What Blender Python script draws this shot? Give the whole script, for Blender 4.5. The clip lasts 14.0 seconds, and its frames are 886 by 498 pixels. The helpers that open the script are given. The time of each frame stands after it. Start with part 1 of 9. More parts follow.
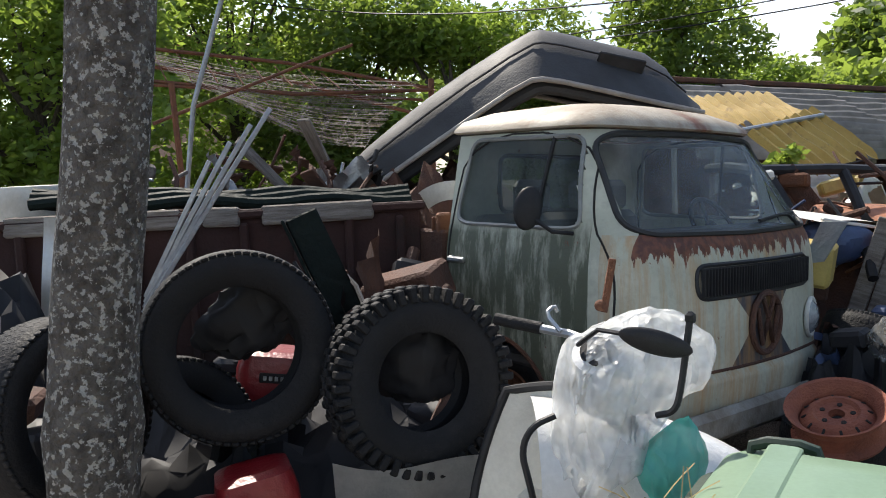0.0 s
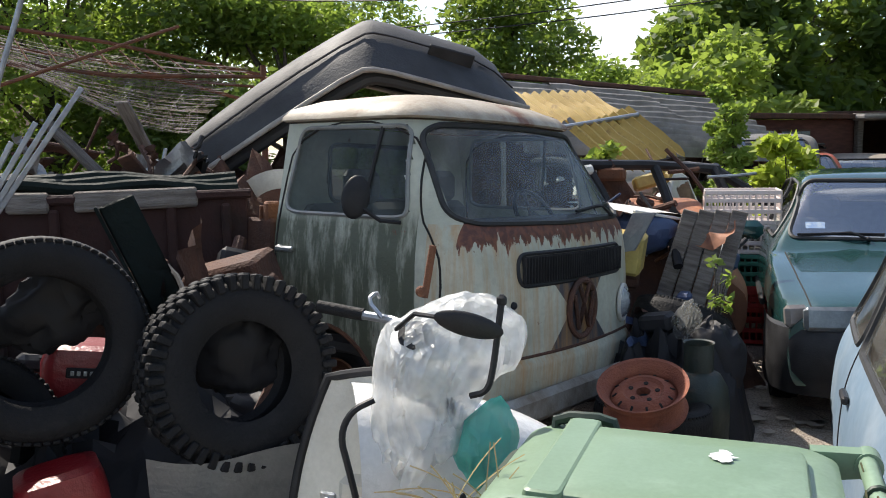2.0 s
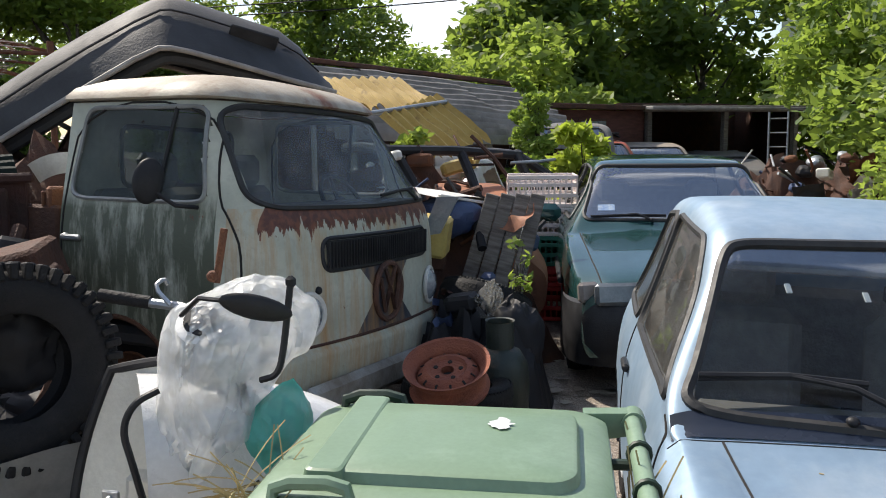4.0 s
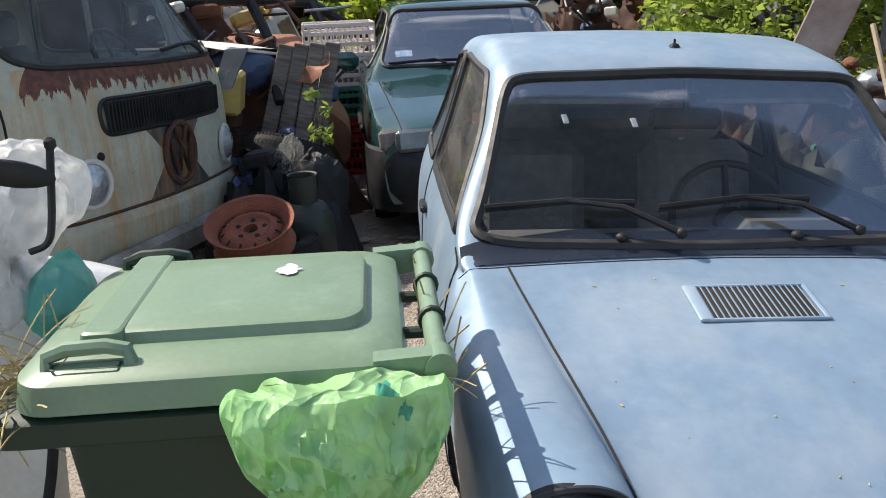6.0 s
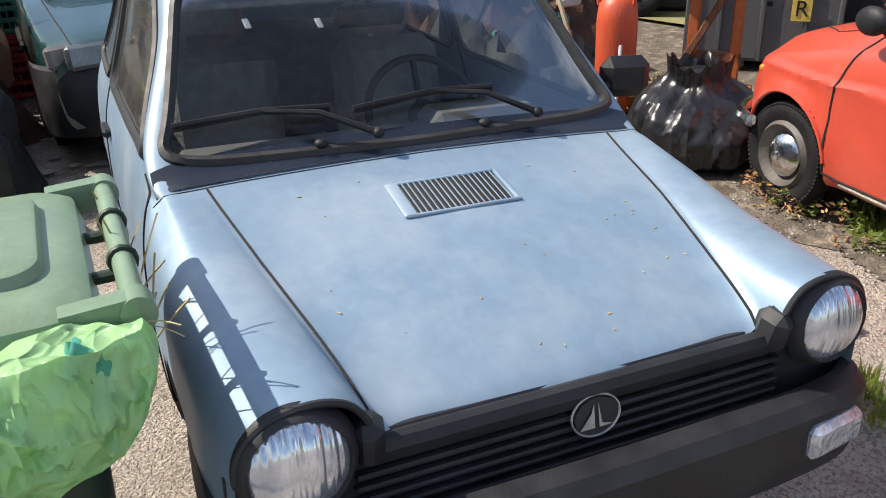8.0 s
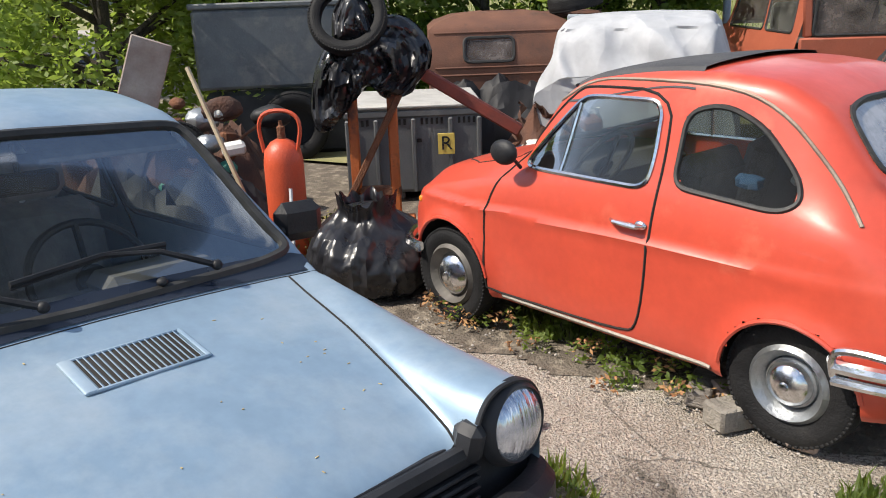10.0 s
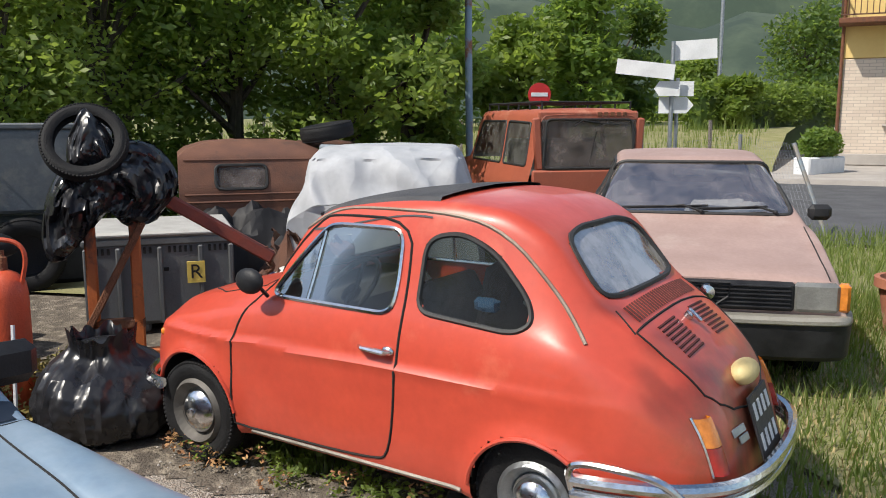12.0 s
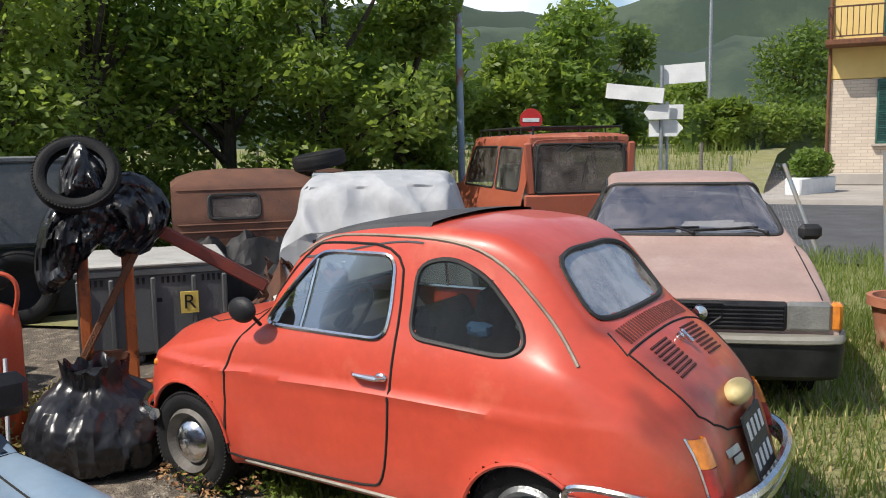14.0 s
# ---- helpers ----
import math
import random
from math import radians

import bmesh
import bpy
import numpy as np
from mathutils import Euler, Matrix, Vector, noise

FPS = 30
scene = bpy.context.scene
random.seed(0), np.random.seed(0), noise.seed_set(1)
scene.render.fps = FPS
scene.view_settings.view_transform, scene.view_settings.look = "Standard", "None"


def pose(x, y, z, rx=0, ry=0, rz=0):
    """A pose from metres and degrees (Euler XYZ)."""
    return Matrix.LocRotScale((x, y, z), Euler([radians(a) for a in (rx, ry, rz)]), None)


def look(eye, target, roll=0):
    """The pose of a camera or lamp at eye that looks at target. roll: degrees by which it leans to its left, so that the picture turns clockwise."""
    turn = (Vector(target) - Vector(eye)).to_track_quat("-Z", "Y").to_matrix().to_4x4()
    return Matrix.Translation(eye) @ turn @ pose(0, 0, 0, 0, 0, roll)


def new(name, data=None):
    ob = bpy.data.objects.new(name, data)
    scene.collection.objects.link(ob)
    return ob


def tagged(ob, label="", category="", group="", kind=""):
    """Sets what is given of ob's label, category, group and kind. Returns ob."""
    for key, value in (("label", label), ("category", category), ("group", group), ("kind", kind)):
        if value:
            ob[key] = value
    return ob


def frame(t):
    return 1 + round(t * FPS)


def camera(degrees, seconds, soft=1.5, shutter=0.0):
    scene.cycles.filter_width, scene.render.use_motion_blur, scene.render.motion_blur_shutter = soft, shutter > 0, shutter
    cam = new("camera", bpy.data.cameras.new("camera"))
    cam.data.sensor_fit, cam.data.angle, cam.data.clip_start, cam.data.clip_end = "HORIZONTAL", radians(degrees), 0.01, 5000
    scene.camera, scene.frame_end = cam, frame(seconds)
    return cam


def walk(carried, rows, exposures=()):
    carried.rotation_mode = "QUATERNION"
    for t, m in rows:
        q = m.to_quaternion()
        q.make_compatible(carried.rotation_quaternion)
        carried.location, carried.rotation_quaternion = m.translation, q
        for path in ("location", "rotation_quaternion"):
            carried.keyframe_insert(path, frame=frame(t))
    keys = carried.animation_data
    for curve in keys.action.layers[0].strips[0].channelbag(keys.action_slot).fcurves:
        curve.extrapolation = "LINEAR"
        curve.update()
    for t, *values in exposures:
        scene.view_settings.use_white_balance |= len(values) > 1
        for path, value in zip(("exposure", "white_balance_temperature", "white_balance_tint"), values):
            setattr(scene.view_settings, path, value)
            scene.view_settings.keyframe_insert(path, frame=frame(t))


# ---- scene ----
cam = camera(55.96, 14.0, 1.0)
PATH = [
    (0, -0.0000, 0.0000, 1.6800, 83.800, 2.400, -0.000),
    (0.5, 0.0129, -0.0127, 1.6761, 83.383, 1.684, -2.699),
    (1, 0.0257, -0.0080, 1.6682, 83.091, 1.138, -5.894),
    (1.5, 0.0350, -0.0102, 1.6663, 83.009, 1.006, -8.451),
    (2, 0.0488, -0.0112, 1.6621, 82.940, 1.122, -10.981),
    (2.5, 0.0647, -0.0178, 1.6608, 82.797, 1.232, -13.820),
    (5, 0.1540, -0.0350, 1.6252, 79.318, 1.168, -29.977),
    (5.5, 0.1681, -0.0519, 1.6198, 76.085, 1.871, -33.125),
    (6, 0.1819, -0.0532, 1.6104, 71.731, 2.018, -36.636),
    (6.5, 0.1950, -0.0481, 1.6043, 67.065, 2.115, -41.665),
    (7, 0.2082, -0.0431, 1.6036, 64.384, 1.690, -47.913),
    (7.5, 0.2216, -0.0557, 1.6157, 63.931, 1.674, -51.616),
    (8, 0.2395, -0.0447, 1.6139, 64.298, 2.017, -57.202),
    (8.5, 0.2302, -0.0339, 1.6257, 65.387, 2.310, -65.036),
    (9, 0.2188, -0.0336, 1.6405, 67.398, 2.853, -71.092),
    (11.5, 0.2540, -0.1141, 1.6467, 80.799, 0.266, -91.008),
    (12, 0.2625, -0.1264, 1.6504, 81.107, 0.011, -95.681),
    (12.5, 0.2598, -0.1382, 1.6536, 81.460, -0.379, -97.934),
    (13, 0.2563, -0.1432, 1.6499, 82.601, -0.938, -99.120),
    (13.5, 0.2577, -0.1448, 1.6459, 83.079, -0.452, -99.090),
    (14, 0.2480, -0.1404, 1.6477, 82.913, 0.946, -96.148),
]
walk(cam, [(t, pose(x, y, z, rx, ry, rz)) for t, x, y, z, rx, ry, rz in PATH],
     [(0.0, 0.55, 6800, 11), (2.5, 0.54, 6800, 11), (5.0, 0.26, 6900, 12), (6.5, 0.43, 6900, 12), (9.0, 0.42, 6900, 11), (11.5, 0.1, 6650, 9), (14.0, 0.02, 6650, 9)])

from mathutils.bvhtree import BVHTree

# ---- world and sun ----
SUN = Vector((-0.27, 0.60, 0.76)).normalized()
world = bpy.data.worlds.new("sky")
scene.world = world
world.use_nodes = True
wn = world.node_tree.nodes
sky = wn.new("ShaderNodeTexSky")
sky.sky_type, sky.sun_disc = "NISHITA", False
sky.sun_elevation = math.asin(SUN.z)
sky.sun_rotation = math.atan2(SUN.x, SUN.y)
cloud_co = wn.new("ShaderNodeTexCoord")
cloud = wn.new("ShaderNodeTexNoise")
cloud.inputs["Scale"].default_value, cloud.inputs["Detail"].default_value = 3.2, 8
cloud_ramp = wn.new("ShaderNodeValToRGB")
cloud_ramp.color_ramp.elements[0].position, cloud_ramp.color_ramp.elements[1].position = 0.54, 0.72
cloud_mix = wn.new("ShaderNodeMix")
cloud_mix.data_type = "RGBA"
cloud_mix.inputs["B"].default_value = (9.0, 9.2, 9.6, 1)
wl = world.node_tree.links
wl.new(cloud_co.outputs["Generated"], cloud.inputs["Vector"])
wl.new(cloud.outputs["Fac"], cloud_ramp.inputs["Fac"])
wl.new(cloud_ramp.outputs["Color"], cloud_mix.inputs["Factor"])
wl.new(sky.outputs["Color"], cloud_mix.inputs["A"])
wl.new(cloud_mix.outputs["Result"], wn["Background"].inputs["Color"])
wn["Background"].inputs["Strength"].default_value = 0.15
sun = new("sun", bpy.data.lights.new("sun", "SUN"))
sun.data.energy, sun.data.angle, sun.data.color = 5.0, radians(0.53), (1.0, 0.95, 0.87)
sun.matrix_world = look(SUN * 50, (0, 0, 0))

# ---- materials ----
def nodes_of(name):
    m = bpy.data.materials.new(name)
    m.use_nodes = True
    nt = m.node_tree
    return m, nt, nt.nodes["Principled BSDF"]


def noise_fac(nt, scale, detail=5, lo=0.4, hi=0.6, stretch=(1, 1, 1), coord="Object", rough=0.55):
    co = nt.nodes.new("ShaderNodeTexCoord")
    mp = nt.nodes.new("ShaderNodeMapping")
    mp.inputs["Scale"].default_value = stretch
    n = nt.nodes.new("ShaderNodeTexNoise")
    n.inputs["Scale"].default_value, n.inputs["Detail"].default_value, n.inputs["Roughness"].default_value = scale, detail, rough
    r = nt.nodes.new("ShaderNodeMapRange")
    r.inputs["From Min"].default_value, r.inputs["From Max"].default_value = lo, hi
    nt.links.new(co.outputs[coord], mp.inputs["Vector"])
    nt.links.new(mp.outputs["Vector"], n.inputs["Vector"])
    nt.links.new(n.outputs["Fac"], r.inputs["Value"])
    return r.outputs["Result"]


def mixc(nt, fac, a, b):
    m = nt.nodes.new("ShaderNodeMix")
    m.data_type = "RGBA"
    for key, v in (("Factor", fac), ("A", a), ("B", b)):
        if isinstance(v, (tuple, list)):
            m.inputs[key].default_value = (*v[:3], 1)
        elif isinstance(v, (int, float)):
            m.inputs[key].default_value = v
        else:
            nt.links.new(v, m.inputs[key])
    return m.outputs["Result"]


def calc(nt, op, a, b=0.0, clamp=False):
    m = nt.nodes.new("ShaderNodeMath")
    m.operation, m.use_clamp = op, clamp
    for i, v in enumerate((a, b)):
        if isinstance(v, (int, float)):
            m.inputs[i].default_value = v
        else:
            nt.links.new(v, m.inputs[i])
    return m.outputs[0]


def bump(nt, bs, height, strength=0.3, dist=0.01):
    b = nt.nodes.new("ShaderNodeBump")
    b.inputs["Strength"].default_value, b.inputs["Distance"].default_value = strength, dist
    nt.links.new(height, b.inputs["Height"])
    nt.links.new(b.outputs["Normal"], bs.inputs["Normal"])


def surface(name, c1, c2=None, rough=0.6, metal=0.0, scale=6, lo=0.35, hi=0.65, grain=60, bmp=0.15, c3=None, s3=2.0, lo3=0.55, hi3=0.7, coat=0.0,
            stretch=(1, 1, 1), coord="Object", rvar=0.12, vary=0.0, dist=0.01):
    """A surface of two mixed tones with grain, an optional third tone in patches, and fine relief."""
    m, nt, bs = nodes_of(name)
    c2 = c2 or tuple(0.75 * v for v in c1)
    f = noise_fac(nt, scale, 6, lo, hi, stretch, coord)
    col = mixc(nt, f, c1, c2)
    if c3:
        col = mixc(nt, noise_fac(nt, s3, 7, lo3, hi3, stretch, coord, 0.65), col, c3)
    g = noise_fac(nt, grain, 3, 0.3, 0.7, stretch, coord)
    col = mixc(nt, calc(nt, "MULTIPLY", g, 0.18), col, tuple(0.55 * v for v in c2))
    if vary:
        oi = nt.nodes.new("ShaderNodeObjectInfo")
        h = nt.nodes.new("ShaderNodeHueSaturation")
        nt.links.new(calc(nt, "ADD", calc(nt, "MULTIPLY", oi.outputs["Random"], vary), 1 - vary / 2), h.inputs["Value"])
        nt.links.new(col, h.inputs["Color"])
        col = h.outputs["Color"]
    nt.links.new(col, bs.inputs["Base Color"])
    nt.links.new(calc(nt, "ADD", calc(nt, "MULTIPLY", f, rvar), rough - rvar / 2, True), bs.inputs["Roughness"])
    bs.inputs["Metallic"].default_value = metal
    bs.inputs["Coat Weight"].default_value = coat
    if bmp:
        bump(nt, bs, g, bmp, dist)
    return m


def glass_mat(name, tint, dust=0.1, dust_col=(0.45, 0.44, 0.4)):
    m, nt, bs = nodes_of(name)
    nt.nodes.remove(bs)
    tr = nt.nodes.new("ShaderNodeBsdfTransparent")
    tr.inputs["Color"].default_value = (*tint, 1)
    gl = nt.nodes.new("ShaderNodeBsdfGlossy")
    gl.inputs["Roughness"].default_value = 0.04
    gl.inputs["Color"].default_value = (0.9, 0.95, 1, 1)
    df = nt.nodes.new("ShaderNodeBsdfDiffuse")
    df.inputs["Color"].default_value = (*dust_col, 1)
    fr = nt.nodes.new("ShaderNodeFresnel")
    fr.inputs["IOR"].default_value = 1.5
    m1 = nt.nodes.new("ShaderNodeMixShader")
    m2 = nt.nodes.new("ShaderNodeMixShader")
    d = calc(nt, "MULTIPLY", noise_fac(nt, 4, 8, 0.3, 0.75, rough=0.7), dust * 2)
    nt.links.new(d, m1.inputs[0])
    nt.links.new(tr.outputs[0], m1.inputs[1])
    nt.links.new(df.outputs[0], m1.inputs[2])
    nt.links.new(calc(nt, "MULTIPLY", fr.outputs[0], 0.32, True), m2.inputs[0])
    nt.links.new(m1.outputs[0], m2.inputs[1])
    nt.links.new(gl.outputs[0], m2.inputs[2])
    nt.links.new(m2.outputs[0], nt.nodes["Material Output"].inputs[0])
    return m


RUST = surface("rust", (0.12, 0.05, 0.029), (0.2, 0.082, 0.04), 0.85, 0.1, 9, grain=80, bmp=0.5, c3=(0.06, 0.03, 0.022), vary=0.3)
RUST_DARK = surface("dark_rust", (0.06, 0.03, 0.022), (0.12, 0.055, 0.035), 0.85, 0.1, 7, grain=60, bmp=0.5, vary=0.3)
RUBBER = surface("tyre_rubber", (0.008, 0.008, 0.009), (0.015, 0.015, 0.016), 0.68, 0, 12, grain=90, bmp=0.25, c3=(0.03, 0.029, 0.028), s3=5, lo3=0.6, hi3=0.8)
BLACK = surface("black_plastic", (0.014, 0.014, 0.016), (0.03, 0.03, 0.032), 0.5, 0, 8, grain=120, bmp=0.1)
for mt in (RUBBER, BLACK):
    mt.node_tree.nodes["Principled BSDF"].inputs["Specular IOR Level"].default_value = 0.25
SEAL = surface("rubber_seal", (0.012, 0.012, 0.012), (0.03, 0.03, 0.03), 0.6, 0, 20, bmp=0.1)
GAP = surface("panel_gap", (0.012, 0.01, 0.01), (0.02, 0.018, 0.016), 0.9, 0, 20, bmp=0)
BAG_BLACK = surface("black_bag_plastic", (0.012, 0.012, 0.014), (0.02, 0.02, 0.023), 0.3, 0, 5, grain=9, bmp=0.5, dist=0.025)
TARP = surface("black_tarpaulin", (0.010, 0.010, 0.012), (0.019, 0.019, 0.022), 0.6, 0, 3, grain=10, bmp=0.5, dist=0.03)
TARP.node_tree.nodes["Principled BSDF"].inputs["Specular IOR Level"].default_value = 0.3
CHROME = surface("chrome", (0.75, 0.76, 0.78), (0.6, 0.6, 0.6), 0.16, 1.0, 15, bmp=0.05)
STEEL = surface("galvanised_steel", (0.42, 0.44, 0.46), (0.3, 0.32, 0.34), 0.45, 0.8, 9, bmp=0.2, vary=0.2)
WOOD_GREY = surface("weathered_wood", (0.24, 0.215, 0.19), (0.12, 0.1, 0.085), 0.85, 0, 5, stretch=(1, 9, 9), grain=30, bmp=0.6, vary=0.35)
ALU = surface("dull_aluminium", (0.5, 0.52, 0.53), (0.36, 0.38, 0.4), 0.4, 0.9, 8, bmp=0.15)
WHITE_OLD = surface("old_white_paint", (0.72, 0.71, 0.67), (0.52, 0.5, 0.45), 0.5, 0, 4, c3=(0.3, 0.17, 0.09), s3=3, lo3=0.62, hi3=0.75)
SEAT = surface("dark_upholstery", (0.13, 0.13, 0.135), (0.18, 0.18, 0.18), 0.85, 0, 20, bmp=0.3)
INTERIOR = surface("car_interior", (0.06, 0.06, 0.062), (0.09, 0.088, 0.085), 0.8, 0, 8, bmp=0.1)
GLASS = glass_mat("window_glass", (0.84, 0.88, 0.86), 0.012)
GLASS_SMALL = glass_mat("dim_window_glass", (0.42, 0.46, 0.44), 0.02)
GLASS_OLD = glass_mat("dirty_window_glass", (0.72, 0.76, 0.74), 0.14)
GLASS_BUS = glass_mat("stained_window_glass", (0.84, 0.88, 0.88), 0.13, (0.5, 0.54, 0.56))
GLASS_DOOR = glass_mat("grimy_door_glass", (0.42, 0.47, 0.45), 0.1, (0.3, 0.33, 0.32))
GLASS_DUST = glass_mat("dusty_window_glass", (0.5, 0.5, 0.48), 0.3, (0.32, 0.27, 0.25))
LAMP_GLASS = surface("lamp_glass", (0.62, 0.66, 0.7), (0.4, 0.44, 0.5), 0.08, 0.55, 30, grain=50, bmp=0.4, coat=0.6)
AMBER = surface("amber_lens", (0.75, 0.25, 0.03), (0.5, 0.15, 0.02), 0.2, 0, 20, bmp=0.1, coat=0.5)
RED_LENS = surface("red_lens", (0.4, 0.02, 0.015), (0.25, 0.015, 0.01), 0.2, 0, 20, bmp=0.1, coat=0.5)
PALE_PAINT = surface("white_sign_paint", (0.75, 0.76, 0.77), (0.6, 0.61, 0.62), 0.5, 0, 3)
ORANGE_STEEL = surface("orange_rusty_paint", (0.5, 0.13, 0.03), (0.38, 0.1, 0.03), 0.6, 0.0, 5, c3=(0.1, 0.045, 0.03), s3=4, lo3=0.5, hi3=0.6)
YELLOW_SHEET = surface("yellow_fibreglass", (0.55, 0.38, 0.11), (0.43, 0.29, 0.08), 0.6, 0, 3, c3=(0.25, 0.15, 0.05), s3=5, lo3=0.58, hi3=0.72)
SHEET_GREY = surface("grey_corrugated_sheet", (0.27, 0.255, 0.24), (0.16, 0.15, 0.14), 0.8, 0, 3, c3=(0.36, 0.34, 0.31), s3=2)
BARK = surface("lichen_bark", (0.13, 0.118, 0.102), (0.055, 0.047, 0.04), 0.9, 0, 14, grain=50, bmp=0.9, c3=(0.37, 0.365, 0.335), s3=42, lo3=0.545, hi3=0.575, dist=0.02)
BARK_PLAIN = surface("bark", (0.1, 0.08, 0.06), (0.05, 0.04, 0.032), 0.9, 0, 10, grain=40, bmp=0.8, stretch=(3, 3, 0.6))


def creases(nt, bs, scale, strength=0.7, dist=0.03, stretch=(1, 1, 0.45)):
    """Sharp-edged folds of crumpled film."""
    co = nt.nodes.new("ShaderNodeTexCoord")
    wob = nt.nodes.new("ShaderNodeTexNoise")
    wob.inputs["Scale"].default_value, wob.inputs["Detail"].default_value = scale * 0.5, 2
    mp = nt.nodes.new("ShaderNodeMapping")
    mp.inputs["Scale"].default_value = stretch
    nt.links.new(co.outputs["Object"], mp.inputs["Vector"])
    hs_ = []
    for k, mix in ((1.0, 0.12), (2.7, 0.06)):
        v = nt.nodes.new("ShaderNodeTexVoronoi")
        v.inputs["Scale"].default_value = scale * k
        nt.links.new(co.outputs["Object"], wob.inputs["Vector"])
        nt.links.new(mixc(nt, mix, mp.outputs["Vector"], wob.outputs["Color"]), v.inputs["Vector"])
        hs_.append(calc(nt, "MULTIPLY", v.outputs["Distance"], 1 if k == 1 else 0.25))
    bump(nt, bs, calc(nt, "ADD", hs_[0], hs_[1]), strength, dist)


for mt, sc_ in ((BAG_BLACK, 7), (TARP, 5)):
    creases(mt.node_tree, mt.node_tree.nodes["Principled BSDF"], sc_, 0.5, 0.05)


def leaf_mat(name, c1, c2):
    m, nt, bs = nodes_of(name)
    geo = nt.nodes.new("ShaderNodeNewGeometry")
    col = mixc(nt, geo.outputs["Random Per Island"], c1, c2)
    col = mixc(nt, noise_fac(nt, 0.5, 3, 0.35, 0.65), col, tuple(0.7 * v for v in c1))
    nt.links.new(col, bs.inputs["Base Color"])
    bs.inputs["Roughness"].default_value = 0.5
    tl = nt.nodes.new("ShaderNodeBsdfTranslucent")
    nt.links.new(mixc(nt, 0.5, col, (0.38, 0.5, 0.06)), tl.inputs["Color"])
    mx = nt.nodes.new("ShaderNodeMixShader")
    mx.inputs[0].default_value = 0.6
    nt.links.new(bs.outputs[0], mx.inputs[1])
    nt.links.new(tl.outputs[0], mx.inputs[2])
    nt.links.new(mx.outputs[0], nt.nodes["Material Output"].inputs[0])
    return m


LEAF = leaf_mat("leaves", (0.14, 0.24, 0.05), (0.28, 0.38, 0.09))
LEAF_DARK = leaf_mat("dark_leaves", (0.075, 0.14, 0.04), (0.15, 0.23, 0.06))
LEAF_LIGHT = leaf_mat("light_leaves", (0.19, 0.28, 0.06), (0.33, 0.41, 0.1))
LEAF_LIME = leaf_mat("lime_leaves", (0.38, 0.47, 0.05), (0.5, 0.55, 0.08))
GRASS = leaf_mat("grass_blades", (0.14, 0.21, 0.045), (0.36, 0.37, 0.15))
STRAW = surface("dry_straw", (0.5, 0.4, 0.2), (0.35, 0.27, 0.13), 0.8, 0, 20, bmp=0)


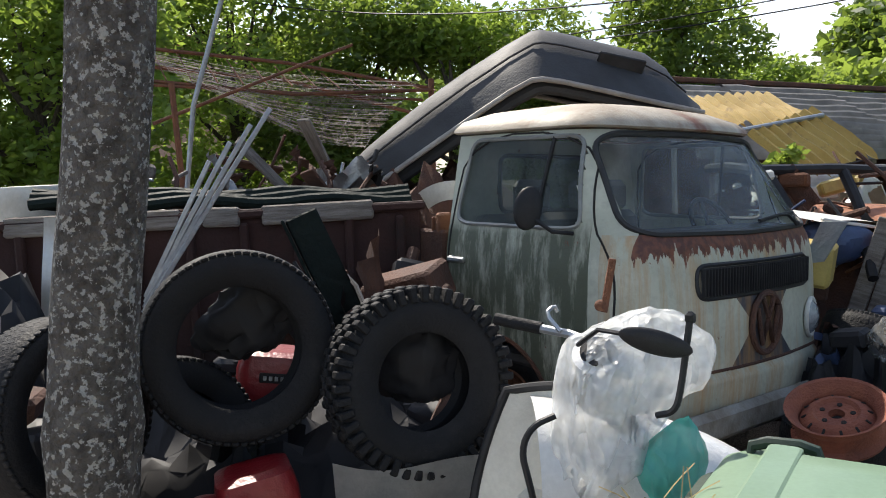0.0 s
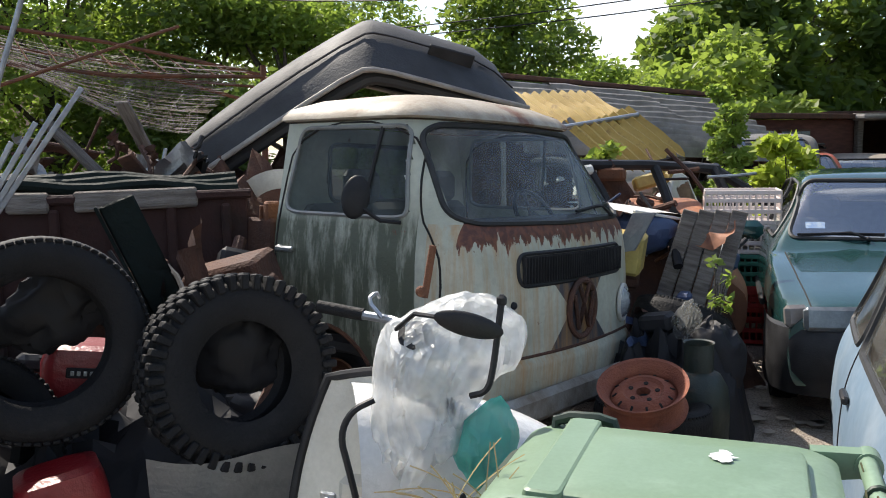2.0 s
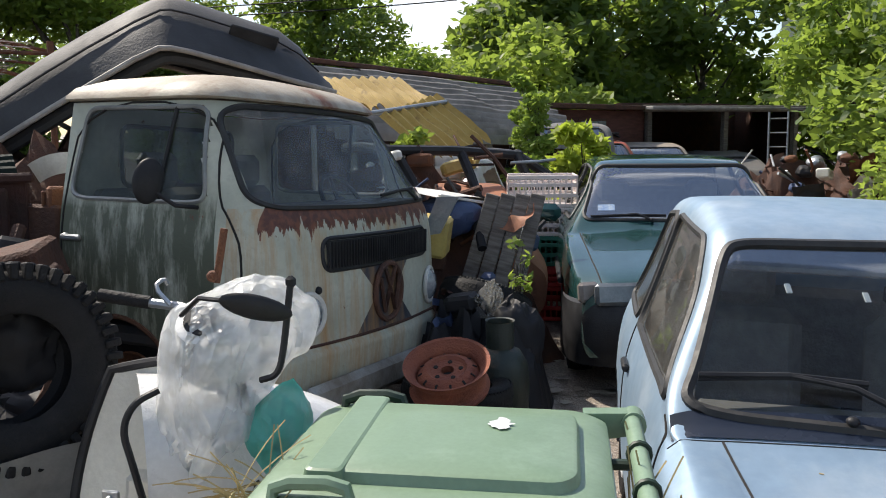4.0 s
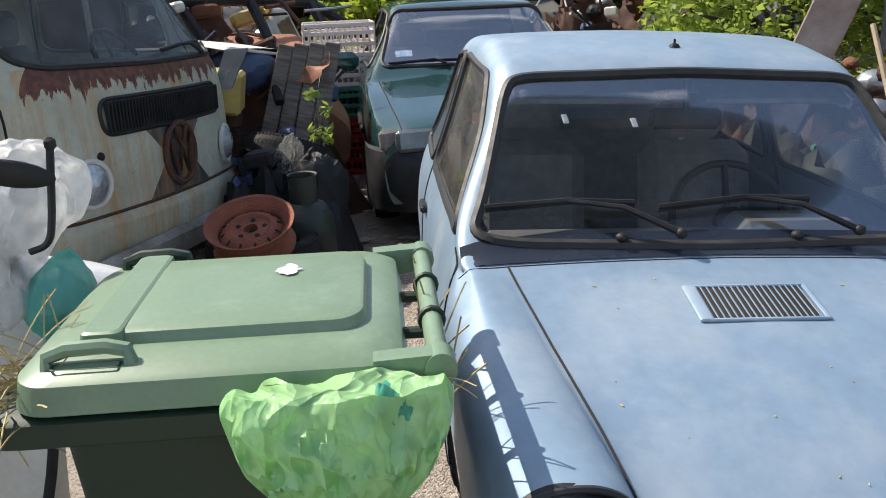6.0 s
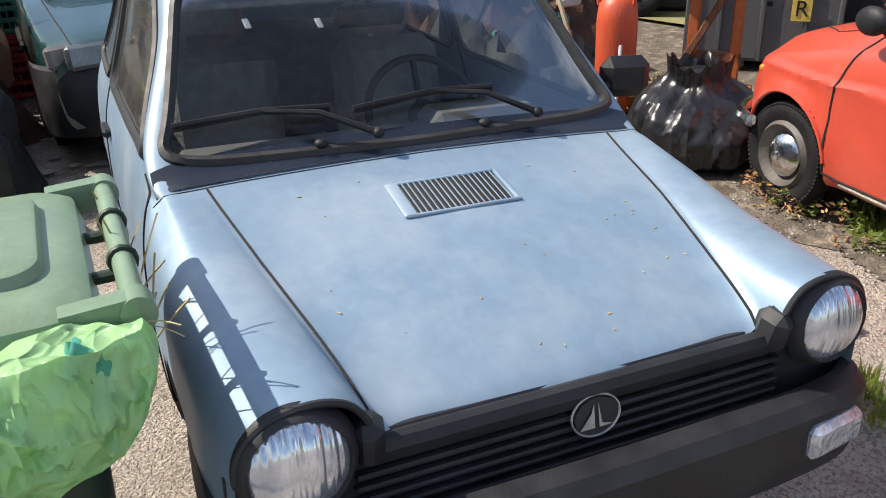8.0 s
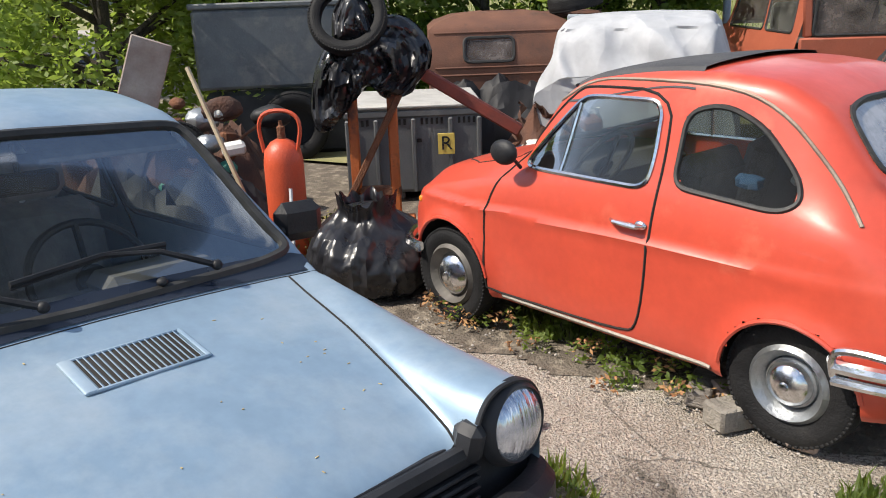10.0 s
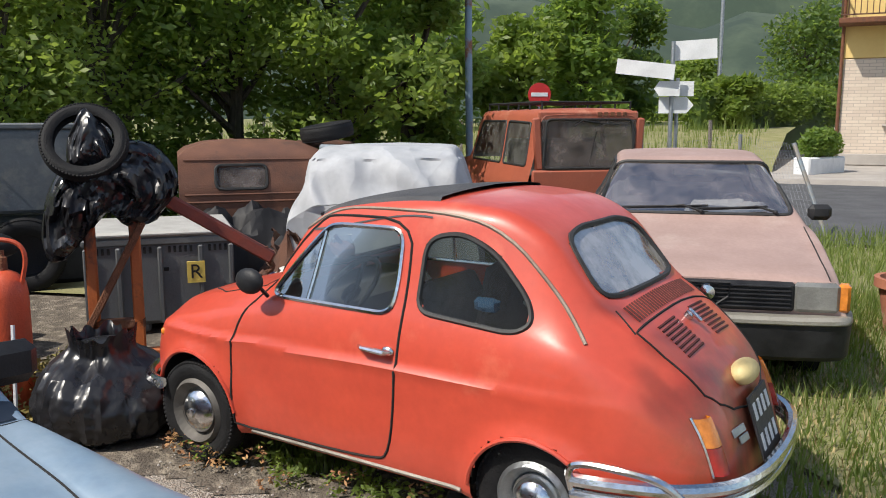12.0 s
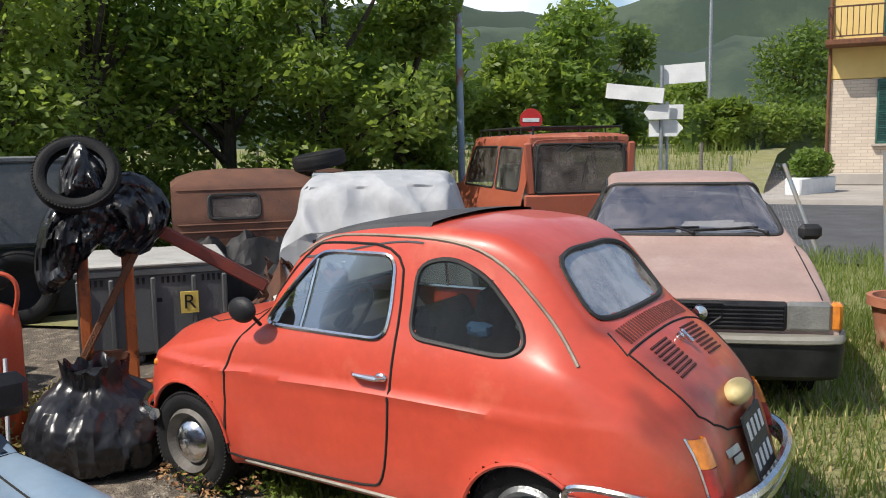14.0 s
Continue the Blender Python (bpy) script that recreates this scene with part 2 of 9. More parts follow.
# ---- mesh building ----
class Mesh:
    """Collects vertices and faces of one mesh."""

    def __init__(self):
        self.v, self.f = [], []

    def add(self, verts, faces, m=None):
        o = len(self.v)
        self.v += [tuple(m @ Vector(p)) for p in verts] if m is not None else [tuple(p) for p in verts]
        self.f += [tuple(i + o for i in q) for q in faces]
        return self

    def grid(self, rows, close_u=False, close_v=False, m=None, flip=False):
        nu, nv = len(rows), len(rows[0])
        faces = []
        for i in range(nu - (0 if close_u else 1)):
            for j in range(nv - (0 if close_v else 1)):
                q = (i * nv + j, i * nv + (j + 1) % nv, ((i + 1) % nu) * nv + (j + 1) % nv, ((i + 1) % nu) * nv + j)
                faces.append(q[::-1] if flip else q)
        return self.add([p for r in rows for p in r], faces, m)

    def box(self, sx, sy, sz, m=None, bevel=0.01, at=(0, 0, 0)):
        """A chamfered box centred at the place given."""
        h = (sx / 2, sy / 2, sz / 2)
        b = min(bevel, 0.45 * min(sx, sy, sz))
        pts, idx = [], {}
        for cx in (-1, 1):
            for cy in (-1, 1):
                for cz in (-1, 1):
                    for k in range(3):
                        c = [s * (e - (0 if k == a else b)) for a, (s, e) in enumerate(zip((cx, cy, cz), h))]
                        idx[cx, cy, cz, k] = len(pts)
                        pts.append([c[a] + at[a] for a in range(3)])
        fs = []
        for k in range(3):
            a, c = [i for i in range(3) if i != k]
            for s in (-1, 1):
                q = []
                for s1, s2 in ((-1, -1), (1, -1), (1, 1), (-1, 1)):
                    key = [0, 0, 0]
                    key[k], key[a], key[c] = s, s1, s2
                    q.append(idx[(*key, k)])
                fs.append(q if (s > 0) == (k != 1) else q[::-1])
        for k in range(3):
            a, c = [i for i in range(3) if i != k]
            for s1 in (-1, 1):
                for s2 in (-1, 1):
                    lo, hi = [0, 0, 0], [0, 0, 0]
                    lo[a] = hi[a] = s1
                    lo[c] = hi[c] = s2
                    lo[k], hi[k] = -1, 1
                    fs.append([idx[(*lo, a)], idx[(*hi, a)], idx[(*hi, c)], idx[(*lo, c)]])
        for cx in (-1, 1):
            for cy in (-1, 1):
                for cz in (-1, 1):
                    fs.append([idx[cx, cy, cz, k] for k in range(3)])
        return self.add(pts, fs, m)

    def tube(self, path, r, n=8, close=False, m=None, caps=True):
        """A round bar along a path; r is one radius or one for each point."""
        P = [Vector(p) for p in path]
        rows, up = [], None
        for i, p in enumerate(P):
            a = P[i - 1] if (i or close) else p
            b = P[(i + 1) % len(P)] if (i + 1 < len(P) or close) else p
            d = (b - a).normalized() if (b - a).length > 1e-9 else Vector((0, 0, 1))
            if up is None:
                up = Vector((0, 0, 1)) if abs(d.z) < 0.9 else Vector((1, 0, 0))
            s = d.cross(up).normalized()
            up = s.cross(d).normalized()
            rr = r[i] if isinstance(r, (list, tuple)) else r
            rows.append([p + rr * (math.cos(t) * s + math.sin(t) * up) for t in [2 * math.pi * k / n for k in range(n)]])
        self.grid(rows, close_u=close, close_v=True, m=m, flip=True)
        if caps and not close:
            o = len(self.v)
            self.f.append(tuple(range(o - n, o))[::-1])
            self.f.append(tuple(range(o - n * len(P), o - n * len(P) + n)))
        return self

    def lathe(self, prof, n=32, m=None, close=False):
        """Turns a profile of (radius, height) round z."""
        rows = [[(r * math.cos(t), r * math.sin(t), z) for t in [2 * math.pi * k / n for k in range(n)]] for r, z in prof]
        return self.grid(rows, close_u=close, close_v=True, m=m)

    def data(self, name, mat, smooth=True):
        d = bpy.data.meshes.new(name)
        d.from_pydata(self.v, [], self.f)
        d.materials.append(mat)
        if smooth:
            d.shade_smooth()
            d.set_sharp_from_angle(angle=radians(38))
        d.update()
        return d


def part(name, mesh, mat, parent=None, label="", smooth=True, m=None):
    """Links a mesh as one object under a thing or a part."""
    ob = new(name, mesh.data(name, mat, smooth) if isinstance(mesh, Mesh) else mesh)
    if parent is not None:
        ob.parent = parent
    if m is not None:
        ob.matrix_basis = m
    if label:
        ob["label"] = label
    return ob


def thing(name, label, category, m=None, group="", kind=""):
    ob = new(name)
    ob.empty_display_size = 0.1
    if m is not None:
        ob.matrix_basis = m
    return tagged(ob, label, category, group, kind)


def chaikin(pts, n=2, close=False):
    for _ in range(n):
        out = [] if close else [pts[0]]
        m = len(pts)
        for i in range(m if close else m - 1):
            a, b = pts[i], pts[(i + 1) % m]
            out.append(tuple(0.75 * p + 0.25 * q for p, q in zip(a, b)))
            out.append(tuple(0.25 * p + 0.75 * q for p, q in zip(a, b)))
        if not close:
            out.append(pts[-1])
        pts = out
    return pts


def dense(pts, step, close=True):
    out = []
    n = len(pts)
    for i in range(n if close else n - 1):
        a, b = pts[i], pts[(i + 1) % n]
        k = max(1, int(math.dist(a, b) / step))
        out += [tuple(p + (q - p) * j / k for p, q in zip(a, b)) for j in range(k)]
    return out if close else out + [pts[-1]]


def inside(poly, x, y):
    c = False
    n = len(poly)
    for i in range(n):
        (x1, y1), (x2, y2) = poly[i], poly[i - 1]
        if (y1 > y) != (y2 > y) and x < (x2 - x1) * (y - y1) / (y2 - y1) + x1:
            c = not c
    return c


def rounded(poly, n=2, r=0.07):
    """The polygon with its corners rounded by about r."""
    out = []
    m = len(poly)
    for i in range(m):
        p, a, b = Vector(poly[i]), Vector(poly[i - 1]), Vector(poly[(i + 1) % m])
        a2, b2 = (p + (q - p) * min(0.45, r / max((q - p).length, 1e-6)) for q in (a, b))
        for k in range(6):
            t = k / 5
            out.append(tuple(a2 * (1 - t) ** 2 + p * 2 * t * (1 - t) + b2 * t * t))
    return out


def prof(keys):
    """A smooth curve through (x, value) keys that does not overshoot."""
    keys = sorted(keys)
    xs, ys = [k[0] for k in keys], [k[1] for k in keys]
    d = [(ys[i + 1] - ys[i]) / (xs[i + 1] - xs[i]) for i in range(len(xs) - 1)]
    t = [d[0]] + [0 if d[i - 1] * d[i] <= 0 else 2 * d[i - 1] * d[i] / (d[i - 1] + d[i]) for i in range(1, len(d))] + [d[-1]]

    def at(x):
        x = min(max(x, xs[0]), xs[-1])
        i = max(0, min(len(d) - 1, int(np.searchsorted(xs, x)) - 1))
        h = xs[i + 1] - xs[i]
        s = (x - xs[i]) / h
        return ((1 + 2 * s) * (1 - s) ** 2 * ys[i] + s * (1 - s) ** 2 * h * t[i] + s * s * (3 - 2 * s) * ys[i + 1] + s * s * (s - 1) * h * t[i + 1])
    return at


class Shell:
    """A vehicle's skin as a fine grid of points, in which windows and arches are cut out and seals, gaps and panes are laid on."""

    def __init__(self, rows, close_v=False):
        self.rows, self.close_v = rows, close_v
        self.nu, self.nv = len(rows), len(rows[0])
        self.v = [Vector(p) for r in rows for p in r]
        self.cells = {}
        for i in range(self.nu - 1):
            for j in range(self.nv if close_v else self.nv - 1):
                a, b = i * self.nv + j, i * self.nv + (j + 1) % self.nv
                self.cells[i, j] = (a, b, b + self.nv, a + self.nv)
        self.tree = BVHTree.FromPolygons(self.v, list(self.cells.values()))
        self.cut = set()

    def cast(self, eye, way):
        p = self.tree.ray_cast(Vector(eye), Vector(way))[0]
        return p

    def side(self, x, z, s=1):
        return self.cast((x, 3 * s, z), (0, -s, 0))

    def front(self, y, z, s=1):
        return self.cast((5 * s, y, z), (-s, 0, 0))

    def top(self, x, y):
        return self.cast((x, y, 4), (0, 0, -1))

    def window(self, poly, view, s=1):
        """Cuts a window out of the skin and returns its cells. view: 'side' (x, z) or 'front' (y, z)."""
        got = []
        for key, q in self.cells.items():
            c = (self.v[q[0]] + self.v[q[2]]) / 2
            if view == "side":
                ok = c.y * s > 0.25 and inside(poly, c.x, c.z)
            elif view == "top":
                ok = c.z > 0.5 and inside(poly, c.x, c.y)
            else:
                ok = inside(poly, c.y, c.z) and self.near_end(c, s)
            if ok and key not in self.cut:
                got.append(key)
        self.cut |= set(got)
        return got

    def near_end(self, c, s):
        p = self.front(c.y, c.z, s)
        return p is not None and abs(p.x - c.x) < 0.06

    def arch(self, x, z, r):
        for key, q in self.cells.items():
            c = (self.v[q[0]] + self.v[q[2]]) / 2
            if abs(c.y) > 0.3 and (c.x - x) ** 2 + (c.z - z) ** 2 < r * r:
                self.cut.add(key)

    def patch(self, keys, shift=0.0):
        used, m = {}, Mesh()
        cen = Vector((sum(v.x for v in self.v) / len(self.v), 0, 0.8))
        for k in keys:
            q = []
            for i in self.cells[k]:
                if i not in used:
                    used[i] = len(m.v)
                    p = self.v[i]
                    m.v.append(tuple(p + (cen - p).normalized() * shift))
                q.append(used[i])
            m.f.append(tuple(q))
        return m

    def skin(self):
        return self.patch([k for k in self.cells if k not in self.cut])

    def line(self, pts, view, s=1, step=0.03, close=True):
        """Lays a line of flat points on the skin."""
        out = []
        for a, b in dense(pts, step, close):
            p = self.side(a, b, s) if view == "side" else self.front(a, b, s) if view == "front" else self.top(a, b)
            if p is not None:
                out.append(p)
        return out


def car_shell(xs, zt, zs, wb, wt, zb, crown=0.012, n=3):
    """Cross-sections along x: bottom zb, belt zs, top zt, half widths wb at the belt and wt at the top."""
    rows = []
    for x in xs:
        T, S, W, U, B = zt(x), zs(x), wb(x), wt(x), zb(x)
        S = min(S, T - 0.02)
        U = min(U, W - 0.02)
        half = [(W - 0.05, B), (W - 0.02, B + 0.04), (W, B + 0.45 * (S - B)), (W - 0.005, B + 0.8 * (S - B)), (W - 0.03, S), (W - 0.03 - 0.3 * (W - U), S + 0.25 * (T - S)),
                (U + 0.02, T - 0.3 * (T - S) - 0.01), (U - 0.02, T - crown * 2), (U * 0.75, T - crown), (U * 0.4, T - crown * 0.3), (0, T)]
        half = chaikin(half, n)
        rows.append([(x, y, z) for y, z in half] + [(x, -y, z) for y, z in half[-2::-1]])
    return Shell(rows)


def span(*pairs):
    """Stations: (from, to, step) one after another."""
    out = []
    for a, b, st in pairs:
        k = max(1, round(abs(b - a) / st))
        out += [a + (b - a) * i / k for i in range(k)]
    return out + [pairs[-1][1]]


def capped(mesh, shell):
    for i in (0, shell.nu - 1):
        mesh.add(shell.rows[i], [tuple(range(shell.nv))])
    return mesh


def tyre_mesh(R, r_in, w, knobs=0, n=48):
    """A tyre round the y axis."""
    t = Mesh()
    h = w / 2
    pr = [(r_in, -h * 0.7), (r_in + 0.012, -h * 0.82), ((R + r_in) / 2, -h), (R - 0.03, -h * 0.95), (R - 0.008, -h * 0.75), (R, -h * 0.4), (R, h * 0.4), (R - 0.008, h * 0.75),
          (R - 0.03, h * 0.95), ((R + r_in) / 2, h), (r_in + 0.012, h * 0.82), (r_in, h * 0.7), (r_in + 0.02, h * 0.5), (R - 0.03, h * 0.6), (R - 0.03, -h * 0.6), (r_in + 0.02, -h * 0.5)]
    t.lathe(pr, n, pose(0, 0, 0, 90, 0, 0), True)
    if knobs:
        for k in range(knobs):
            a = 2 * math.pi * k / knobs
            for s, off in ((-0.8, 0), (-0.27, 0.5), (0.27, 0), (0.8, 0.5)):
                b = a + off * 2 * math.pi / knobs
                t.box(0.026 if abs(s) < 0.5 else 0.024, w * 0.26, 0.034 if abs(s) < 0.5 else 0.05, Matrix.Rotation(b, 4, "Y") @ pose(0, s * h, R + (0.004 if abs(s) < 0.5 else -0.008)), 0.004)
    else:
        for s in (-0.5, -0.17, 0.17, 0.5):
            for k in range(72):
                t.box(0.78 * 2 * math.pi * R / 72, w * 0.15, 0.012, Matrix.Rotation(2 * math.pi * (k + s) / 72, 4, "Y") @ pose(0, s * w * 0.75, R - (0.0135 if abs(s) > 0.3 else 0.0055), 0, 0, 12), 0.003)
    return t


# ---- ground, road, far land ----
def ground_mat():
    m, nt, bs = nodes_of("yard_ground")
    conc = mixc(nt, noise_fac(nt, 1.3, 8, 0.4, 0.62), (0.58, 0.5, 0.42), (0.43, 0.36, 0.295))
    pebble = noise_fac(nt, 55, 4, 0.45, 0.6)
    conc = mixc(nt, calc(nt, "MULTIPLY", pebble, 0.5), conc, (0.62, 0.57, 0.51))
    conc = mixc(nt, calc(nt, "MULTIPLY", noise_fac(nt, 80, 4, 0.5, 0.6), 0.7), conc, (0.17, 0.14, 0.12))
    conc = mixc(nt, calc(nt, "MULTIPLY", noise_fac(nt, 4, 6, 0.5, 0.65), 0.4), conc, (0.3, 0.25, 0.205))
    soil = mixc(nt, noise_fac(nt, 14, 6, 0.35, 0.65), (0.085, 0.065, 0.05), (0.15, 0.12, 0.095))
    f = calc(nt, "MULTIPLY", noise_fac(nt, 0.6, 7, 0.60, 0.7), 0.85)
    col = mixc(nt, f, conc, soil)
    v = nt.nodes.new("ShaderNodeTexVoronoi")
    v.feature = "DISTANCE_TO_EDGE"
    v.inputs["Scale"].default_value = 3.2
    co = nt.nodes.new("ShaderNodeTexCoord")
    wob = nt.nodes.new("ShaderNodeTexNoise")
    wob.inputs["Scale"].default_value, wob.inputs["Detail"].default_value = 1.1, 8
    nt.links.new(mixc(nt, 0.62, co.outputs["Object"], wob.outputs["Color"]), v.inputs["Vector"])
    crack = calc(nt, "LESS_THAN", v.outputs["Distance"], 0.006)
    col = mixc(nt, calc(nt, "MULTIPLY", calc(nt, "MULTIPLY", crack, noise_fac(nt, 1.1, 3, 0.5, 0.6)), 0.6), col, (0.07, 0.06, 0.045))
    nt.links.new(col, bs.inputs["Base Color"])
    bs.inputs["Roughness"].default_value = 0.92
    bump(nt, bs, calc(nt, "ADD", calc(nt, "ADD", pebble, noise_fac(nt, 110, 3, 0.4, 0.6)), calc(nt, "MULTIPLY", f, 2)), 0.8, 0.012)
    return m


GROUND = ground_mat()
MEADOW = surface("meadow_soil", (0.27, 0.25, 0.12), (0.2, 0.2, 0.075), 0.95, 0, 2.5, grain=30, bmp=0.5, c3=(0.2, 0.17, 0.1), s3=0.5)
ASPHALT = surface("asphalt", (0.095, 0.095, 0.1), (0.07, 0.07, 0.073), 0.85, 0, 1.5, grain=90, bmp=0.3)
PAVING = surface("pavement_concrete", (0.42, 0.38, 0.34), (0.33, 0.3, 0.27), 0.9, 0, 1.2, grain=40, bmp=0.2)

# one sheet to the horizon: yard near, lawn behind
def strip(pts, z=0.0):
    return Mesh().add([(x, y, z) for x, y in pts], [tuple(range(len(pts)))])


g = Mesh()
gx = [-1500, -300, -60, -20] + [-10 + 0.5 * i for i in range(61)] + [30, 60, 300, 1500]
g.grid([[(x, y, 0.02 * noise.noise((x * 0.7, y * 0.7, 0)) - 0.012 if abs(x) < 25 and abs(y) < 25 else -0.02) for x in gx] for y in gx])
ground = tagged(part("ground", g, GROUND), "cracked pale concrete yard with soil and gravel", "ground", kind="structure")
meadow = tagged(part("meadow", strip([(2.0, -21), (9.2, -8.5), (9.9, -6.8), (14.0, 0.3), (17, 6), (9.3, 6), (7.6, 0.4), (5.2, -1.9), (3.3, -2.3), (2.6, -6), (0.5, -18)], 0.022), MEADOW), "rough lawn with dry patches beside the yard", "grass", kind="structure")

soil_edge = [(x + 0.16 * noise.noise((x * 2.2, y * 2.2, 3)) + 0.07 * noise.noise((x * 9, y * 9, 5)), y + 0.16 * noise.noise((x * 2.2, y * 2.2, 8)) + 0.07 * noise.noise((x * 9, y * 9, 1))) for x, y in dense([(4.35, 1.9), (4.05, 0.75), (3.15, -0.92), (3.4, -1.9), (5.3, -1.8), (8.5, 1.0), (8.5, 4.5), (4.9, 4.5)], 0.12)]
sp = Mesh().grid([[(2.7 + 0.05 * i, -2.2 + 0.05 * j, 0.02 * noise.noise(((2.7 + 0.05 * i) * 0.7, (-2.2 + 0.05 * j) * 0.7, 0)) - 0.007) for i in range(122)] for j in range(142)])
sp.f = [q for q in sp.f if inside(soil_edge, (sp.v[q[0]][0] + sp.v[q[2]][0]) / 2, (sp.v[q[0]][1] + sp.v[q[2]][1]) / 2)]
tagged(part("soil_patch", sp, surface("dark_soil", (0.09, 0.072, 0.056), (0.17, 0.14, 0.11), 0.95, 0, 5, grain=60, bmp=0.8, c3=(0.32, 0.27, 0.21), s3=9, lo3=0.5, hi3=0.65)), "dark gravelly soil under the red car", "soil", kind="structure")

# the road runs past the yard, along the front of the house
RD = Vector((-0.5, -0.866, 0))
RN = Vector((0.866, -0.5, 0))
def road_pt(s, d, z=0.0):
    p = Vector((9.9, -6.8, 0)) + RD * s + RN * d
    return (p.x, p.y, z)


tagged(part("road", Mesh().add([road_pt(s, d, 0.03) for s, d in ((-70, 0.3), (40, 0.3), (40, 11.0), (-70, 11.0))], [(0, 1, 2, 3)]), ASPHALT), "grey asphalt road beyond the wire fence", "road", kind="structure")
pv = Mesh().add([road_pt(s, d, z) for s in (-70, 40) for d, z in ((11.0, 0.02), (11.02, 0.15), (20, 0.24))], [(0, 1, 4, 3), (1, 2, 5, 4)])
tagged(part("pavement", pv, PAVING), "pale concrete pavement in front of the house", "pavement", kind="structure")
fd = Mesh().add([road_pt(s, d, z) for s in (-90, -2.2) for d, z in ((13.2, 0.16), (14.0, 0.35), (22, 1.1), (60, 1.6))], [(0, 1, 5, 4), (1, 2, 6, 5), (2, 3, 7, 6)])
tagged(part("field", fd, MEADOW), "green meadow across the road", "field", kind="structure")
HILL = surface("wooded_hill", (0.022, 0.04, 0.03), (0.04, 0.062, 0.042), 0.95, 0, 0.02, grain=0.25, bmp=0.0, c3=(0.06, 0.085, 0.055), s3=0.006, lo3=0.5, hi3=0.56)
for k, (d0, h0, hs, ph) in enumerate(((330, 48, 22, 0.0), (620, 118, 60, 2.2))):
    rows = []
    for i in range(90):
        a = radians(-75 + 120 * i / 89)
        hh = h0 + hs * noise.noise((i * 0.07 + ph, k * 5, 0)) + 6 * noise.noise((i * 0.5, k, 3))
        rows.append([(math.cos(a) * (d0 + 90 * t), math.sin(a) * (d0 + 90 * t), hh * (1 - (1 - t) ** 2) + 4 * noise.noise((i * 0.6, t * 5, k)) * t) for t in [j / 10 for j in range(11)]] + [(math.cos(a) * (d0 + 300), math.sin(a) * (d0 + 300), 0)])
    tagged(part("hill", Mesh().grid(rows, flip=True), HILL), "dark green wooded hill under the clouds", "hill", kind="structure")


# ---- vehicles ----
PI = math.pi


def wheel(parent, x, y, R, w, rim, hub, rim_mat, hub_mat, s=1):
    t = part("wheel", tyre_mesh(R, rim, w), RUBBER, parent, "worn black tyre", m=pose(x, y, R))
    d = Mesh().lathe([(rim + 0.012, 0.05), (rim - 0.005, 0.07), (rim - 0.02, 0.045), (rim * 0.75, 0.03), (rim * 0.7, 0.015), (hub + 0.01, 0.03), (0.001, 0.03)], 32, pose(0, 0, 0, -90 * s, 0, 0))
    r = part("rim", d, rim_mat, t)
    c = Mesh().lathe([(hub, 0.03), (hub, 0.045), (hub * 0.85, 0.062), (hub * 0.5, 0.078), (hub * 0.22, 0.083), (hub * 0.2, 0.098), (0.001, 0.1)], 32, pose(0, 0, 0, -90 * s, 0, 0))
    part("hubcap", c, hub_mat, t)
    return t


def mirror_arm(parent, base, head, w, h, mat):
    m = Mesh().tube([base, ((base[0] + head[0]) / 2, (base[1] + head[1]) / 2, (base[2] + head[2]) / 2 + 0.01), head], 0.009, 6)
    m.add(*ball(w, 0.035, h), pose(*head))
    return part("wing_mirror", m, mat, parent)


def ball(rx, ry, rz, nu=10, nv=16, wob=0.0, seed=0):
    v = []
    for i in range(nu + 1):
        a = PI * i / nu - PI / 2
        for j in range(nv):
            b = 2 * PI * j / nv
            p = Vector((math.cos(a) * math.cos(b), math.cos(a) * math.sin(b), math.sin(a)))
            k = 1 + wob * noise.noise(p * 2.2 + Vector((seed, 0, 0))) + wob * 0.5 * noise.noise(p * 6 + Vector((0, seed, 0)))
            v.append((rx * p.x * k, ry * p.y * k, rz * p.z * k))
    f = [(i * nv + j, i * nv + (j + 1) % nv, (i + 1) * nv + (j + 1) % nv, (i + 1) * nv + j) for i in range(nu) for j in range(nv)]
    return v, f


def seat(parent, x, y, mat=SEAT, head=False):
    s = Mesh().box(0.46, 0.46, 0.16, pose(x + 0.12, y, 0.42), 0.05)
    b = Mesh().box(0.15, 0.44, 0.56, pose(x - 0.18, y, 0.72, 0, -14, 0), 0.06)
    if head:
        b.box(0.09, 0.26, 0.17, pose(x - 0.29, y, 1.08, 0, -12, 0), 0.04)
    part("seat", s, mat, parent)
    part("seat_back", b, mat, parent)


def steering(parent, x, y, z, mat=BLACK):
    m = Mesh().tube([(0.19 * math.cos(2 * PI * i / 28), 0.19 * math.sin(2 * PI * i / 28), 0) for i in range(28)], 0.013, 8, True)
    m.tube([(-0.19, 0, 0), (0, 0, -0.03), (0.19, 0, 0)], 0.012, 6).lathe([(0.05, -0.03), (0.05, 0.0), (0.001, 0.005)], 12)
    return part("steering_wheel", m, mat, parent, m=pose(x, y, z, 0, 58, 0))


def frame_of(shell, poly, view, s, r, mat, parent, name="window_seal"):
    pts = shell.line(poly, view, s, 0.02)
    return part(name, Mesh().tube(pts, r, 6, True), mat, parent)


def gap_line(shell, pts, view, s, parent, r=0.0045, mat=GAP, name="panel_gap", close=False):
    p = shell.line(pts, view, s, 0.025, close)
    if len(p) > 1:
        return part(name, Mesh().tube(p, r, 5, close), mat, parent)


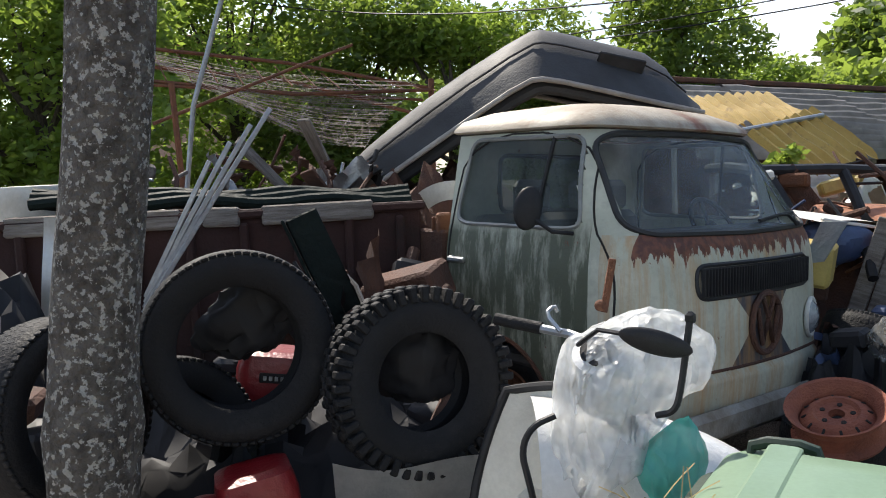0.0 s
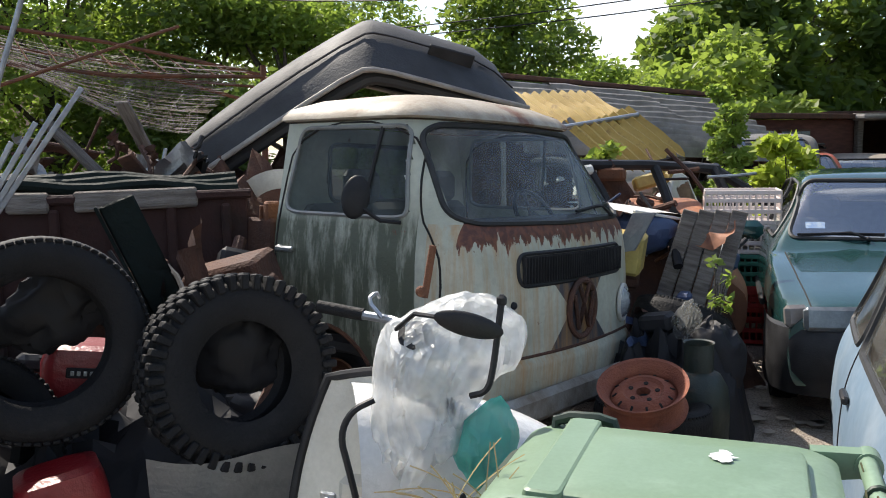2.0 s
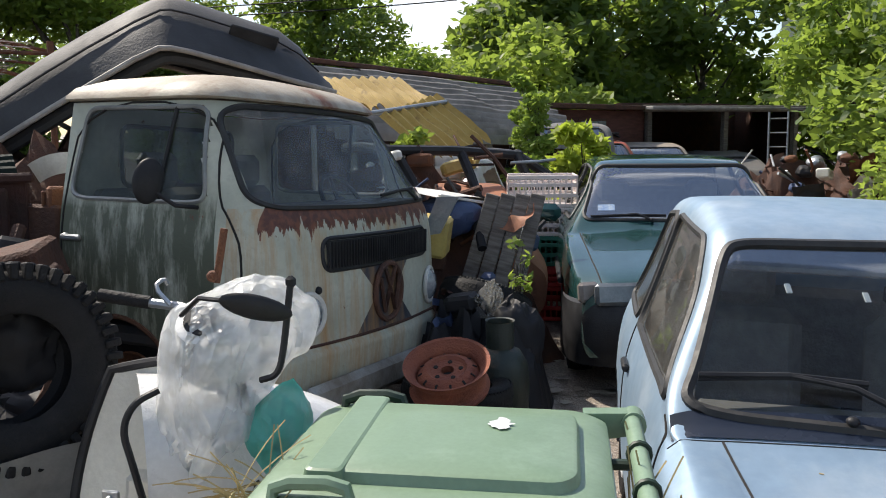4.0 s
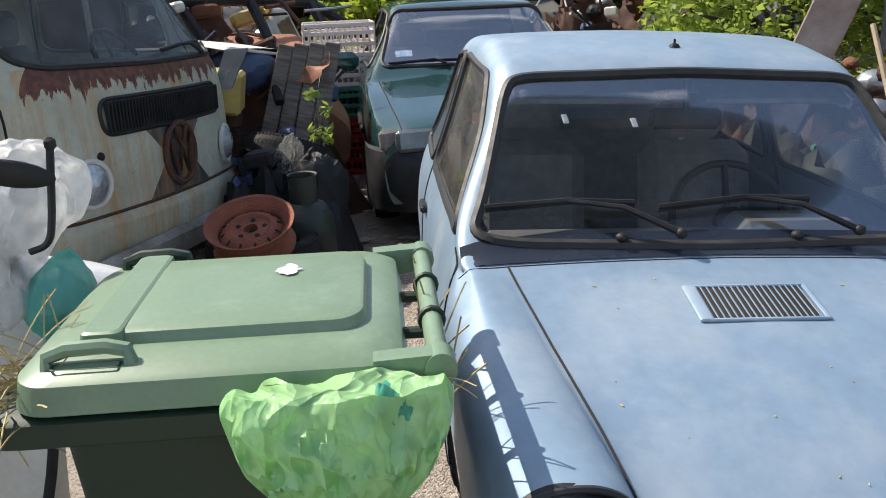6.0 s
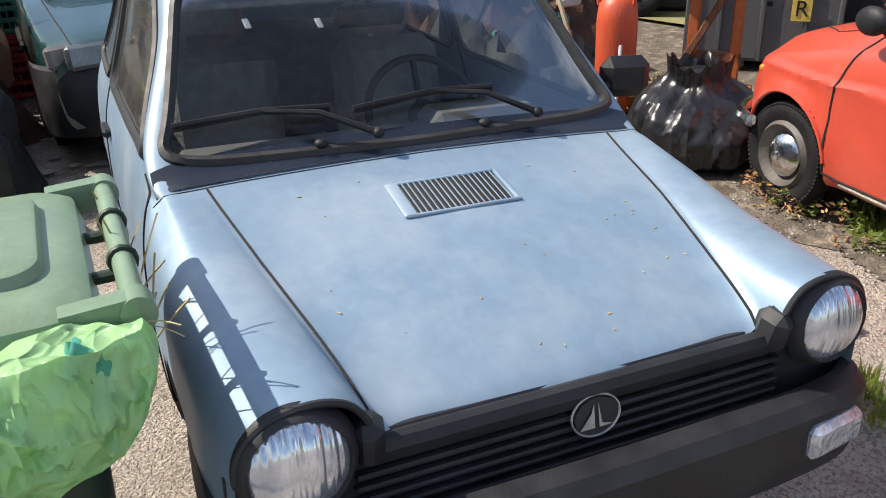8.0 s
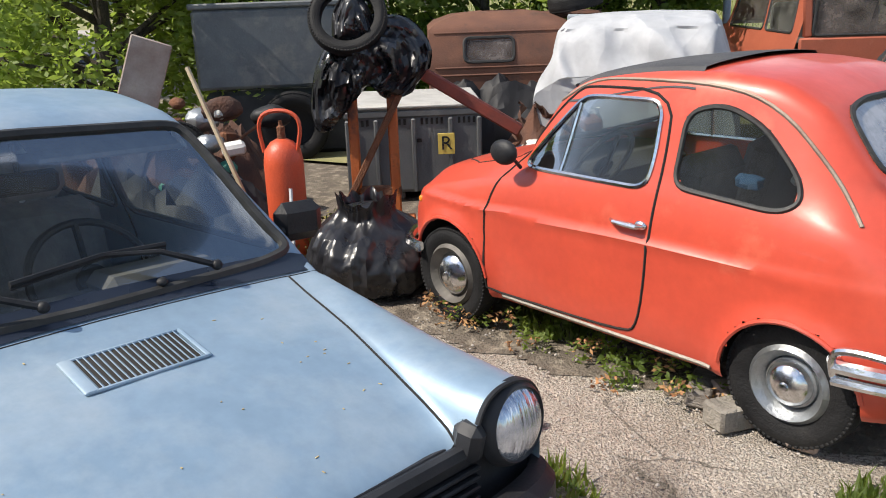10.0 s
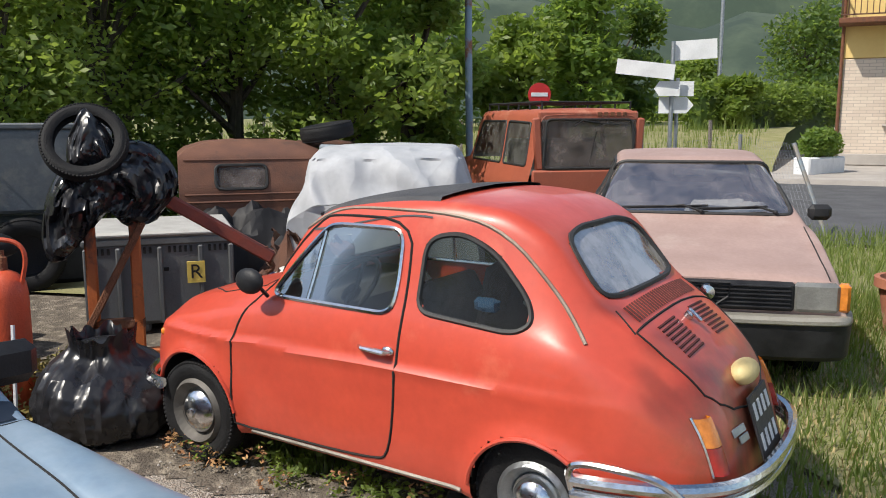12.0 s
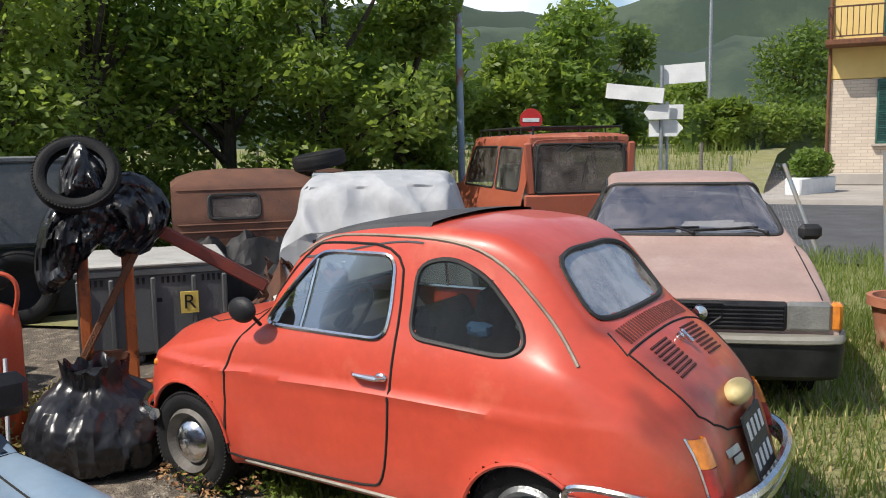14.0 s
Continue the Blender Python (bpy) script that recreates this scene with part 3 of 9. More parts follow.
def slots(parent, shell, x0, x1, y0, y1, n, mat=GAP, axis="y", r=0.006):
    """Cooling slots pressed into a lid, seen from above."""
    for i in range(n):
        t = (i + 0.5) / n
        if axis == "y":
            gap_line(shell, [(x0 + (x1 - x0) * t, y0), (x0 + (x1 - x0) * t, y1)], "top", 1, parent, r, mat, "slot")
        else:
            gap_line(shell, [(x0, y0 + (y1 - y0) * t), (x1, y0 + (y1 - y0) * t)], "top", 1, parent, r, mat, "slot")


RED_PAINT = surface("faded_red_paint", (0.6, 0.082, 0.046), (0.52, 0.066, 0.038), 0.34, 0, 3, grain=25, bmp=0.02, c3=(0.7, 0.2, 0.12), s3=1.6, lo3=0.58, hi3=0.8, coat=0.25)
def tail_grime(mat):
    """Brown grime on the tail, where the engine lid has dulled."""
    nt = mat.node_tree
    bs = nt.nodes["Principled BSDF"]
    old = bs.inputs["Base Color"].links[0].from_socket
    co = nt.nodes.new("ShaderNodeTexCoord")
    sep = nt.nodes.new("ShaderNodeSeparateXYZ")
    nt.links.new(co.outputs["Object"], sep.inputs[0])
    tail = calc(nt, "MULTIPLY", calc(nt, "SUBTRACT", -2.12, sep.outputs[0]), 3.2, True)
    f = calc(nt, "MULTIPLY", calc(nt, "MULTIPLY", tail, noise_fac(nt, 5, 6, 0.3, 0.6, rough=0.65)), 0.75)
    nt.links.new(mixc(nt, f, old, (0.13, 0.07, 0.035)), bs.inputs["Base Color"])


tail_grime(RED_PAINT)
ROOF_CLOTH = surface("grey_roof_cloth", (0.05, 0.05, 0.055), (0.08, 0.08, 0.085), 0.8, 0, 6, grain=150, bmp=0.3)

# small red saloon
FI = thing("small_car", "faded red rounded two-door small car with a grey cloth sunroof", "car", pose(4.728, 0.28, 0, 0, 0, 51.7))
fs = car_shell(span((0.50, 0.3, 0.02), (0.3, -2.0, 0.028), (-2.0, -2.47, 0.02)),
               prof([(0.50, 0.50), (0.47, 0.60), (0.40, 0.70), (0.25, 0.775), (0.0, 0.84), (-0.30, 0.905), (-0.43, 0.94), (-0.54, 1.10), (-0.65, 1.24), (-0.78, 1.295), (-1.28, 1.345), (-1.55, 1.325), (-1.74, 1.25), (-1.98, 0.995), (-2.06, 0.94), (-2.2, 0.84), (-2.36, 0.69), (-2.43, 0.55), (-2.47, 0.36)]),
               prof([(0.50, 0.42), (0.42, 0.55), (0.3, 0.645), (0.1, 0.70), (-0.4, 0.80), (-1.2, 0.84), (-1.9, 0.83), (-2.15, 0.72), (-2.35, 0.56), (-2.47, 0.33)]),
               prof([(0.50, 0.30), (0.47, 0.42), (0.38, 0.54), (0.2, 0.62), (-0.2, 0.655), (-1.0, 0.66), (-1.85, 0.665), (-2.1, 0.63), (-2.3, 0.56), (-2.42, 0.47), (-2.47, 0.40)]),
               prof([(0.50, 0.15), (0.42, 0.32), (0.25, 0.42), (-0.3, 0.50), (-0.5, 0.53), (-0.75, 0.505), (-1.2, 0.515), (-1.6, 0.50), (-1.98, 0.47), (-2.2, 0.43), (-2.47, 0.30)]),
               prof([(0.50, 0.29), (0.35, 0.2), (-2.1, 0.2), (-2.3, 0.25), (-2.47, 0.29)]))
def press(shell, arches, rib):
    """Presses a shoulder rib and flared wheel arches into a skin."""
    rows = []
    for r in shell.rows:
        out = []
        for x, y, z in r:
            if abs(y) > 0.3:
                zc, amp = rib(x)
                d = z - zc
                k = amp * (max(0.0, 1 - abs(d + 0.012) / 0.022) * 0.5 + (max(0.0, 1 + d / 0.16) if d < 0 else max(0.0, 1 - d / 0.012)) * 0.8)
                for xa, za, ra in arches:
                    q = math.hypot(x - xa, z - za) - ra
                    k += 0.024 * (math.exp(-(q / 0.04) ** 2) if q > 0 else 1.0) * min(1.0, max(0.0, (zc + 0.04 - z) / 0.1))
                y += k * (1 if y > 0 else -1)
            out.append((x, y, z))
        rows.append(out)
    return Shell(rows)


fs = press(fs, ((0.0, 0.27, 0.285), (-1.80, 0.24, 0.262)), lambda x: (0.655 + 0.02 * min(1.0, max(0.0, -0.1 - x)), 0.015 * min(1.0, max(0.0, (0.42 - x) / 0.2)) * min(1.0, max(0.0, (x + 2.25) / 0.9))))
fi_win = {"door": rounded([(-0.47, 0.875), (-0.54, 0.96), (-0.74, 1.185), (-0.80, 1.205), (-1.16, 1.21), (-1.165, 1.0), (-1.15, 0.875)], 2),
          "quarter": rounded([(-1.27, 0.90), (-1.275, 1.18), (-1.42, 1.215), (-1.58, 1.15), (-1.74, 0.99), (-1.77, 0.91), (-1.70, 0.87)], 2)}
for s in (1, -1):
    for nm, po in fi_win.items():
        keys = fs.window(po, "side", s)
        w = part("window", fs.patch(keys, 0.004), GLASS_SMALL, FI, "side window")
        frame_of(fs, po, "side", s, 0.011, CHROME if nm == "door" else SEAL, w)
    bar = fs.line([(-0.74, 1.185), (-0.70, 0.88)], "side", s, 0.03, False)
    part("quarter_light_bar", Mesh().tube([p for p in bar], 0.009, 6), CHROME, FI)
rw = rounded([(-0.40, 1.005), (-0.36, 1.195), (-0.2, 1.225), (0.2, 1.225), (0.36, 1.195), (0.40, 1.005), (0.3, 0.985), (-0.3, 0.985)], 2)
ws = rounded([(-0.5, 0.97), (-0.42, 1.19), (0, 1.235), (0.42, 1.19), (0.5, 0.97), (0, 0.95)], 2)
w = part("rear_window", fs.patch(fs.window(rw, "front", -1), 0.004), glass_mat("hazy_rear_glass", (0.5, 0.48, 0.45), 0.75, (0.4, 0.37, 0.34)), FI, "dusty rear window")
frame_of(fs, rw, "front", -1, 0.013, SEAL, w)
w = part("windscreen", fs.patch(fs.window(ws, "front", 1), 0.004), GLASS, FI)
frame_of(fs, ws, "front", 1, 0.013, SEAL, w)
fs.arch(0.0, 0.27, 0.285)
fs.arch(-1.80, 0.24, 0.262)
body = part("body", capped(fs.skin(), fs), RED_PAINT, FI, "sun-faded red bodywork")
for s in (1, -1):
    for xa, za, ra in ((0.0, 0.27, 0.287), (-1.80, 0.24, 0.264)):
        lip = fs.line([(xa + ra * math.cos(a), za + ra * math.sin(a)) for a in [PI * i / 24 for i in range(1, 24)]], "side", s, 0.05, False)
        part("wheel_arch", Mesh().tube(lip, 0.010, 6), RED_PAINT, FI)
        liner = Mesh().grid([[(xa + ra * 1.04 * math.cos(a), y, za + ra * 1.04 * math.sin(a)) for y in (0.3 * s, 0.61 * s)] for a in [PI * i / 16 for i in range(17)]])
        liner.grid([[(xa + rr * math.cos(a), 0.3 * s, za + rr * math.sin(a)) for rr in (0.0, ra * 1.04)] for a in [PI * i / 16 for i in range(17)]])
        part("wheel_well", liner, BLACK, FI)
        wheel(FI, xa, (0.588 if xa == 0 else 0.575) * s, 0.252, 0.125, 0.152 if xa == 0 else 0.14, 0.105 if xa == 0 else 0.085, surface("grey_rim", (0.16, 0.15, 0.135), (0.1, 0.09, 0.08), 0.6, 0.3) if s == 1 and xa == 0 else ALU, CHROME, s)
    gap_line(fs, chaikin([(-0.28, 0.26), (-0.26, 0.6), (-0.33, 0.8), (-0.47, 0.95), (-0.70, 1.225), (-0.8, 1.245), (-1.2, 1.25), (-1.215, 1.0), (-1.2, 0.6), (-1.16, 0.3), (-1.08, 0.25), (-0.35, 0.24)], 2), "side", s, FI, 0.006, close=True)
    gut = fs.line(chaikin([(-0.62, 1.17), (-0.76, 1.265), (-1.0, 1.285), (-1.4, 1.285), (-1.62, 1.22), (-1.82, 1.04), (-1.97, 0.86)], 2), "side", s, 0.03, False)
    part("drip_rail", Mesh().tube(gut, 0.008, 6), surface("oxidised_trim", (0.2, 0.14, 0.11), (0.32, 0.27, 0.22), 0.6, 0.4), FI)
    part("sill_trim", Mesh().tube(fs.line([(-0.36, 0.225), (-1.5, 0.225)], "side", s, 0.05, False), 0.010, 6), surface("dull_sill_trim", (0.22, 0.19, 0.16), (0.32, 0.29, 0.25), 0.5, 0.4), FI)
    hd = fs.side(-1.1, 0.73, s)
    part("door_handle", Mesh().tube([(-1.02, hd.y + 0.012 * s, 0.735), (-1.05, hd.y + 0.035 * s, 0.737), (-1.16, hd.y + 0.034 * s, 0.732), (-1.175, hd.y + 0.01 * s, 0.73)], [0.008, 0.011, 0.013, 0.008], 8).add(*ball(0.03, 0.012, 0.02), pose(-1.16, hd.y + 0.004 * s, 0.732)), CHROME, FI)
    tq = fs.front(0.455 * s, 0.52, -1)
    def lens(z0, z1, d=0.028):
        rows = []
        for k in range(5):
            zz = z0 + (z1 - z0) * k / 4
            row = []
            for yy, dd in ((0.405, 0.0), (0.41, 0.8), (0.435, 1.0), (0.46, 0.9), (0.475, 0.5), (0.478, -0.3)):
                q = fs.front(min(yy, 0.455) * s, zz, -1)
                row.append((q.x - d * dd + (yy - min(yy, 0.455)) * 0.9, yy * s, zz))
            rows.append(row)
        return Mesh().grid(rows, flip=s < 0)
    tl = part("tail_lamp", lens(0.53, 0.625), AMBER, FI, "amber and red tail lamp")
    part("red_lens", lens(0.435, 0.528), RED_LENS, tl)
    part("lamp_trim", Mesh().tube([(fs.front(0.455 * s, zz, -1).x + 0.005, 0.476 * s, zz) for zz in (0.43, 0.48, 0.53, 0.58, 0.63)], 0.007, 6), CHROME, tl)
    part("headlamp", Mesh().lathe([(0.085, 0), (0.09, 0.02), (0.06, 0.045), (0.001, 0.055)], 24, pose(0.29, 0.40 * s, 0.62, 0, 80, 0)), LAMP_GLASS, FI)
    part("indicator", Mesh().add(*ball(0.018, 0.012, 0.018), pose(0.28, 0.585 * s, 0.60)), AMBER, FI)
mirror_arm(FI, (-0.46, 0.6, 0.865), (-0.45, 0.70, 0.95), 0.078, 0.058, BLACK)
# cloth roof, lid, slots, handle, plate, badge
rt = Mesh().grid([[fs.top(x, y) + Vector((0, 0, 0.012 + 0.006 * math.cos(y * 3))) for y in [-0.515 + 1.03 * j / 14 for j in range(15)]] for x in [-0.665 - 0.62 * i / 14 for i in range(15)]], flip=True)
part("cloth_roof", rt, ROOF_CLOTH, FI, "dark grey folding cloth roof")
part("roof_edge", Mesh().tube([fs.top(-0.665, y) + Vector((0, 0, 0.008)) for y in [-0.46 + 0.92 * j / 10 for j in range(11)]], 0.008, 6), BLACK, FI)
gap_line(fs, chaikin([(-2.10, 0.42), (-2.10, -0.42), (-2.22, -0.41), (-2.42, -0.34), (-2.42, 0.34), (-2.2, 0.41)], 2), "top", 1, FI, 0.005, close=True)
gap_line(fs, chaikin([(-0.36, 0.5), (-0.36, -0.5), (-0.05, -0.47), (0.22, -0.3), (0.24, 0), (0.22, 0.3), (-0.05, 0.47)], 2), "top", 1, FI, 0.004, close=True)
gap_line(fs, [(-2.012, 0.40), (-2.10, 0.43)], "top", 1, FI, 0.004)
gap_line(fs, [(-2.012, -0.40), (-2.10, -0.43)], "top", 1, FI, 0.004)
SLOT_RED = surface("shaded_red_slot", (0.09, 0.014, 0.01), (0.06, 0.01, 0.008), 0.7)
for i in range(27):
    y = -0.34 + 0.68 * i / 26
    gap_line(fs, [(-2.02, y), (-2.05, y), (-2.085, y)], "top", 1, FI, 0.0065, SLOT_RED, "slot")
for sg in (1, -1):
    for i in range(8):
        x = -2.135 - 0.0165 * i
        gap_line(fs, [(x, sg * 0.095), (x, sg * 0.28)], "top", 1, FI, 0.0062, SLOT_RED, "slot")
h = fs.top(-2.16, 0)
part("lid_handle", Mesh().lathe([(0.02, 0), (0.018, 0.02), (0.008, 0.03), (0.001, 0.03)], 12, pose(h.x, 0, h.z, 0, -40, 0)).box(0.07, 0.02, 0.015, pose(h.x - 0.03, 0, h.z + 0.012, 0, -40, 0), 0.005), CHROME, FI)
p = fs.front(0, 0.66, -1)
part("plate_lamp", Mesh().add(*ball(0.055, 0.095, 0.05), pose(p.x - 0.01, 0, 0.685, 0, 35, 0)), surface("yellowed_plastic", (0.75, 0.62, 0.3), (0.6, 0.46, 0.2), 0.5), FI, "yellowed plate lamp cover")
p = fs.front(0, 0.5, -1)
pl = part("number_plate", Mesh().box(0.012, 0.27, 0.25, pose(p.x - 0.03, 0, 0.505, 0, 18, 0), 0.004), surface("black_plate", (0.02, 0.02, 0.022), (0.035, 0.035, 0.04), 0.5), FI, "black number plate")
for row, (n, zz) in enumerate(((4, 0.565), (4, 0.455))):
    for i in range(n):
        part("bar", Mesh().box(0.004, 0.03, 0.065, pose(p.x - 0.037 - 0.32 * (0.505 - zz), 0.10 - 0.064 * i, zz, 0, 18, 0), 0.001), PALE_PAINT, pl)
b = fs.front(0.24, 0.53, -1)
part("badge", Mesh().box(0.006, 0.11, 0.03, pose(b.x - 0.004, 0.25, 0.535, 0, 25, -8), 0.003).box(0.006, 0.08, 0.03, pose(b.x - 0.018, 0.22, 0.50, 0, 22, -8), 0.003), ALU, FI, "two small metal script badges")
bp = chaikin([(-1.98, 0.69, 0.385), (-2.12, 0.70, 0.40), (-2.36, 0.62, 0.40), (-2.52, 0.42, 0.395), (-2.56, 0, 0.39), (-2.52, -0.42, 0.395), (-2.36, -0.62, 0.40), (-2.12, -0.70, 0.40), (-1.98, -0.69, 0.385)], 2)
part("rear_bumper", Mesh().tube([(x, y, z - 0.03) for x, y, z in bp], 0.02, 8).tube([(x, y, z + 0.02) for x, y, z in bp], 0.024, 8), CHROME, FI, "curved chrome rear bumper")
fp = chaikin([(0.20, 0.68, 0.37), (0.36, 0.64, 0.37), (0.52, 0.42, 0.37), (0.58, 0, 0.37), (0.52, -0.42, 0.37), (0.36, -0.64, 0.37), (0.20, -0.68, 0.37)], 2)
for s in (1, -1):
    part("overrider", Mesh().tube(chaikin([(-2.36, 0.645 * s, 0.40), (-2.30, 0.69 * s, 0.47), (-2.2, 0.715 * s, 0.49), (-2.02, 0.715 * s, 0.485), (-1.97, 0.71 * s, 0.45), (-1.98, 0.69 * s, 0.37)], 2), 0.014, 8), CHROME, FI)
part("front_bumper", Mesh().tube(fp, 0.03, 8), CHROME, FI)
part("floor_pan", Mesh().box(2.0, 1.1, 0.06, pose(-1.0, 0, 0.26), 0.02).box(0.4, 1.1, 0.25, pose(-0.42, 0, 0.72), 0.06).box(0.5, 1.0, 0.3, pose(-1.7, 0, 0.45), 0.08), INTERIOR, FI)
seat(FI, -1.0, 0.3), seat(FI, -1.0, -0.3)
part("rear_seat", Mesh().box(0.14, 1.0, 0.45, pose(-1.78, 0, 0.72, 0, -20, 0), 0.05), SEAT, FI)
steering(FI, -0.68, 0.3, 0.86)
part("parcel", Mesh().box(0.22, 0.12, 0.04, pose(-1.68, 0.24, 0.92, 0, 0, 20), 0.015), PALE_PAINT, FI, "white papers on the rear shelf")
part("rag", Mesh().add(*ball(0.06, 0.05, 0.03, 6, 10, 0.5), pose(-1.45, 0.36, 0.90)), surface("blue_cloth", (0.025, 0.09, 0.2), None, 0.8), FI, "crumpled blue cloth")

# pale blue hatchback
BLUE = surface("pale_blue_paint", (0.265, 0.37, 0.475), (0.225, 0.325, 0.43), 0.46, 0.35, 2.5, grain=20, bmp=0.015, c3=(0.36, 0.44, 0.51), s3=3.2, lo3=0.45, hi3=0.7, coat=0.06)
HB = thing("hatchback", "dusty pale blue two-door hatchback with a black front panel", "car", pose(1.521, 0.502, -0.004, -2.35, -1.38, -122.8) @ Matrix.Scale(1.018, 4))
h_top = prof([(0.045, 0.60), (0.0, 0.635), (-0.03, 0.66), (-0.4, 0.79), (-0.76, 0.875), (-0.80, 0.89), (-0.86, 0.925), (-1.22, 1.295), (-1.28, 1.337), (-1.36, 1.367), (-1.75, 1.415), (-2.3, 1.395), (-2.6, 1.33), (-2.85, 1.07), (-3.0, 0.75)])
h_belt = prof([(0.045, 0.60), (-0.06, 0.65), (-0.4, 0.755), (-0.8, 0.835), (-2.6, 0.85), (-3.0, 0.72)])
h_wide = prof([(0.045, 0.70), (-0.2, 0.73), (-0.8, 0.74), (-2.5, 0.74), (-3.0, 0.69)])
h_roof = prof([(0.045, 0.55), (-0.7, 0.58), (-0.82, 0.67), (-0.9, 0.68), (-1.25, 0.575), (-1.4, 0.57), (-2.4, 0.56), (-3.0, 0.5)])
h_low = prof([(0.045, 0.3), (-0.5, 0.24), (-3.0, 0.26)])
h_crest = prof([(0.045, 0.762), (-0.1, 0.766), (-0.25, 0.777), (-0.4, 0.80), (-0.55, 0.829), (-0.8, 0.869)])
h_seam = prof([(0.045, 0.435), (-0.03, 0.443), (-0.2, 0.472), (-0.46, 0.522), (-0.8, 0.572)])


def hatch_section(x):
    T, S, W, U, B = h_top(x), h_belt(x), h_wide(x), h_roof(x), h_low(x)
    S, U = min(S, T - 0.02), min(U, W - 0.02)
    cabin = [(W - 0.05, B), (W - 0.02, B + 0.04), (W, B + 0.45 * (S - B)), (W - 0.005, B + 0.8 * (S - B)), (W - 0.03, S), (W - 0.03 - 0.3 * (W - U), S + 0.25 * (T - S)),
             (U + 0.02, T - 0.3 * (T - S) - 0.01), (U - 0.02, T - 0.024), (U * 0.75, T - 0.012), (U * 0.4, T - 0.004), (0, T)]
    C, Y, E = h_crest(x), h_seam(x), T - 0.012
    C = max(C, E + 0.004)
    nose = [(W - 0.05, B), (W - 0.02, B + 0.04), (W, B + 0.55 * (C - 0.1 - B)), (W, C - 0.14), (W - 0.008, C - 0.06), (W - 0.06, C - 0.008),
            (Y + 0.105, C + 0.004), (Y + 0.035, E + 0.8 * (C - E)), (Y - 0.003, E - 0.002), (Y * 0.55, T - 0.004), (0, T)]
    k = min(1.0, max(0.0, (-0.72 - x) / 0.12))
    k = k * k * (3 - 2 * k)
    half = chaikin([(a[0] * (1 - k) + b[0] * k, a[1] * (1 - k) + b[1] * k) for a, b in zip(nose, cabin)], 3)
    return [(x, y, z) for y, z in half] + [(x, -y, z) for y, z in half[-2::-1]]


hs = Shell([hatch_section(x) for x in span((0.045, -0.12, 0.015), (-0.12, -0.74, 0.03), (-0.74, -1.4, 0.018), (-1.4, -3.0, 0.05))])
wsp = rounded([(-0.66, 0.925), (-0.62, 1.0), (-0.53, 1.283), (-0.48, 1.303), (0, 1.318), (0.48, 1.303), (0.53, 1.283), (0.62, 1.0), (0.66, 0.925), (0.55, 0.91), (0, 0.905), (-0.55, 0.91)], 2)
w = part("windscreen", hs.patch(hs.window(wsp, "front", 1), 0.004), GLASS, HB, "dusty windscreen")
frame_of(hs, wsp, "front", 1, 0.016, SEAL, w)
for s in (1, -1):
    po = rounded([(-0.98, 0.90), (-1.35, 1.30), (-2.0, 1.325), (-2.0, 0.90)], 2)
    w = part("window", hs.patch(hs.window(po, "side", s), 0.004), GLASS_OLD, HB, "side window")
    frame_of(hs, po, "side", s, 0.013, SEAL, w)
    po = rounded([(-2.08, 0.90), (-2.08, 1.325), (-2.4, 1.30), (-2.6, 0.92)], 2)
    w = part("window", hs.patch(hs.window(po, "side", s), 0.004), GLASS_OLD, HB, "rear side window")
    frame_of(hs, po, "side", s, 0.012, SEAL, w)
    gap_line(hs, [(-0.80, 0.3), (-0.84, 0.84), (-0.9, 0.89)], "side", s, HB, 0.005)
    gap_line(hs, [(-2.03, 0.3), (-2.04, 1.3)], "side", s, HB, 0.005)
    hsd = hs.side(-1.9, 0.74, s)
    part("door_handle", Mesh().box(0.13, 0.025, 0.03, pose(-1.9, hsd.y + 0.012 * s, 0.76), 0.008), BLACK, HB)
hs.arch(-0.45, 0.28, 0.30)
hs.arch(-2.49, 0.28, 0.30)
hs.cut |= {k for k, q in hs.cells.items() if sum(hs.v[i].x for i in q) > 0.0 and max(abs(hs.v[i].y) for i in q) < 0.465}
part("body", hs.skin().add(hs.rows[-1], [tuple(range(hs.nv))]), BLUE, HB, "dusty pale blue bodywork")
for s in (1, -1):
    for xa in (-0.45, -2.49):
        wheel(HB, xa, 0.62 * s, 0.265, 0.15, 0.17, 0.06, ALU, BLACK, s)
        liner = Mesh().grid([[(xa + 0.31 * math.cos(a), y, 0.28 + 0.31 * math.sin(a)) for y in (0.3 * s, 0.69 * s)] for a in [PI * i / 16 for i in range(17)]])
        part("wheel_well", liner, BLACK, HB)
    # bonnet seams
    gap_line(hs, [(0.0, 0.437 * s), (-0.03, 0.443 * s), (-0.2, 0.472 * s), (-0.46, 0.522 * s), (-0.785, 0.572 * s)], "top", 1, HB, 0.0038)
gap_line(hs, [(-0.785, -0.70), (-0.79, -0.56), (-0.79, 0.56), (-0.785, 0.70)], "top", 1, HB, 0.0022)
# dark navy scuttle under the windscreen
sc = Mesh().grid([[hs.top(x, y) + Vector((0, 0, 0.004)) for x in (-0.797, -0.82, -0.845, -0.872)] for y in [-0.69 + 1.38 * j / 30 for j in range(31)]])
part("scuttle", sc, surface("dark_navy_scuttle", (0.012, 0.017, 0.03), (0.02, 0.026, 0.04), 0.3, 0, 3, bmp=0.02), HB, "matt black scuttle panel")
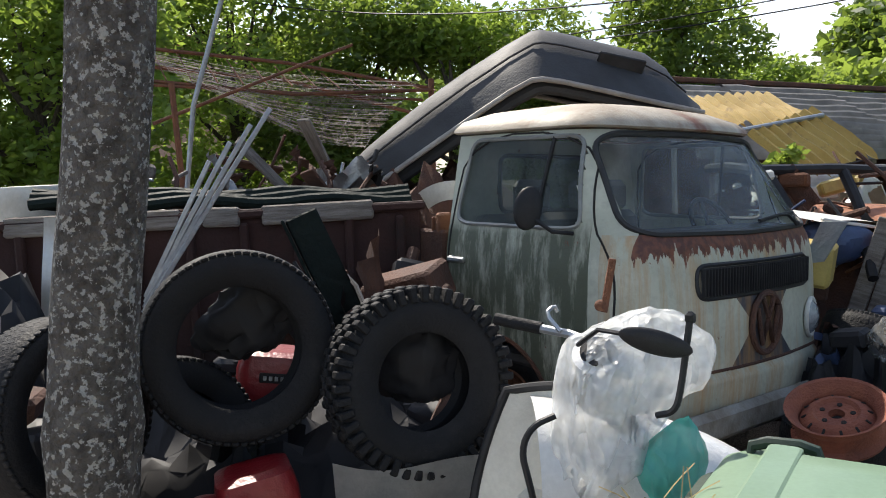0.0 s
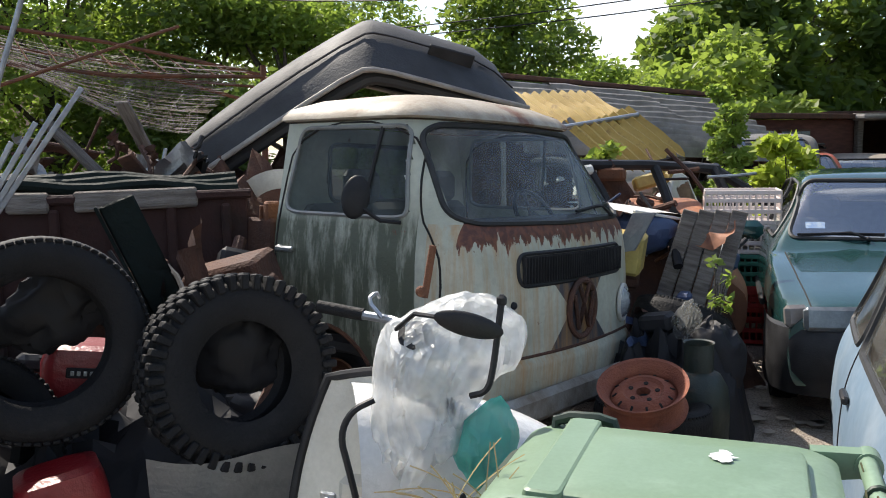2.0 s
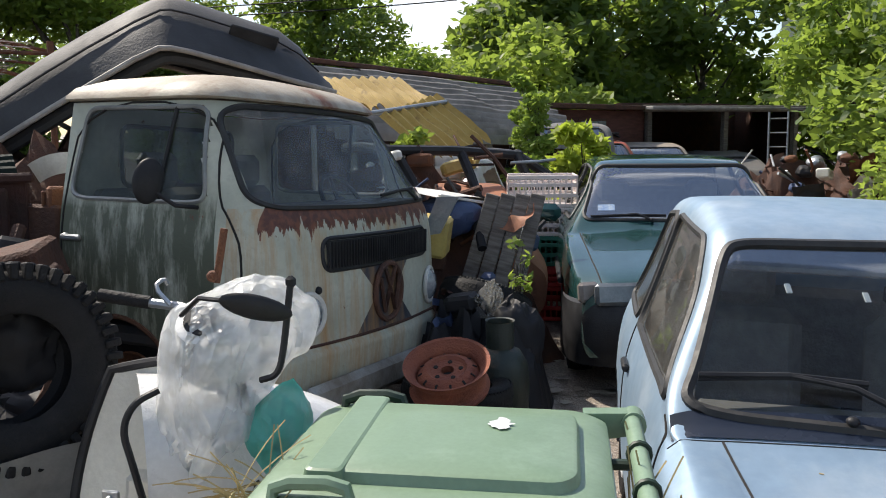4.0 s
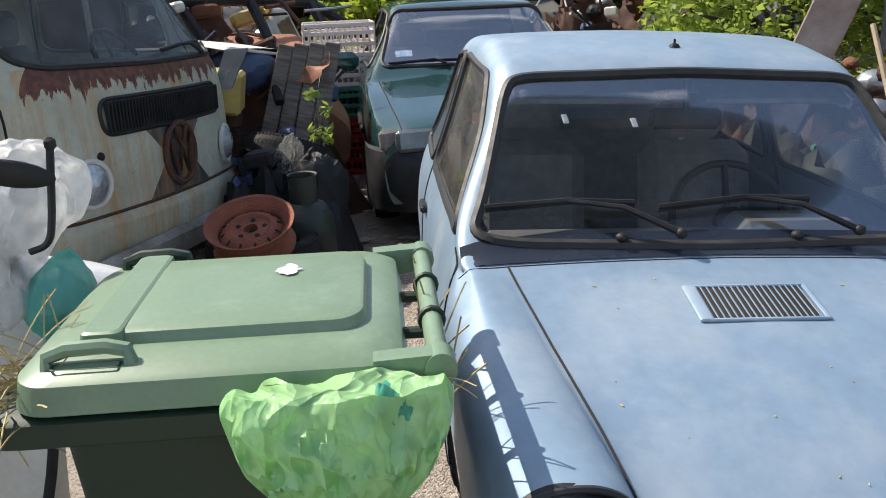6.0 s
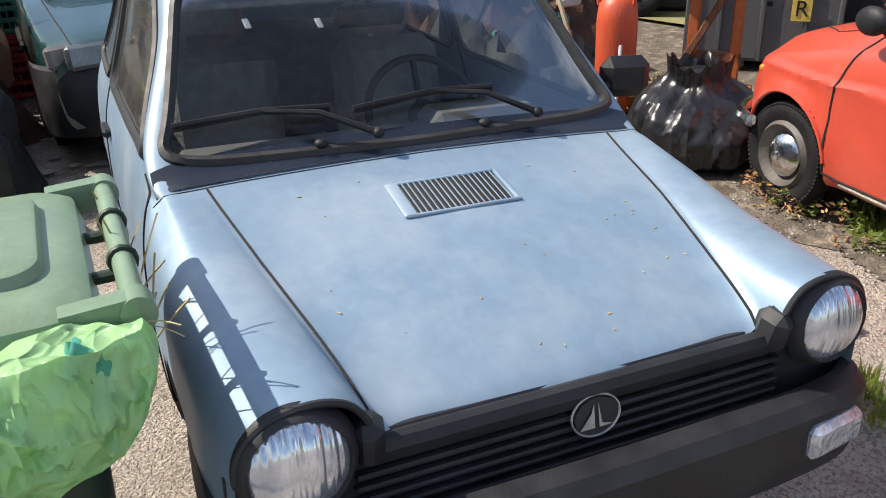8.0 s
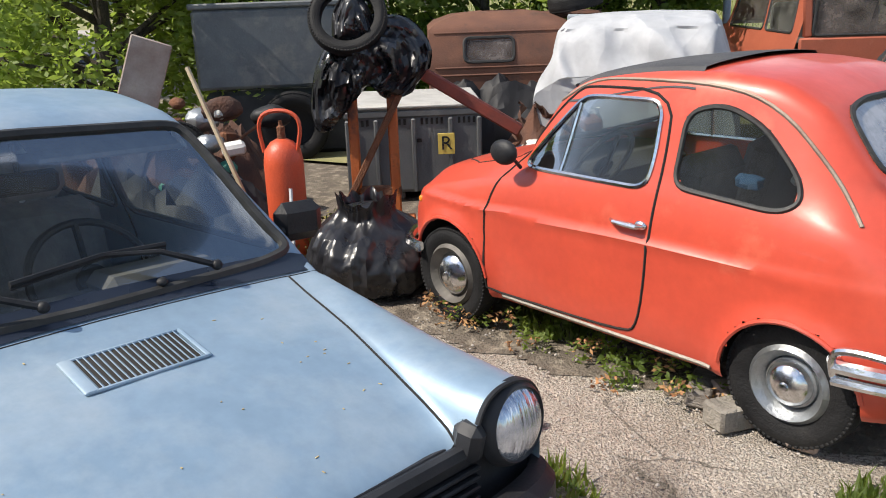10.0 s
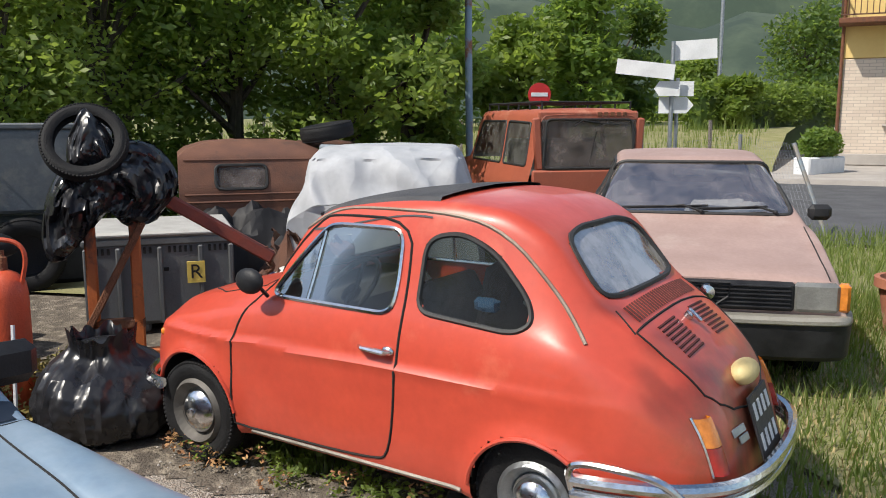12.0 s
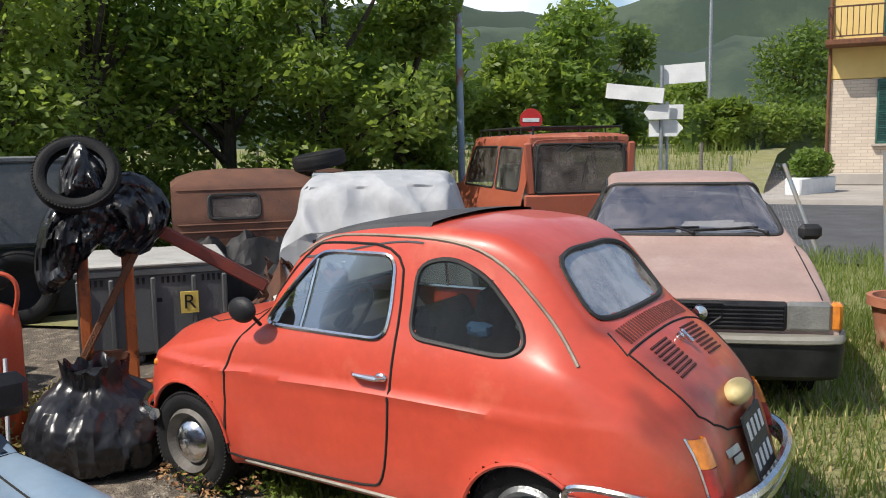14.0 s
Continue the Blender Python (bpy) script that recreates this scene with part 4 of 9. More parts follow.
# vent
vc = Vector((-0.59, -0.005, 0))
vz = hs.top(vc.x, vc.y).z
vm = pose(vc.x, vc.y, vz + 0.004, 0, 13.5, 0) @ Matrix.Diagonal((0.78, 1.12, 0.7, 1))
fr = Mesh().box(0.19, 0.012, 0.012, vm @ pose(0, 0.125, 0), 0.003).box(0.19, 0.03, 0.014, vm @ pose(0, -0.13, 0), 0.004).box(0.012, 0.25, 0.012, vm @ pose(0.09, 0, 0), 0.003).box(0.012, 0.25, 0.012, vm @ pose(-0.09, 0, 0), 0.003)
vf = part("vent", fr, BLUE, HB, "louvred bonnet vent")
part("vent_opening", Mesh().box(0.17, 0.23, 0.004, vm @ pose(0, 0, -0.002), 0.001), GAP, vf)
for i in range(17):
    part("louvre", Mesh().box(0.172, 0.0028, 0.010, vm @ pose(0, -0.105 + 0.0135 * i, 0.002, 35, 0, 0), 0.001), BLUE, vf)
# black front panel
FRONT = surface("matt_black_panel", (0.02, 0.021, 0.024), (0.035, 0.036, 0.04), 0.48, 0, 4, bmp=0.05)
gp = Mesh().box(0.05, 1.42, 0.36, pose(-0.012, 0, 0.46), 0.02).box(0.045, 0.93, 0.06, pose(0.012, 0, 0.615, 0, 18, 0), 0.015)
FRONT.node_tree.nodes["Principled BSDF"].inputs["Specular IOR Level"].default_value = 0.25
fpn = part("front_panel", gp, FRONT, HB, "matt black grille panel")
for i in range(6):
    part("grille_bar", Mesh().box(0.02, 0.98, 0.012, pose(0.024, 0, 0.575 - 0.026 * i), 0.004), FRONT, fpn)
bd = part("badge", Mesh().lathe([(0.001, 0.012), (0.05, 0.012), (0.054, 0.0)], 32, pose(0.032, 0.005, 0.57, 0, 78, 0) @ Matrix.Diagonal((0.78, 1.05, 1, 1))), FRONT, HB, "oval emblem of two pale slanted bars")
part("badge_rim", Mesh().tube([(0.043 * math.cos(a), 0.056 * math.sin(a), 0.012) for a in [2 * PI * i / 32 for i in range(32)]], 0.0025, 6, True), ALU, bd, m=pose(0.032, 0, 0.575, 0, 78, 0))
for sg in (1, -1):
    part("badge_bar", Mesh().add([(-0.025, 0.005 * sg, 0.014), (0.025, 0.005 * sg, 0.014), (0.025, 0.04 * sg, 0.014), (-0.005 if sg < 0 else 0.018, 0.012 * sg, 0.014)], [(0, 1, 2, 3)]), ALU, bd, m=pose(0.033, 0, 0.575, 0, 78, 0))
def fluted_mat():
    m, nt, bs = nodes_of("fluted_lamp_glass")
    nt.links.new(mixc(nt, noise_fac(nt, 9, 4, 0.35, 0.65, (1, 1, 0.5)), (0.78, 0.82, 0.88), (0.4, 0.45, 0.54)), bs.inputs["Base Color"])
    bs.inputs["Metallic"].default_value, bs.inputs["Roughness"].default_value = 0.75, 0.16
    bs.inputs["Coat Weight"].default_value = 0.8
    bump(nt, bs, noise_fac(nt, 60, 1, 0.3, 0.7, (0.1, 1.0, 0.06)), 0.5, 0.012)
    return m


FLUTED = fluted_mat()
for s in (1, -1):
    LM = pose(0.047, 0.593 * s, 0.655, 0, 86, 0)
    l = part("headlamp", Mesh().lathe([(0.088, 0.004), (0.086, 0.016), (0.07, 0.03), (0.045, 0.039), (0.02, 0.043), (0.001, 0.044)], 44, LM), FLUTED, HB, "round fluted glass headlamp")
    part("bezel", Mesh().lathe([(0.086, 0.016), (0.091, 0.022), (0.096, 0.018), (0.104, 0.004), (0.110, -0.012)], 44, LM), FRONT, l)
    part("lamp_cowl", Mesh().box(0.075, 0.06, 0.1, pose(0.018, 0.462 * s, 0.648, 0, 12, 14 * s), 0.02), FRONT, l)
    part("lamp_lip", Mesh().tube([p for p in hs.rows[0][(0 if s > 0 else hs.nv // 2):(hs.nv // 2 if s > 0 else hs.nv)] if p[2] > 0.64 and abs(p[1]) > 0.46], 0.007, 6), FRONT, l)
    ind = part("indicator", Mesh().box(0.05, 0.17, 0.085, pose(0.135, 0.56 * s, 0.43, 0, 0, 8 * s), 0.015), LAMP_GLASS, HB, "clear bumper indicator")
bmp_path = [(-0.35, 0.73), (0.02, 0.735), (0.10, 0.68), (0.13, 0.5), (0.14, 0), (0.13, -0.5), (0.10, -0.68), (0.02, -0.735), (-0.35, -0.73)]
bm_rows = [[(x + dx, y * (1 + 0.3 * dx), z) for dx, z in ((-0.05, 0.52), (-0.005, 0.515), (0.02, 0.49), (0.025, 0.4), (0.01, 0.33), (-0.06, 0.31))] for x, y in chaikin(bmp_path, 2)]
part("bumper", Mesh().grid(bm_rows), BLACK, HB, "black plastic bumper")
def wiper(parent, base, tip, blade_a, blade_b, lift=0.025):
    m = Mesh().add(*ball(0.016, 0.016, 0.015), pose(*base))
    m.tube([base, ((base[0] + tip[0]) / 2, (base[1] + tip[1]) / 2, (base[2] + tip[2]) / 2 + lift), tip], [0.010, 0.008, 0.006], 6)
    m.tube([blade_a, tip, blade_b], 0.008, 6)
    m.tube([Vector(blade_a) - Vector((0, 0, 0.012)), Vector(tip) - Vector((0, 0, 0.008)), Vector(blade_b) - Vector((0, 0, 0.012))], 0.004, 5)
    return part("wiper", m, BLACK, parent)


def on(y, z, off=0.02):
    p = hs.front(y, z, 1)
    return (p.x + off, y, z + off)


wiper(HB, on(-0.12, 0.915, 0.03), on(-0.40, 0.99), on(-0.62, 0.975), on(-0.22, 0.985))
wiper(HB, on(0.36, 0.915, 0.03), on(0.08, 0.995), on(-0.16, 0.975), on(0.26, 0.99))
for y in (-0.27, 0.2):
    part("washer_jet", Mesh().add(*ball(0.016, 0.016, 0.012), pose(-0.84, y, 0.93)), BLACK, HB)
a = hs.top(-1.43, 0.03)
part("aerial", Mesh().lathe([(0.018, 0), (0.014, 0.008), (0.004, 0.012), (0.004, 0.024), (0.001, 0.025)], 12, pose(a.x, a.y, a.z)), BLACK, HB)
part("wing_mirror", Mesh().box(0.07, 0.17, 0.13, pose(-1.02, 0.79, 0.97, 0, 0, -10), 0.035).tube([(-1.02, 0.68, 0.93), (-1.02, 0.74, 0.95)], 0.02, 8), BLACK, HB)
part("floor_pan", Mesh().box(1.9, 1.3, 0.08, pose(-1.9, 0, 0.3), 0.02), INTERIOR, HB)
part("dashboard", Mesh().box(0.35, 1.3, 0.2, pose(-1.02, 0, 0.775), 0.07).box(0.18, 0.36, 0.07, pose(-1.08, 0.3, 0.885), 0.03), INTERIOR, HB)
for y, z in ((-0.36, 1.19), (-0.16, 1.18)):
    q = hs.front(y, z, 1)
    part("tape_scrap", Mesh().box(0.004, 0.018, 0.03, pose(q.x - 0.06, y, z, 0, -40, 20), 0.001), PALE_PAINT, HB)
part("foil", Mesh().add(*ball(0.08, 0.09, 0.12, 10, 14, 0.7, 4), pose(-2.2, 0.36, 1.1)), ALU, HB, "crumpled silver foil on the rear shelf")
seat(HB, -1.75, 0.33, SEAT, True), seat(HB, -1.75, -0.33, SEAT, True)
part("rear_seat", Mesh().box(0.16, 1.2, 0.5, pose(-2.5, 0, 0.75, 0, -15, 0), 0.05), SEAT, HB)
steering(HB, -1.26, 0.2, 0.86)
part("rear_view_mirror", Mesh().box(0.03, 0.22, 0.065, pose(-1.25, 0.02, 1.18), 0.015).tube([(-1.25, 0.02, 1.2), (-1.27, 0.02, 1.29)], 0.008, 6), BLACK, HB)
part("sun_visor", Mesh().box(0.16, 0.5, 0.02, pose(-1.36, -0.3, 1.255, 0, 25, 0), 0.008).box(0.16, 0.46, 0.02, pose(-1.36, 0.32, 1.255, 0, 25, 0), 0.008), SEAT, HB)

# bay-window pickup, single cab
def bus_mat():
    m, nt, bs = nodes_of("old_van_paint")
    co = nt.nodes.new("ShaderNodeTexCoord")
    sep = nt.nodes.new("ShaderNodeSeparateXYZ")
    nt.links.new(co.outputs["Object"], sep.inputs[0])
    x, y, z = sep.outputs
    base = mixc(nt, noise_fac(nt, 3, 6, 0.35, 0.65), (0.53, 0.54, 0.44), (0.38, 0.39, 0.31))
    base = mixc(nt, calc(nt, "MULTIPLY", noise_fac(nt, 30, 5, 0.45, 0.7), 0.45), base, (0.33, 0.33, 0.28))
    # primer round the emblem
    dz = calc(nt, "SUBTRACT", z, 0.80)
    wid = calc(nt, "ADD", calc(nt, "MULTIPLY", calc(nt, "ABSOLUTE", dz), 1.05), 0.1)
    ed = calc(nt, "SUBTRACT", wid, calc(nt, "ABSOLUTE", calc(nt, "SUBTRACT", y, 0.06)))
    inner = calc(nt, "MULTIPLY", calc(nt, "MULTIPLY", calc(nt, "GREATER_THAN", ed, 0.0), calc(nt, "LESS_THAN", z, 0.985)), calc(nt, "MULTIPLY", calc(nt, "GREATER_THAN", z, 0.6), calc(nt, "GREATER_THAN", x, -0.3)))
    base = mixc(nt, inner, base, (0.05, 0.055, 0.068))
    # algae on the door in runs
    run = noise_fac(nt, 8, 8, 0.34, 0.52, (1, 1, 0.2), rough=0.72)
    low = nt.nodes.new("ShaderNodeMapRange")
    low.inputs["From Min"].default_value, low.inputs["From Max"].default_value = 1.34, 1.24
    nt.links.new(z, low.inputs["Value"])
    door = calc(nt, "MULTIPLY", calc(nt, "LESS_THAN", x, -0.36), calc(nt, "LESS_THAN", y, -0.7))
    base = mixc(nt, calc(nt, "MULTIPLY", calc(nt, "MULTIPLY", run, low.outputs[0]), calc(nt, "MULTIPLY", door, 0.95)), base, (0.075, 0.085, 0.055))
    # rust under the windscreen and in streaks
    n1 = noise_fac(nt, 16, 6, 0.30, 0.72, (1, 1, 0.10), rough=0.65)
    depth = calc(nt, "SUBTRACT", 1.25, z)
    lim = calc(nt, "ADD", calc(nt, "MULTIPLY", n1, 0.15), 0.012)
    edge = calc(nt, "MULTIPLY", calc(nt, "LESS_THAN", depth, lim), calc(nt, "MULTIPLY", calc(nt, "GREATER_THAN", depth, -0.05), calc(nt, "GREATER_THAN", x, -0.16)))
    streak = calc(nt, "MULTIPLY", noise_fac(nt, 7, 7, 0.47, 0.68, (1, 1, 0.07), rough=0.7), calc(nt, "LESS_THAN", z, 1.26))
    streak = calc(nt, "MULTIPLY", streak, calc(nt, "GREATER_THAN", x, -0.3))
    base = mixc(nt, calc(nt, "MULTIPLY", streak, 0.8), base, (0.42, 0.22, 0.07))
    base = mixc(nt, edge, base, mixc(nt, noise_fac(nt, 25, 5), (0.085, 0.03, 0.02), (0.17, 0.06, 0.03)))
    spots = calc(nt, "MULTIPLY", noise_fac(nt, 11, 8, 0.66, 0.7, rough=0.7), 1.0)
    base = mixc(nt, spots, base, (0.16, 0.06, 0.035))
    nt.links.new(base, bs.inputs["Base Color"])
    bs.inputs["Roughness"].default_value = 0.55
    bump(nt, bs, noise_fac(nt, 40, 4), 0.12, 0.006)
    return m


BUS_PAINT = bus_mat()
BUS_ROOF = surface("rusty_roof_paint", (0.46, 0.41, 0.33), (0.33, 0.27, 0.2), 0.6, 0, 5, c3=(0.2, 0.075, 0.04), s3=2.6, lo3=0.5, hi3=0.64)
VB = thing("pickup_van", "old off-white flat-nosed pickup van streaked with rust and algae", "van", pose(1.52, 4.075, 0, 0, 0, -49.6) @ pose(0, 0.06, 0.80) @ pose(0, 0, 0, -2.8, 0, 0) @ pose(0, -0.06, -0.80))
xf = prof([(0.30, -0.03), (0.42, 0.03), (0.58, 0.04), (0.60, 0.02), (1.0, 0.0), (1.18, -0.025), (1.24, -0.05), (1.30, -0.09), (1.72, -0.37), (1.77, -0.41)])
hw = prof([(0.30, 0.79), (0.45, 0.83), (0.75, 0.86), (1.05, 0.86), (1.22, 0.845), (1.3, 0.83), (1.72, 0.755), (1.77, 0.745)])
def van_ring(z, fx, w, xr, rf=0.2, bulge=0.10):
    pts = []
    ny, nc, ns = 34, 8, 44
    for i in range(ny):
        pts.append((0, -1 + 2 * i / ny))
    out = []
    for i in range(ny + 1):
        y = (w - rf) * (-1 + 2 * i / ny)
        out.append((fx - bulge * (y / w) ** 2, y))
    ex = fx - bulge * ((w - rf) / w) ** 2
    for i in range(1, nc + 1):
        a = PI / 2 * i / nc
        out.append((ex - rf * 1.1 * (1 - math.cos(a)), w - rf + rf * math.sin(a)))
    sx = ex - rf * 1.1
    for i in range(1, ns + 1):
        out.append((sx + (xr - sx) * i / ns, w))
    for i in range(1, ny):
        out.append((xr, w - 2 * w * i / ny))
    for i in range(ns + 1):
        out.append((xr + (sx - xr) * i / ns, -w))
    for i in range(nc - 1, 0, -1):
        a = PI / 2 * i / nc
        out.append((ex - rf * 1.1 * (1 - math.cos(a)), -(w - rf + rf * math.sin(a))))
    return [(x, y, z) for x, y in out]


vs = Shell([van_ring(z, xf(z), hw(z), -1.36) for z in [0.30 + 0.0247 * i for i in range(60)]], True)
wsv = rounded([(-0.785, 1.30), (-0.705, 1.69), (-0.6, 1.735), (0, 1.745), (0.6, 1.735), (0.705, 1.69), (0.785, 1.30), (0.7, 1.262), (0, 1.25), (-0.7, 1.262)], 2)
w = part("windscreen", vs.patch(vs.window(wsv, "front", 1), 0.006), GLASS_BUS, VB, "curved windscreen stained by rain")
frame_of(vs, wsv, "front", 1, 0.016, SEAL, w)
rwv = rounded([(-0.45, 1.33), (-0.45, 1.66), (0.45, 1.66), (0.45, 1.33)], 2)
w = part("rear_window", vs.patch(vs.window(rwv, "front", -1), 0.006), GLASS_OLD, VB)
frame_of(vs, rwv, "front", -1, 0.014, SEAL, w)
for s in (1, -1):
    po = rounded([(-0.43, 1.30), (-0.50, 1.725), (-1.24, 1.73), (-1.305, 1.32), (-1.24, 1.285), (-0.5, 1.28)], 2)
    w = part("window", vs.patch(vs.window(po, "side", s), 0.006), GLASS_DOOR, VB, "dull door window")
    frame_of(vs, po, "side", s, 0.012, surface("dull_trim", (0.3, 0.31, 0.3), (0.2, 0.2, 0.19), 0.5, 0.3), w)
    part("quarter_light_bar", Mesh().tube(vs.line([(-0.66, 1.725), (-0.73, 1.29)], "side", s, 0.04, False), 0.011, 6), BLACK, VB)
    gap_line(vs, chaikin([(-0.24, 0.62), (-0.20, 1.05), (-0.27, 1.2), (-0.36, 1.3), (-0.43, 1.745), (-1.27, 1.755), (-1.345, 1.3), (-1.348, 0.62)], 2), "side", s, VB, 0.006)
    hdl = vs.side(-1.26, 1.085, s)
    part("door_handle", Mesh().box(0.14, 0.02, 0.03, pose(-1.26, hdl.y + 0.02 * s, 1.09), 0.008).add(*ball(0.02, 0.025, 0.02), pose(-1.31, hdl.y + 0.005 * s, 1.09)), ALU, VB)
    hl = vs.front(0.62 * s + 0.02, 0.76, 1)
    l = part("headlamp", Mesh().lathe([(0.092, 0.0), (0.09, 0.02), (0.06, 0.045), (0.001, 0.058)], 32, pose(hl.x - 0.005, hl.y, 0.76, 0, 90, 12 * s)), LAMP_GLASS, VB, "cloudy round headlamp")
    part("bezel", Mesh().tube([(0.008, 0.102 * math.cos(a), 0.102 * math.sin(a)) for a in [2 * PI * i / 32 for i in range(32)]], 0.013, 8, True), WHITE_OLD, l, m=pose(hl.x, hl.y, 0.76, 0, 0, 14 * s))
vs.arch(-0.98, 0.34, 0.37)
part("body", vs.skin(), BUS_PAINT, VB, "off-white paint with rust runs and dark algae")
rf = Mesh()
roof_rows = [van_ring(z, fx, w, xr, rfx, 0.1) for z, fx, w, xr, rfx in ((1.765, -0.385, 0.765, -1.37, 0.2), (1.775, -0.37, 0.778, -1.39, 0.2), (1.795, -0.38, 0.77, -1.385, 0.2), (1.835, -0.42, 0.73, -1.36, 0.2), (1.885, -0.53, 0.6, -1.25, 0.2), (1.915, -0.68, 0.42, -1.1, 0.15), (1.925, -0.8, 0.1, -1.0, 0.05))]
rf.grid(roof_rows, close_v=True)
rf.f.append(tuple(range(len(rf.v) - len(roof_rows[0]), len(rf.v))))
part("roof", rf, BUS_ROOF, VB, "bare rusting roof with a drip rail")
# air grille, emblem, bumper, wiper, mirror
gr = part("air_grille", Mesh().grid([[vs.front(y, z, 1) + Vector((0.012, 0, 0)) for z in (0.965, 1.03, 1.1)] for y in [-0.46 + 1.04 * i / 20 for i in range(21)]]), BLACK, VB, "black slatted air grille")
part("grille_rim", Mesh().tube(vs.line(rounded([(-0.48, 0.955), (-0.48, 1.11), (0.60, 1.11), (0.60, 0.955)], 2), "front", 1, 0.03), 0.012, 6, True), BLACK, gr)
for i in range(46):
    y = -0.45 + 1.02 * i / 45
    q = vs.front(y, 1.03, 1)
    part("slat", Mesh().box(0.02, 0.006, 0.13, pose(q.x + 0.016, y, 1.032), 0.002), BLACK, gr)
em = part("emblem", Mesh().tube([(0.02, 0.06 + 0.135 * math.cos(a), 0.80 + 0.15 * math.sin(a)) for a in [2 * PI * i / 36 for i in range(36)]], 0.016, 8, True), RUST_DARK, VB, "rusty round emblem ring")
part("emblem_bar", Mesh().tube([(0.03, -0.04, 0.88), (0.03, 0.01, 0.70), (0.03, 0.06, 0.82), (0.03, 0.11, 0.70), (0.03, 0.16, 0.88)], 0.013, 6).tube([(0.03, 0.005, 0.93), (0.03, 0.06, 0.83), (0.03, 0.115, 0.93)], 0.013, 6), RUST_DARK, em)
part("front_crease", Mesh().tube(vs.line([(-0.78, 0.61), (0.78, 0.61)], "front", 1, 0.04, False), 0.008, 6), RUST_DARK, VB)
part("bumper", Mesh().box(0.07, 1.5, 0.15, pose(0.06, 0, 0.38), 0.03), surface("bumper_paint", (0.3, 0.3, 0.28), (0.16, 0.13, 0.1), 0.6), VB, "dull steel bumper")
def onv(y, z, off=0.03):
    p = vs.front(y, z, 1)
    return (p.x + off, y, z)


wiper(VB, onv(0.56, 1.275), onv(0.36, 1.325), onv(0.12, 1.305), onv(0.6, 1.335))
part("washer_nozzle", Mesh().add(*ball(0.02, 0.02, 0.02), pose(vs.front(-0.52, 0.87, 1).x, -0.52, 0.87)), BLACK, VB)
mm = vs.side(-0.42, 1.27, -1)
part("wing_mirror", Mesh().tube([(-0.47, mm.y, 1.26), (-0.52, mm.y - 0.09, 1.27), (-0.58, mm.y - 0.15, 1.33)], 0.011, 6).add(*ball(0.072, 0.03, 0.105), pose(-0.60, mm.y - 0.17, 1.38, 0, 12, 65)), BLACK, VB, "black door mirror")
part("cab_interior", Mesh().box(1.25, 1.6, 0.1, pose(-0.72, 0, 0.6), 0.03).box(0.3, 1.45, 0.2, pose(-0.27, 0, 1.17), 0.06).box(0.16, 1.4, 0.55, pose(-1.26, 0, 1.05, 0, -8, 0), 0.05).box(0.5, 1.4, 0.2, pose(-1.0, 0, 0.8), 0.05), INTERIOR, VB)
steering(VB, -0.5, 0.42, 1.24)
for yy in (0.42, -0.3):
    part("headrest", Mesh().box(0.1, 0.28, 0.2, pose(-1.25, yy, 1.42), 0.04), SEAT, VB)
wheel(VB, -0.98, -0.70, 0.32, 0.17, 0.2, 0.1, RUST, RUST_DARK, -1)
wheel(VB, -0.98, 0.70, 0.32, 0.17, 0.2, 0.1, RUST, RUST_DARK, 1)
part("wheel_arch", Mesh().tube(vs.line([(-0.98 + 0.375 * math.cos(a), 0.34 + 0.375 * math.sin(a)) for a in [PI * i / 20 for i in range(1, 20)]], "side", -1, 0.05, False), 0.014, 6), RUST, VB, "rusted wheel arch lip")
part("load_bed", Mesh().box(2.6, 1.6, 0.12, pose(-2.72, 0, 0.85), 0.02).box(2.6, 0.05, 0.38, pose(-2.72, 0.8, 1.05), 0.015).box(2.6, 0.05, 0.38, pose(-2.72, -0.8, 1.05), 0.015).box(2.5, 1.0, 0.4, pose(-2.7, 0, 0.6), 0.05), RUST_DARK, VB)
wheel(VB, -3.3, -0.70, 0.32, 0.17, 0.2, 0.1, RUST, RUST_DARK, -1)
wheel(VB, -3.3, 0.70, 0.32, 0.17, 0.2, 0.1, RUST, RUST_DARK, 1)


# ---- foliage ----
def leaves(clumps, n, size, seed, up=0.25):
    """n leaf quads spread over ellipsoid clumps (x, y, z, rx, ry, rz), denser towards their skin."""
    r = np.random.RandomState(seed)
    c = np.array(clumps)
    wgt = (c[:, 3] * c[:, 4]) ** 1.0
    k = r.choice(len(c), n, p=wgt / wgt.sum())
    d = r.normal(size=(n, 3))
    d /= np.linalg.norm(d, axis=1)[:, None]
    rad = r.uniform(0.25, 1.0, n) ** 0.45 * r.uniform(0.85, 1.18, n)
    p = c[k, :3] + d * rad[:, None] * c[k, 3:]
    a = r.normal(size=(n, 3)) + d * 0.3
    a[:, 2] *= 0.6
    a /= np.linalg.norm(a, axis=1)[:, None]
    b = np.cross(a, r.normal(size=(n, 3)) + [0, 0, up])
    b /= np.linalg.norm(b, axis=1)[:, None]
    s = size * r.uniform(0.55, 1.3, n)[:, None]
    v = np.stack([p - a * s, p - b * s * 0.45 + a * s * 0.05, p + a * s, p + b * s * 0.45 + a * s * 0.05], 1).reshape(-1, 3)
    m = Mesh()
    m.v, m.f = v.tolist(), np.arange(4 * n).reshape(-1, 4).tolist()
    return m


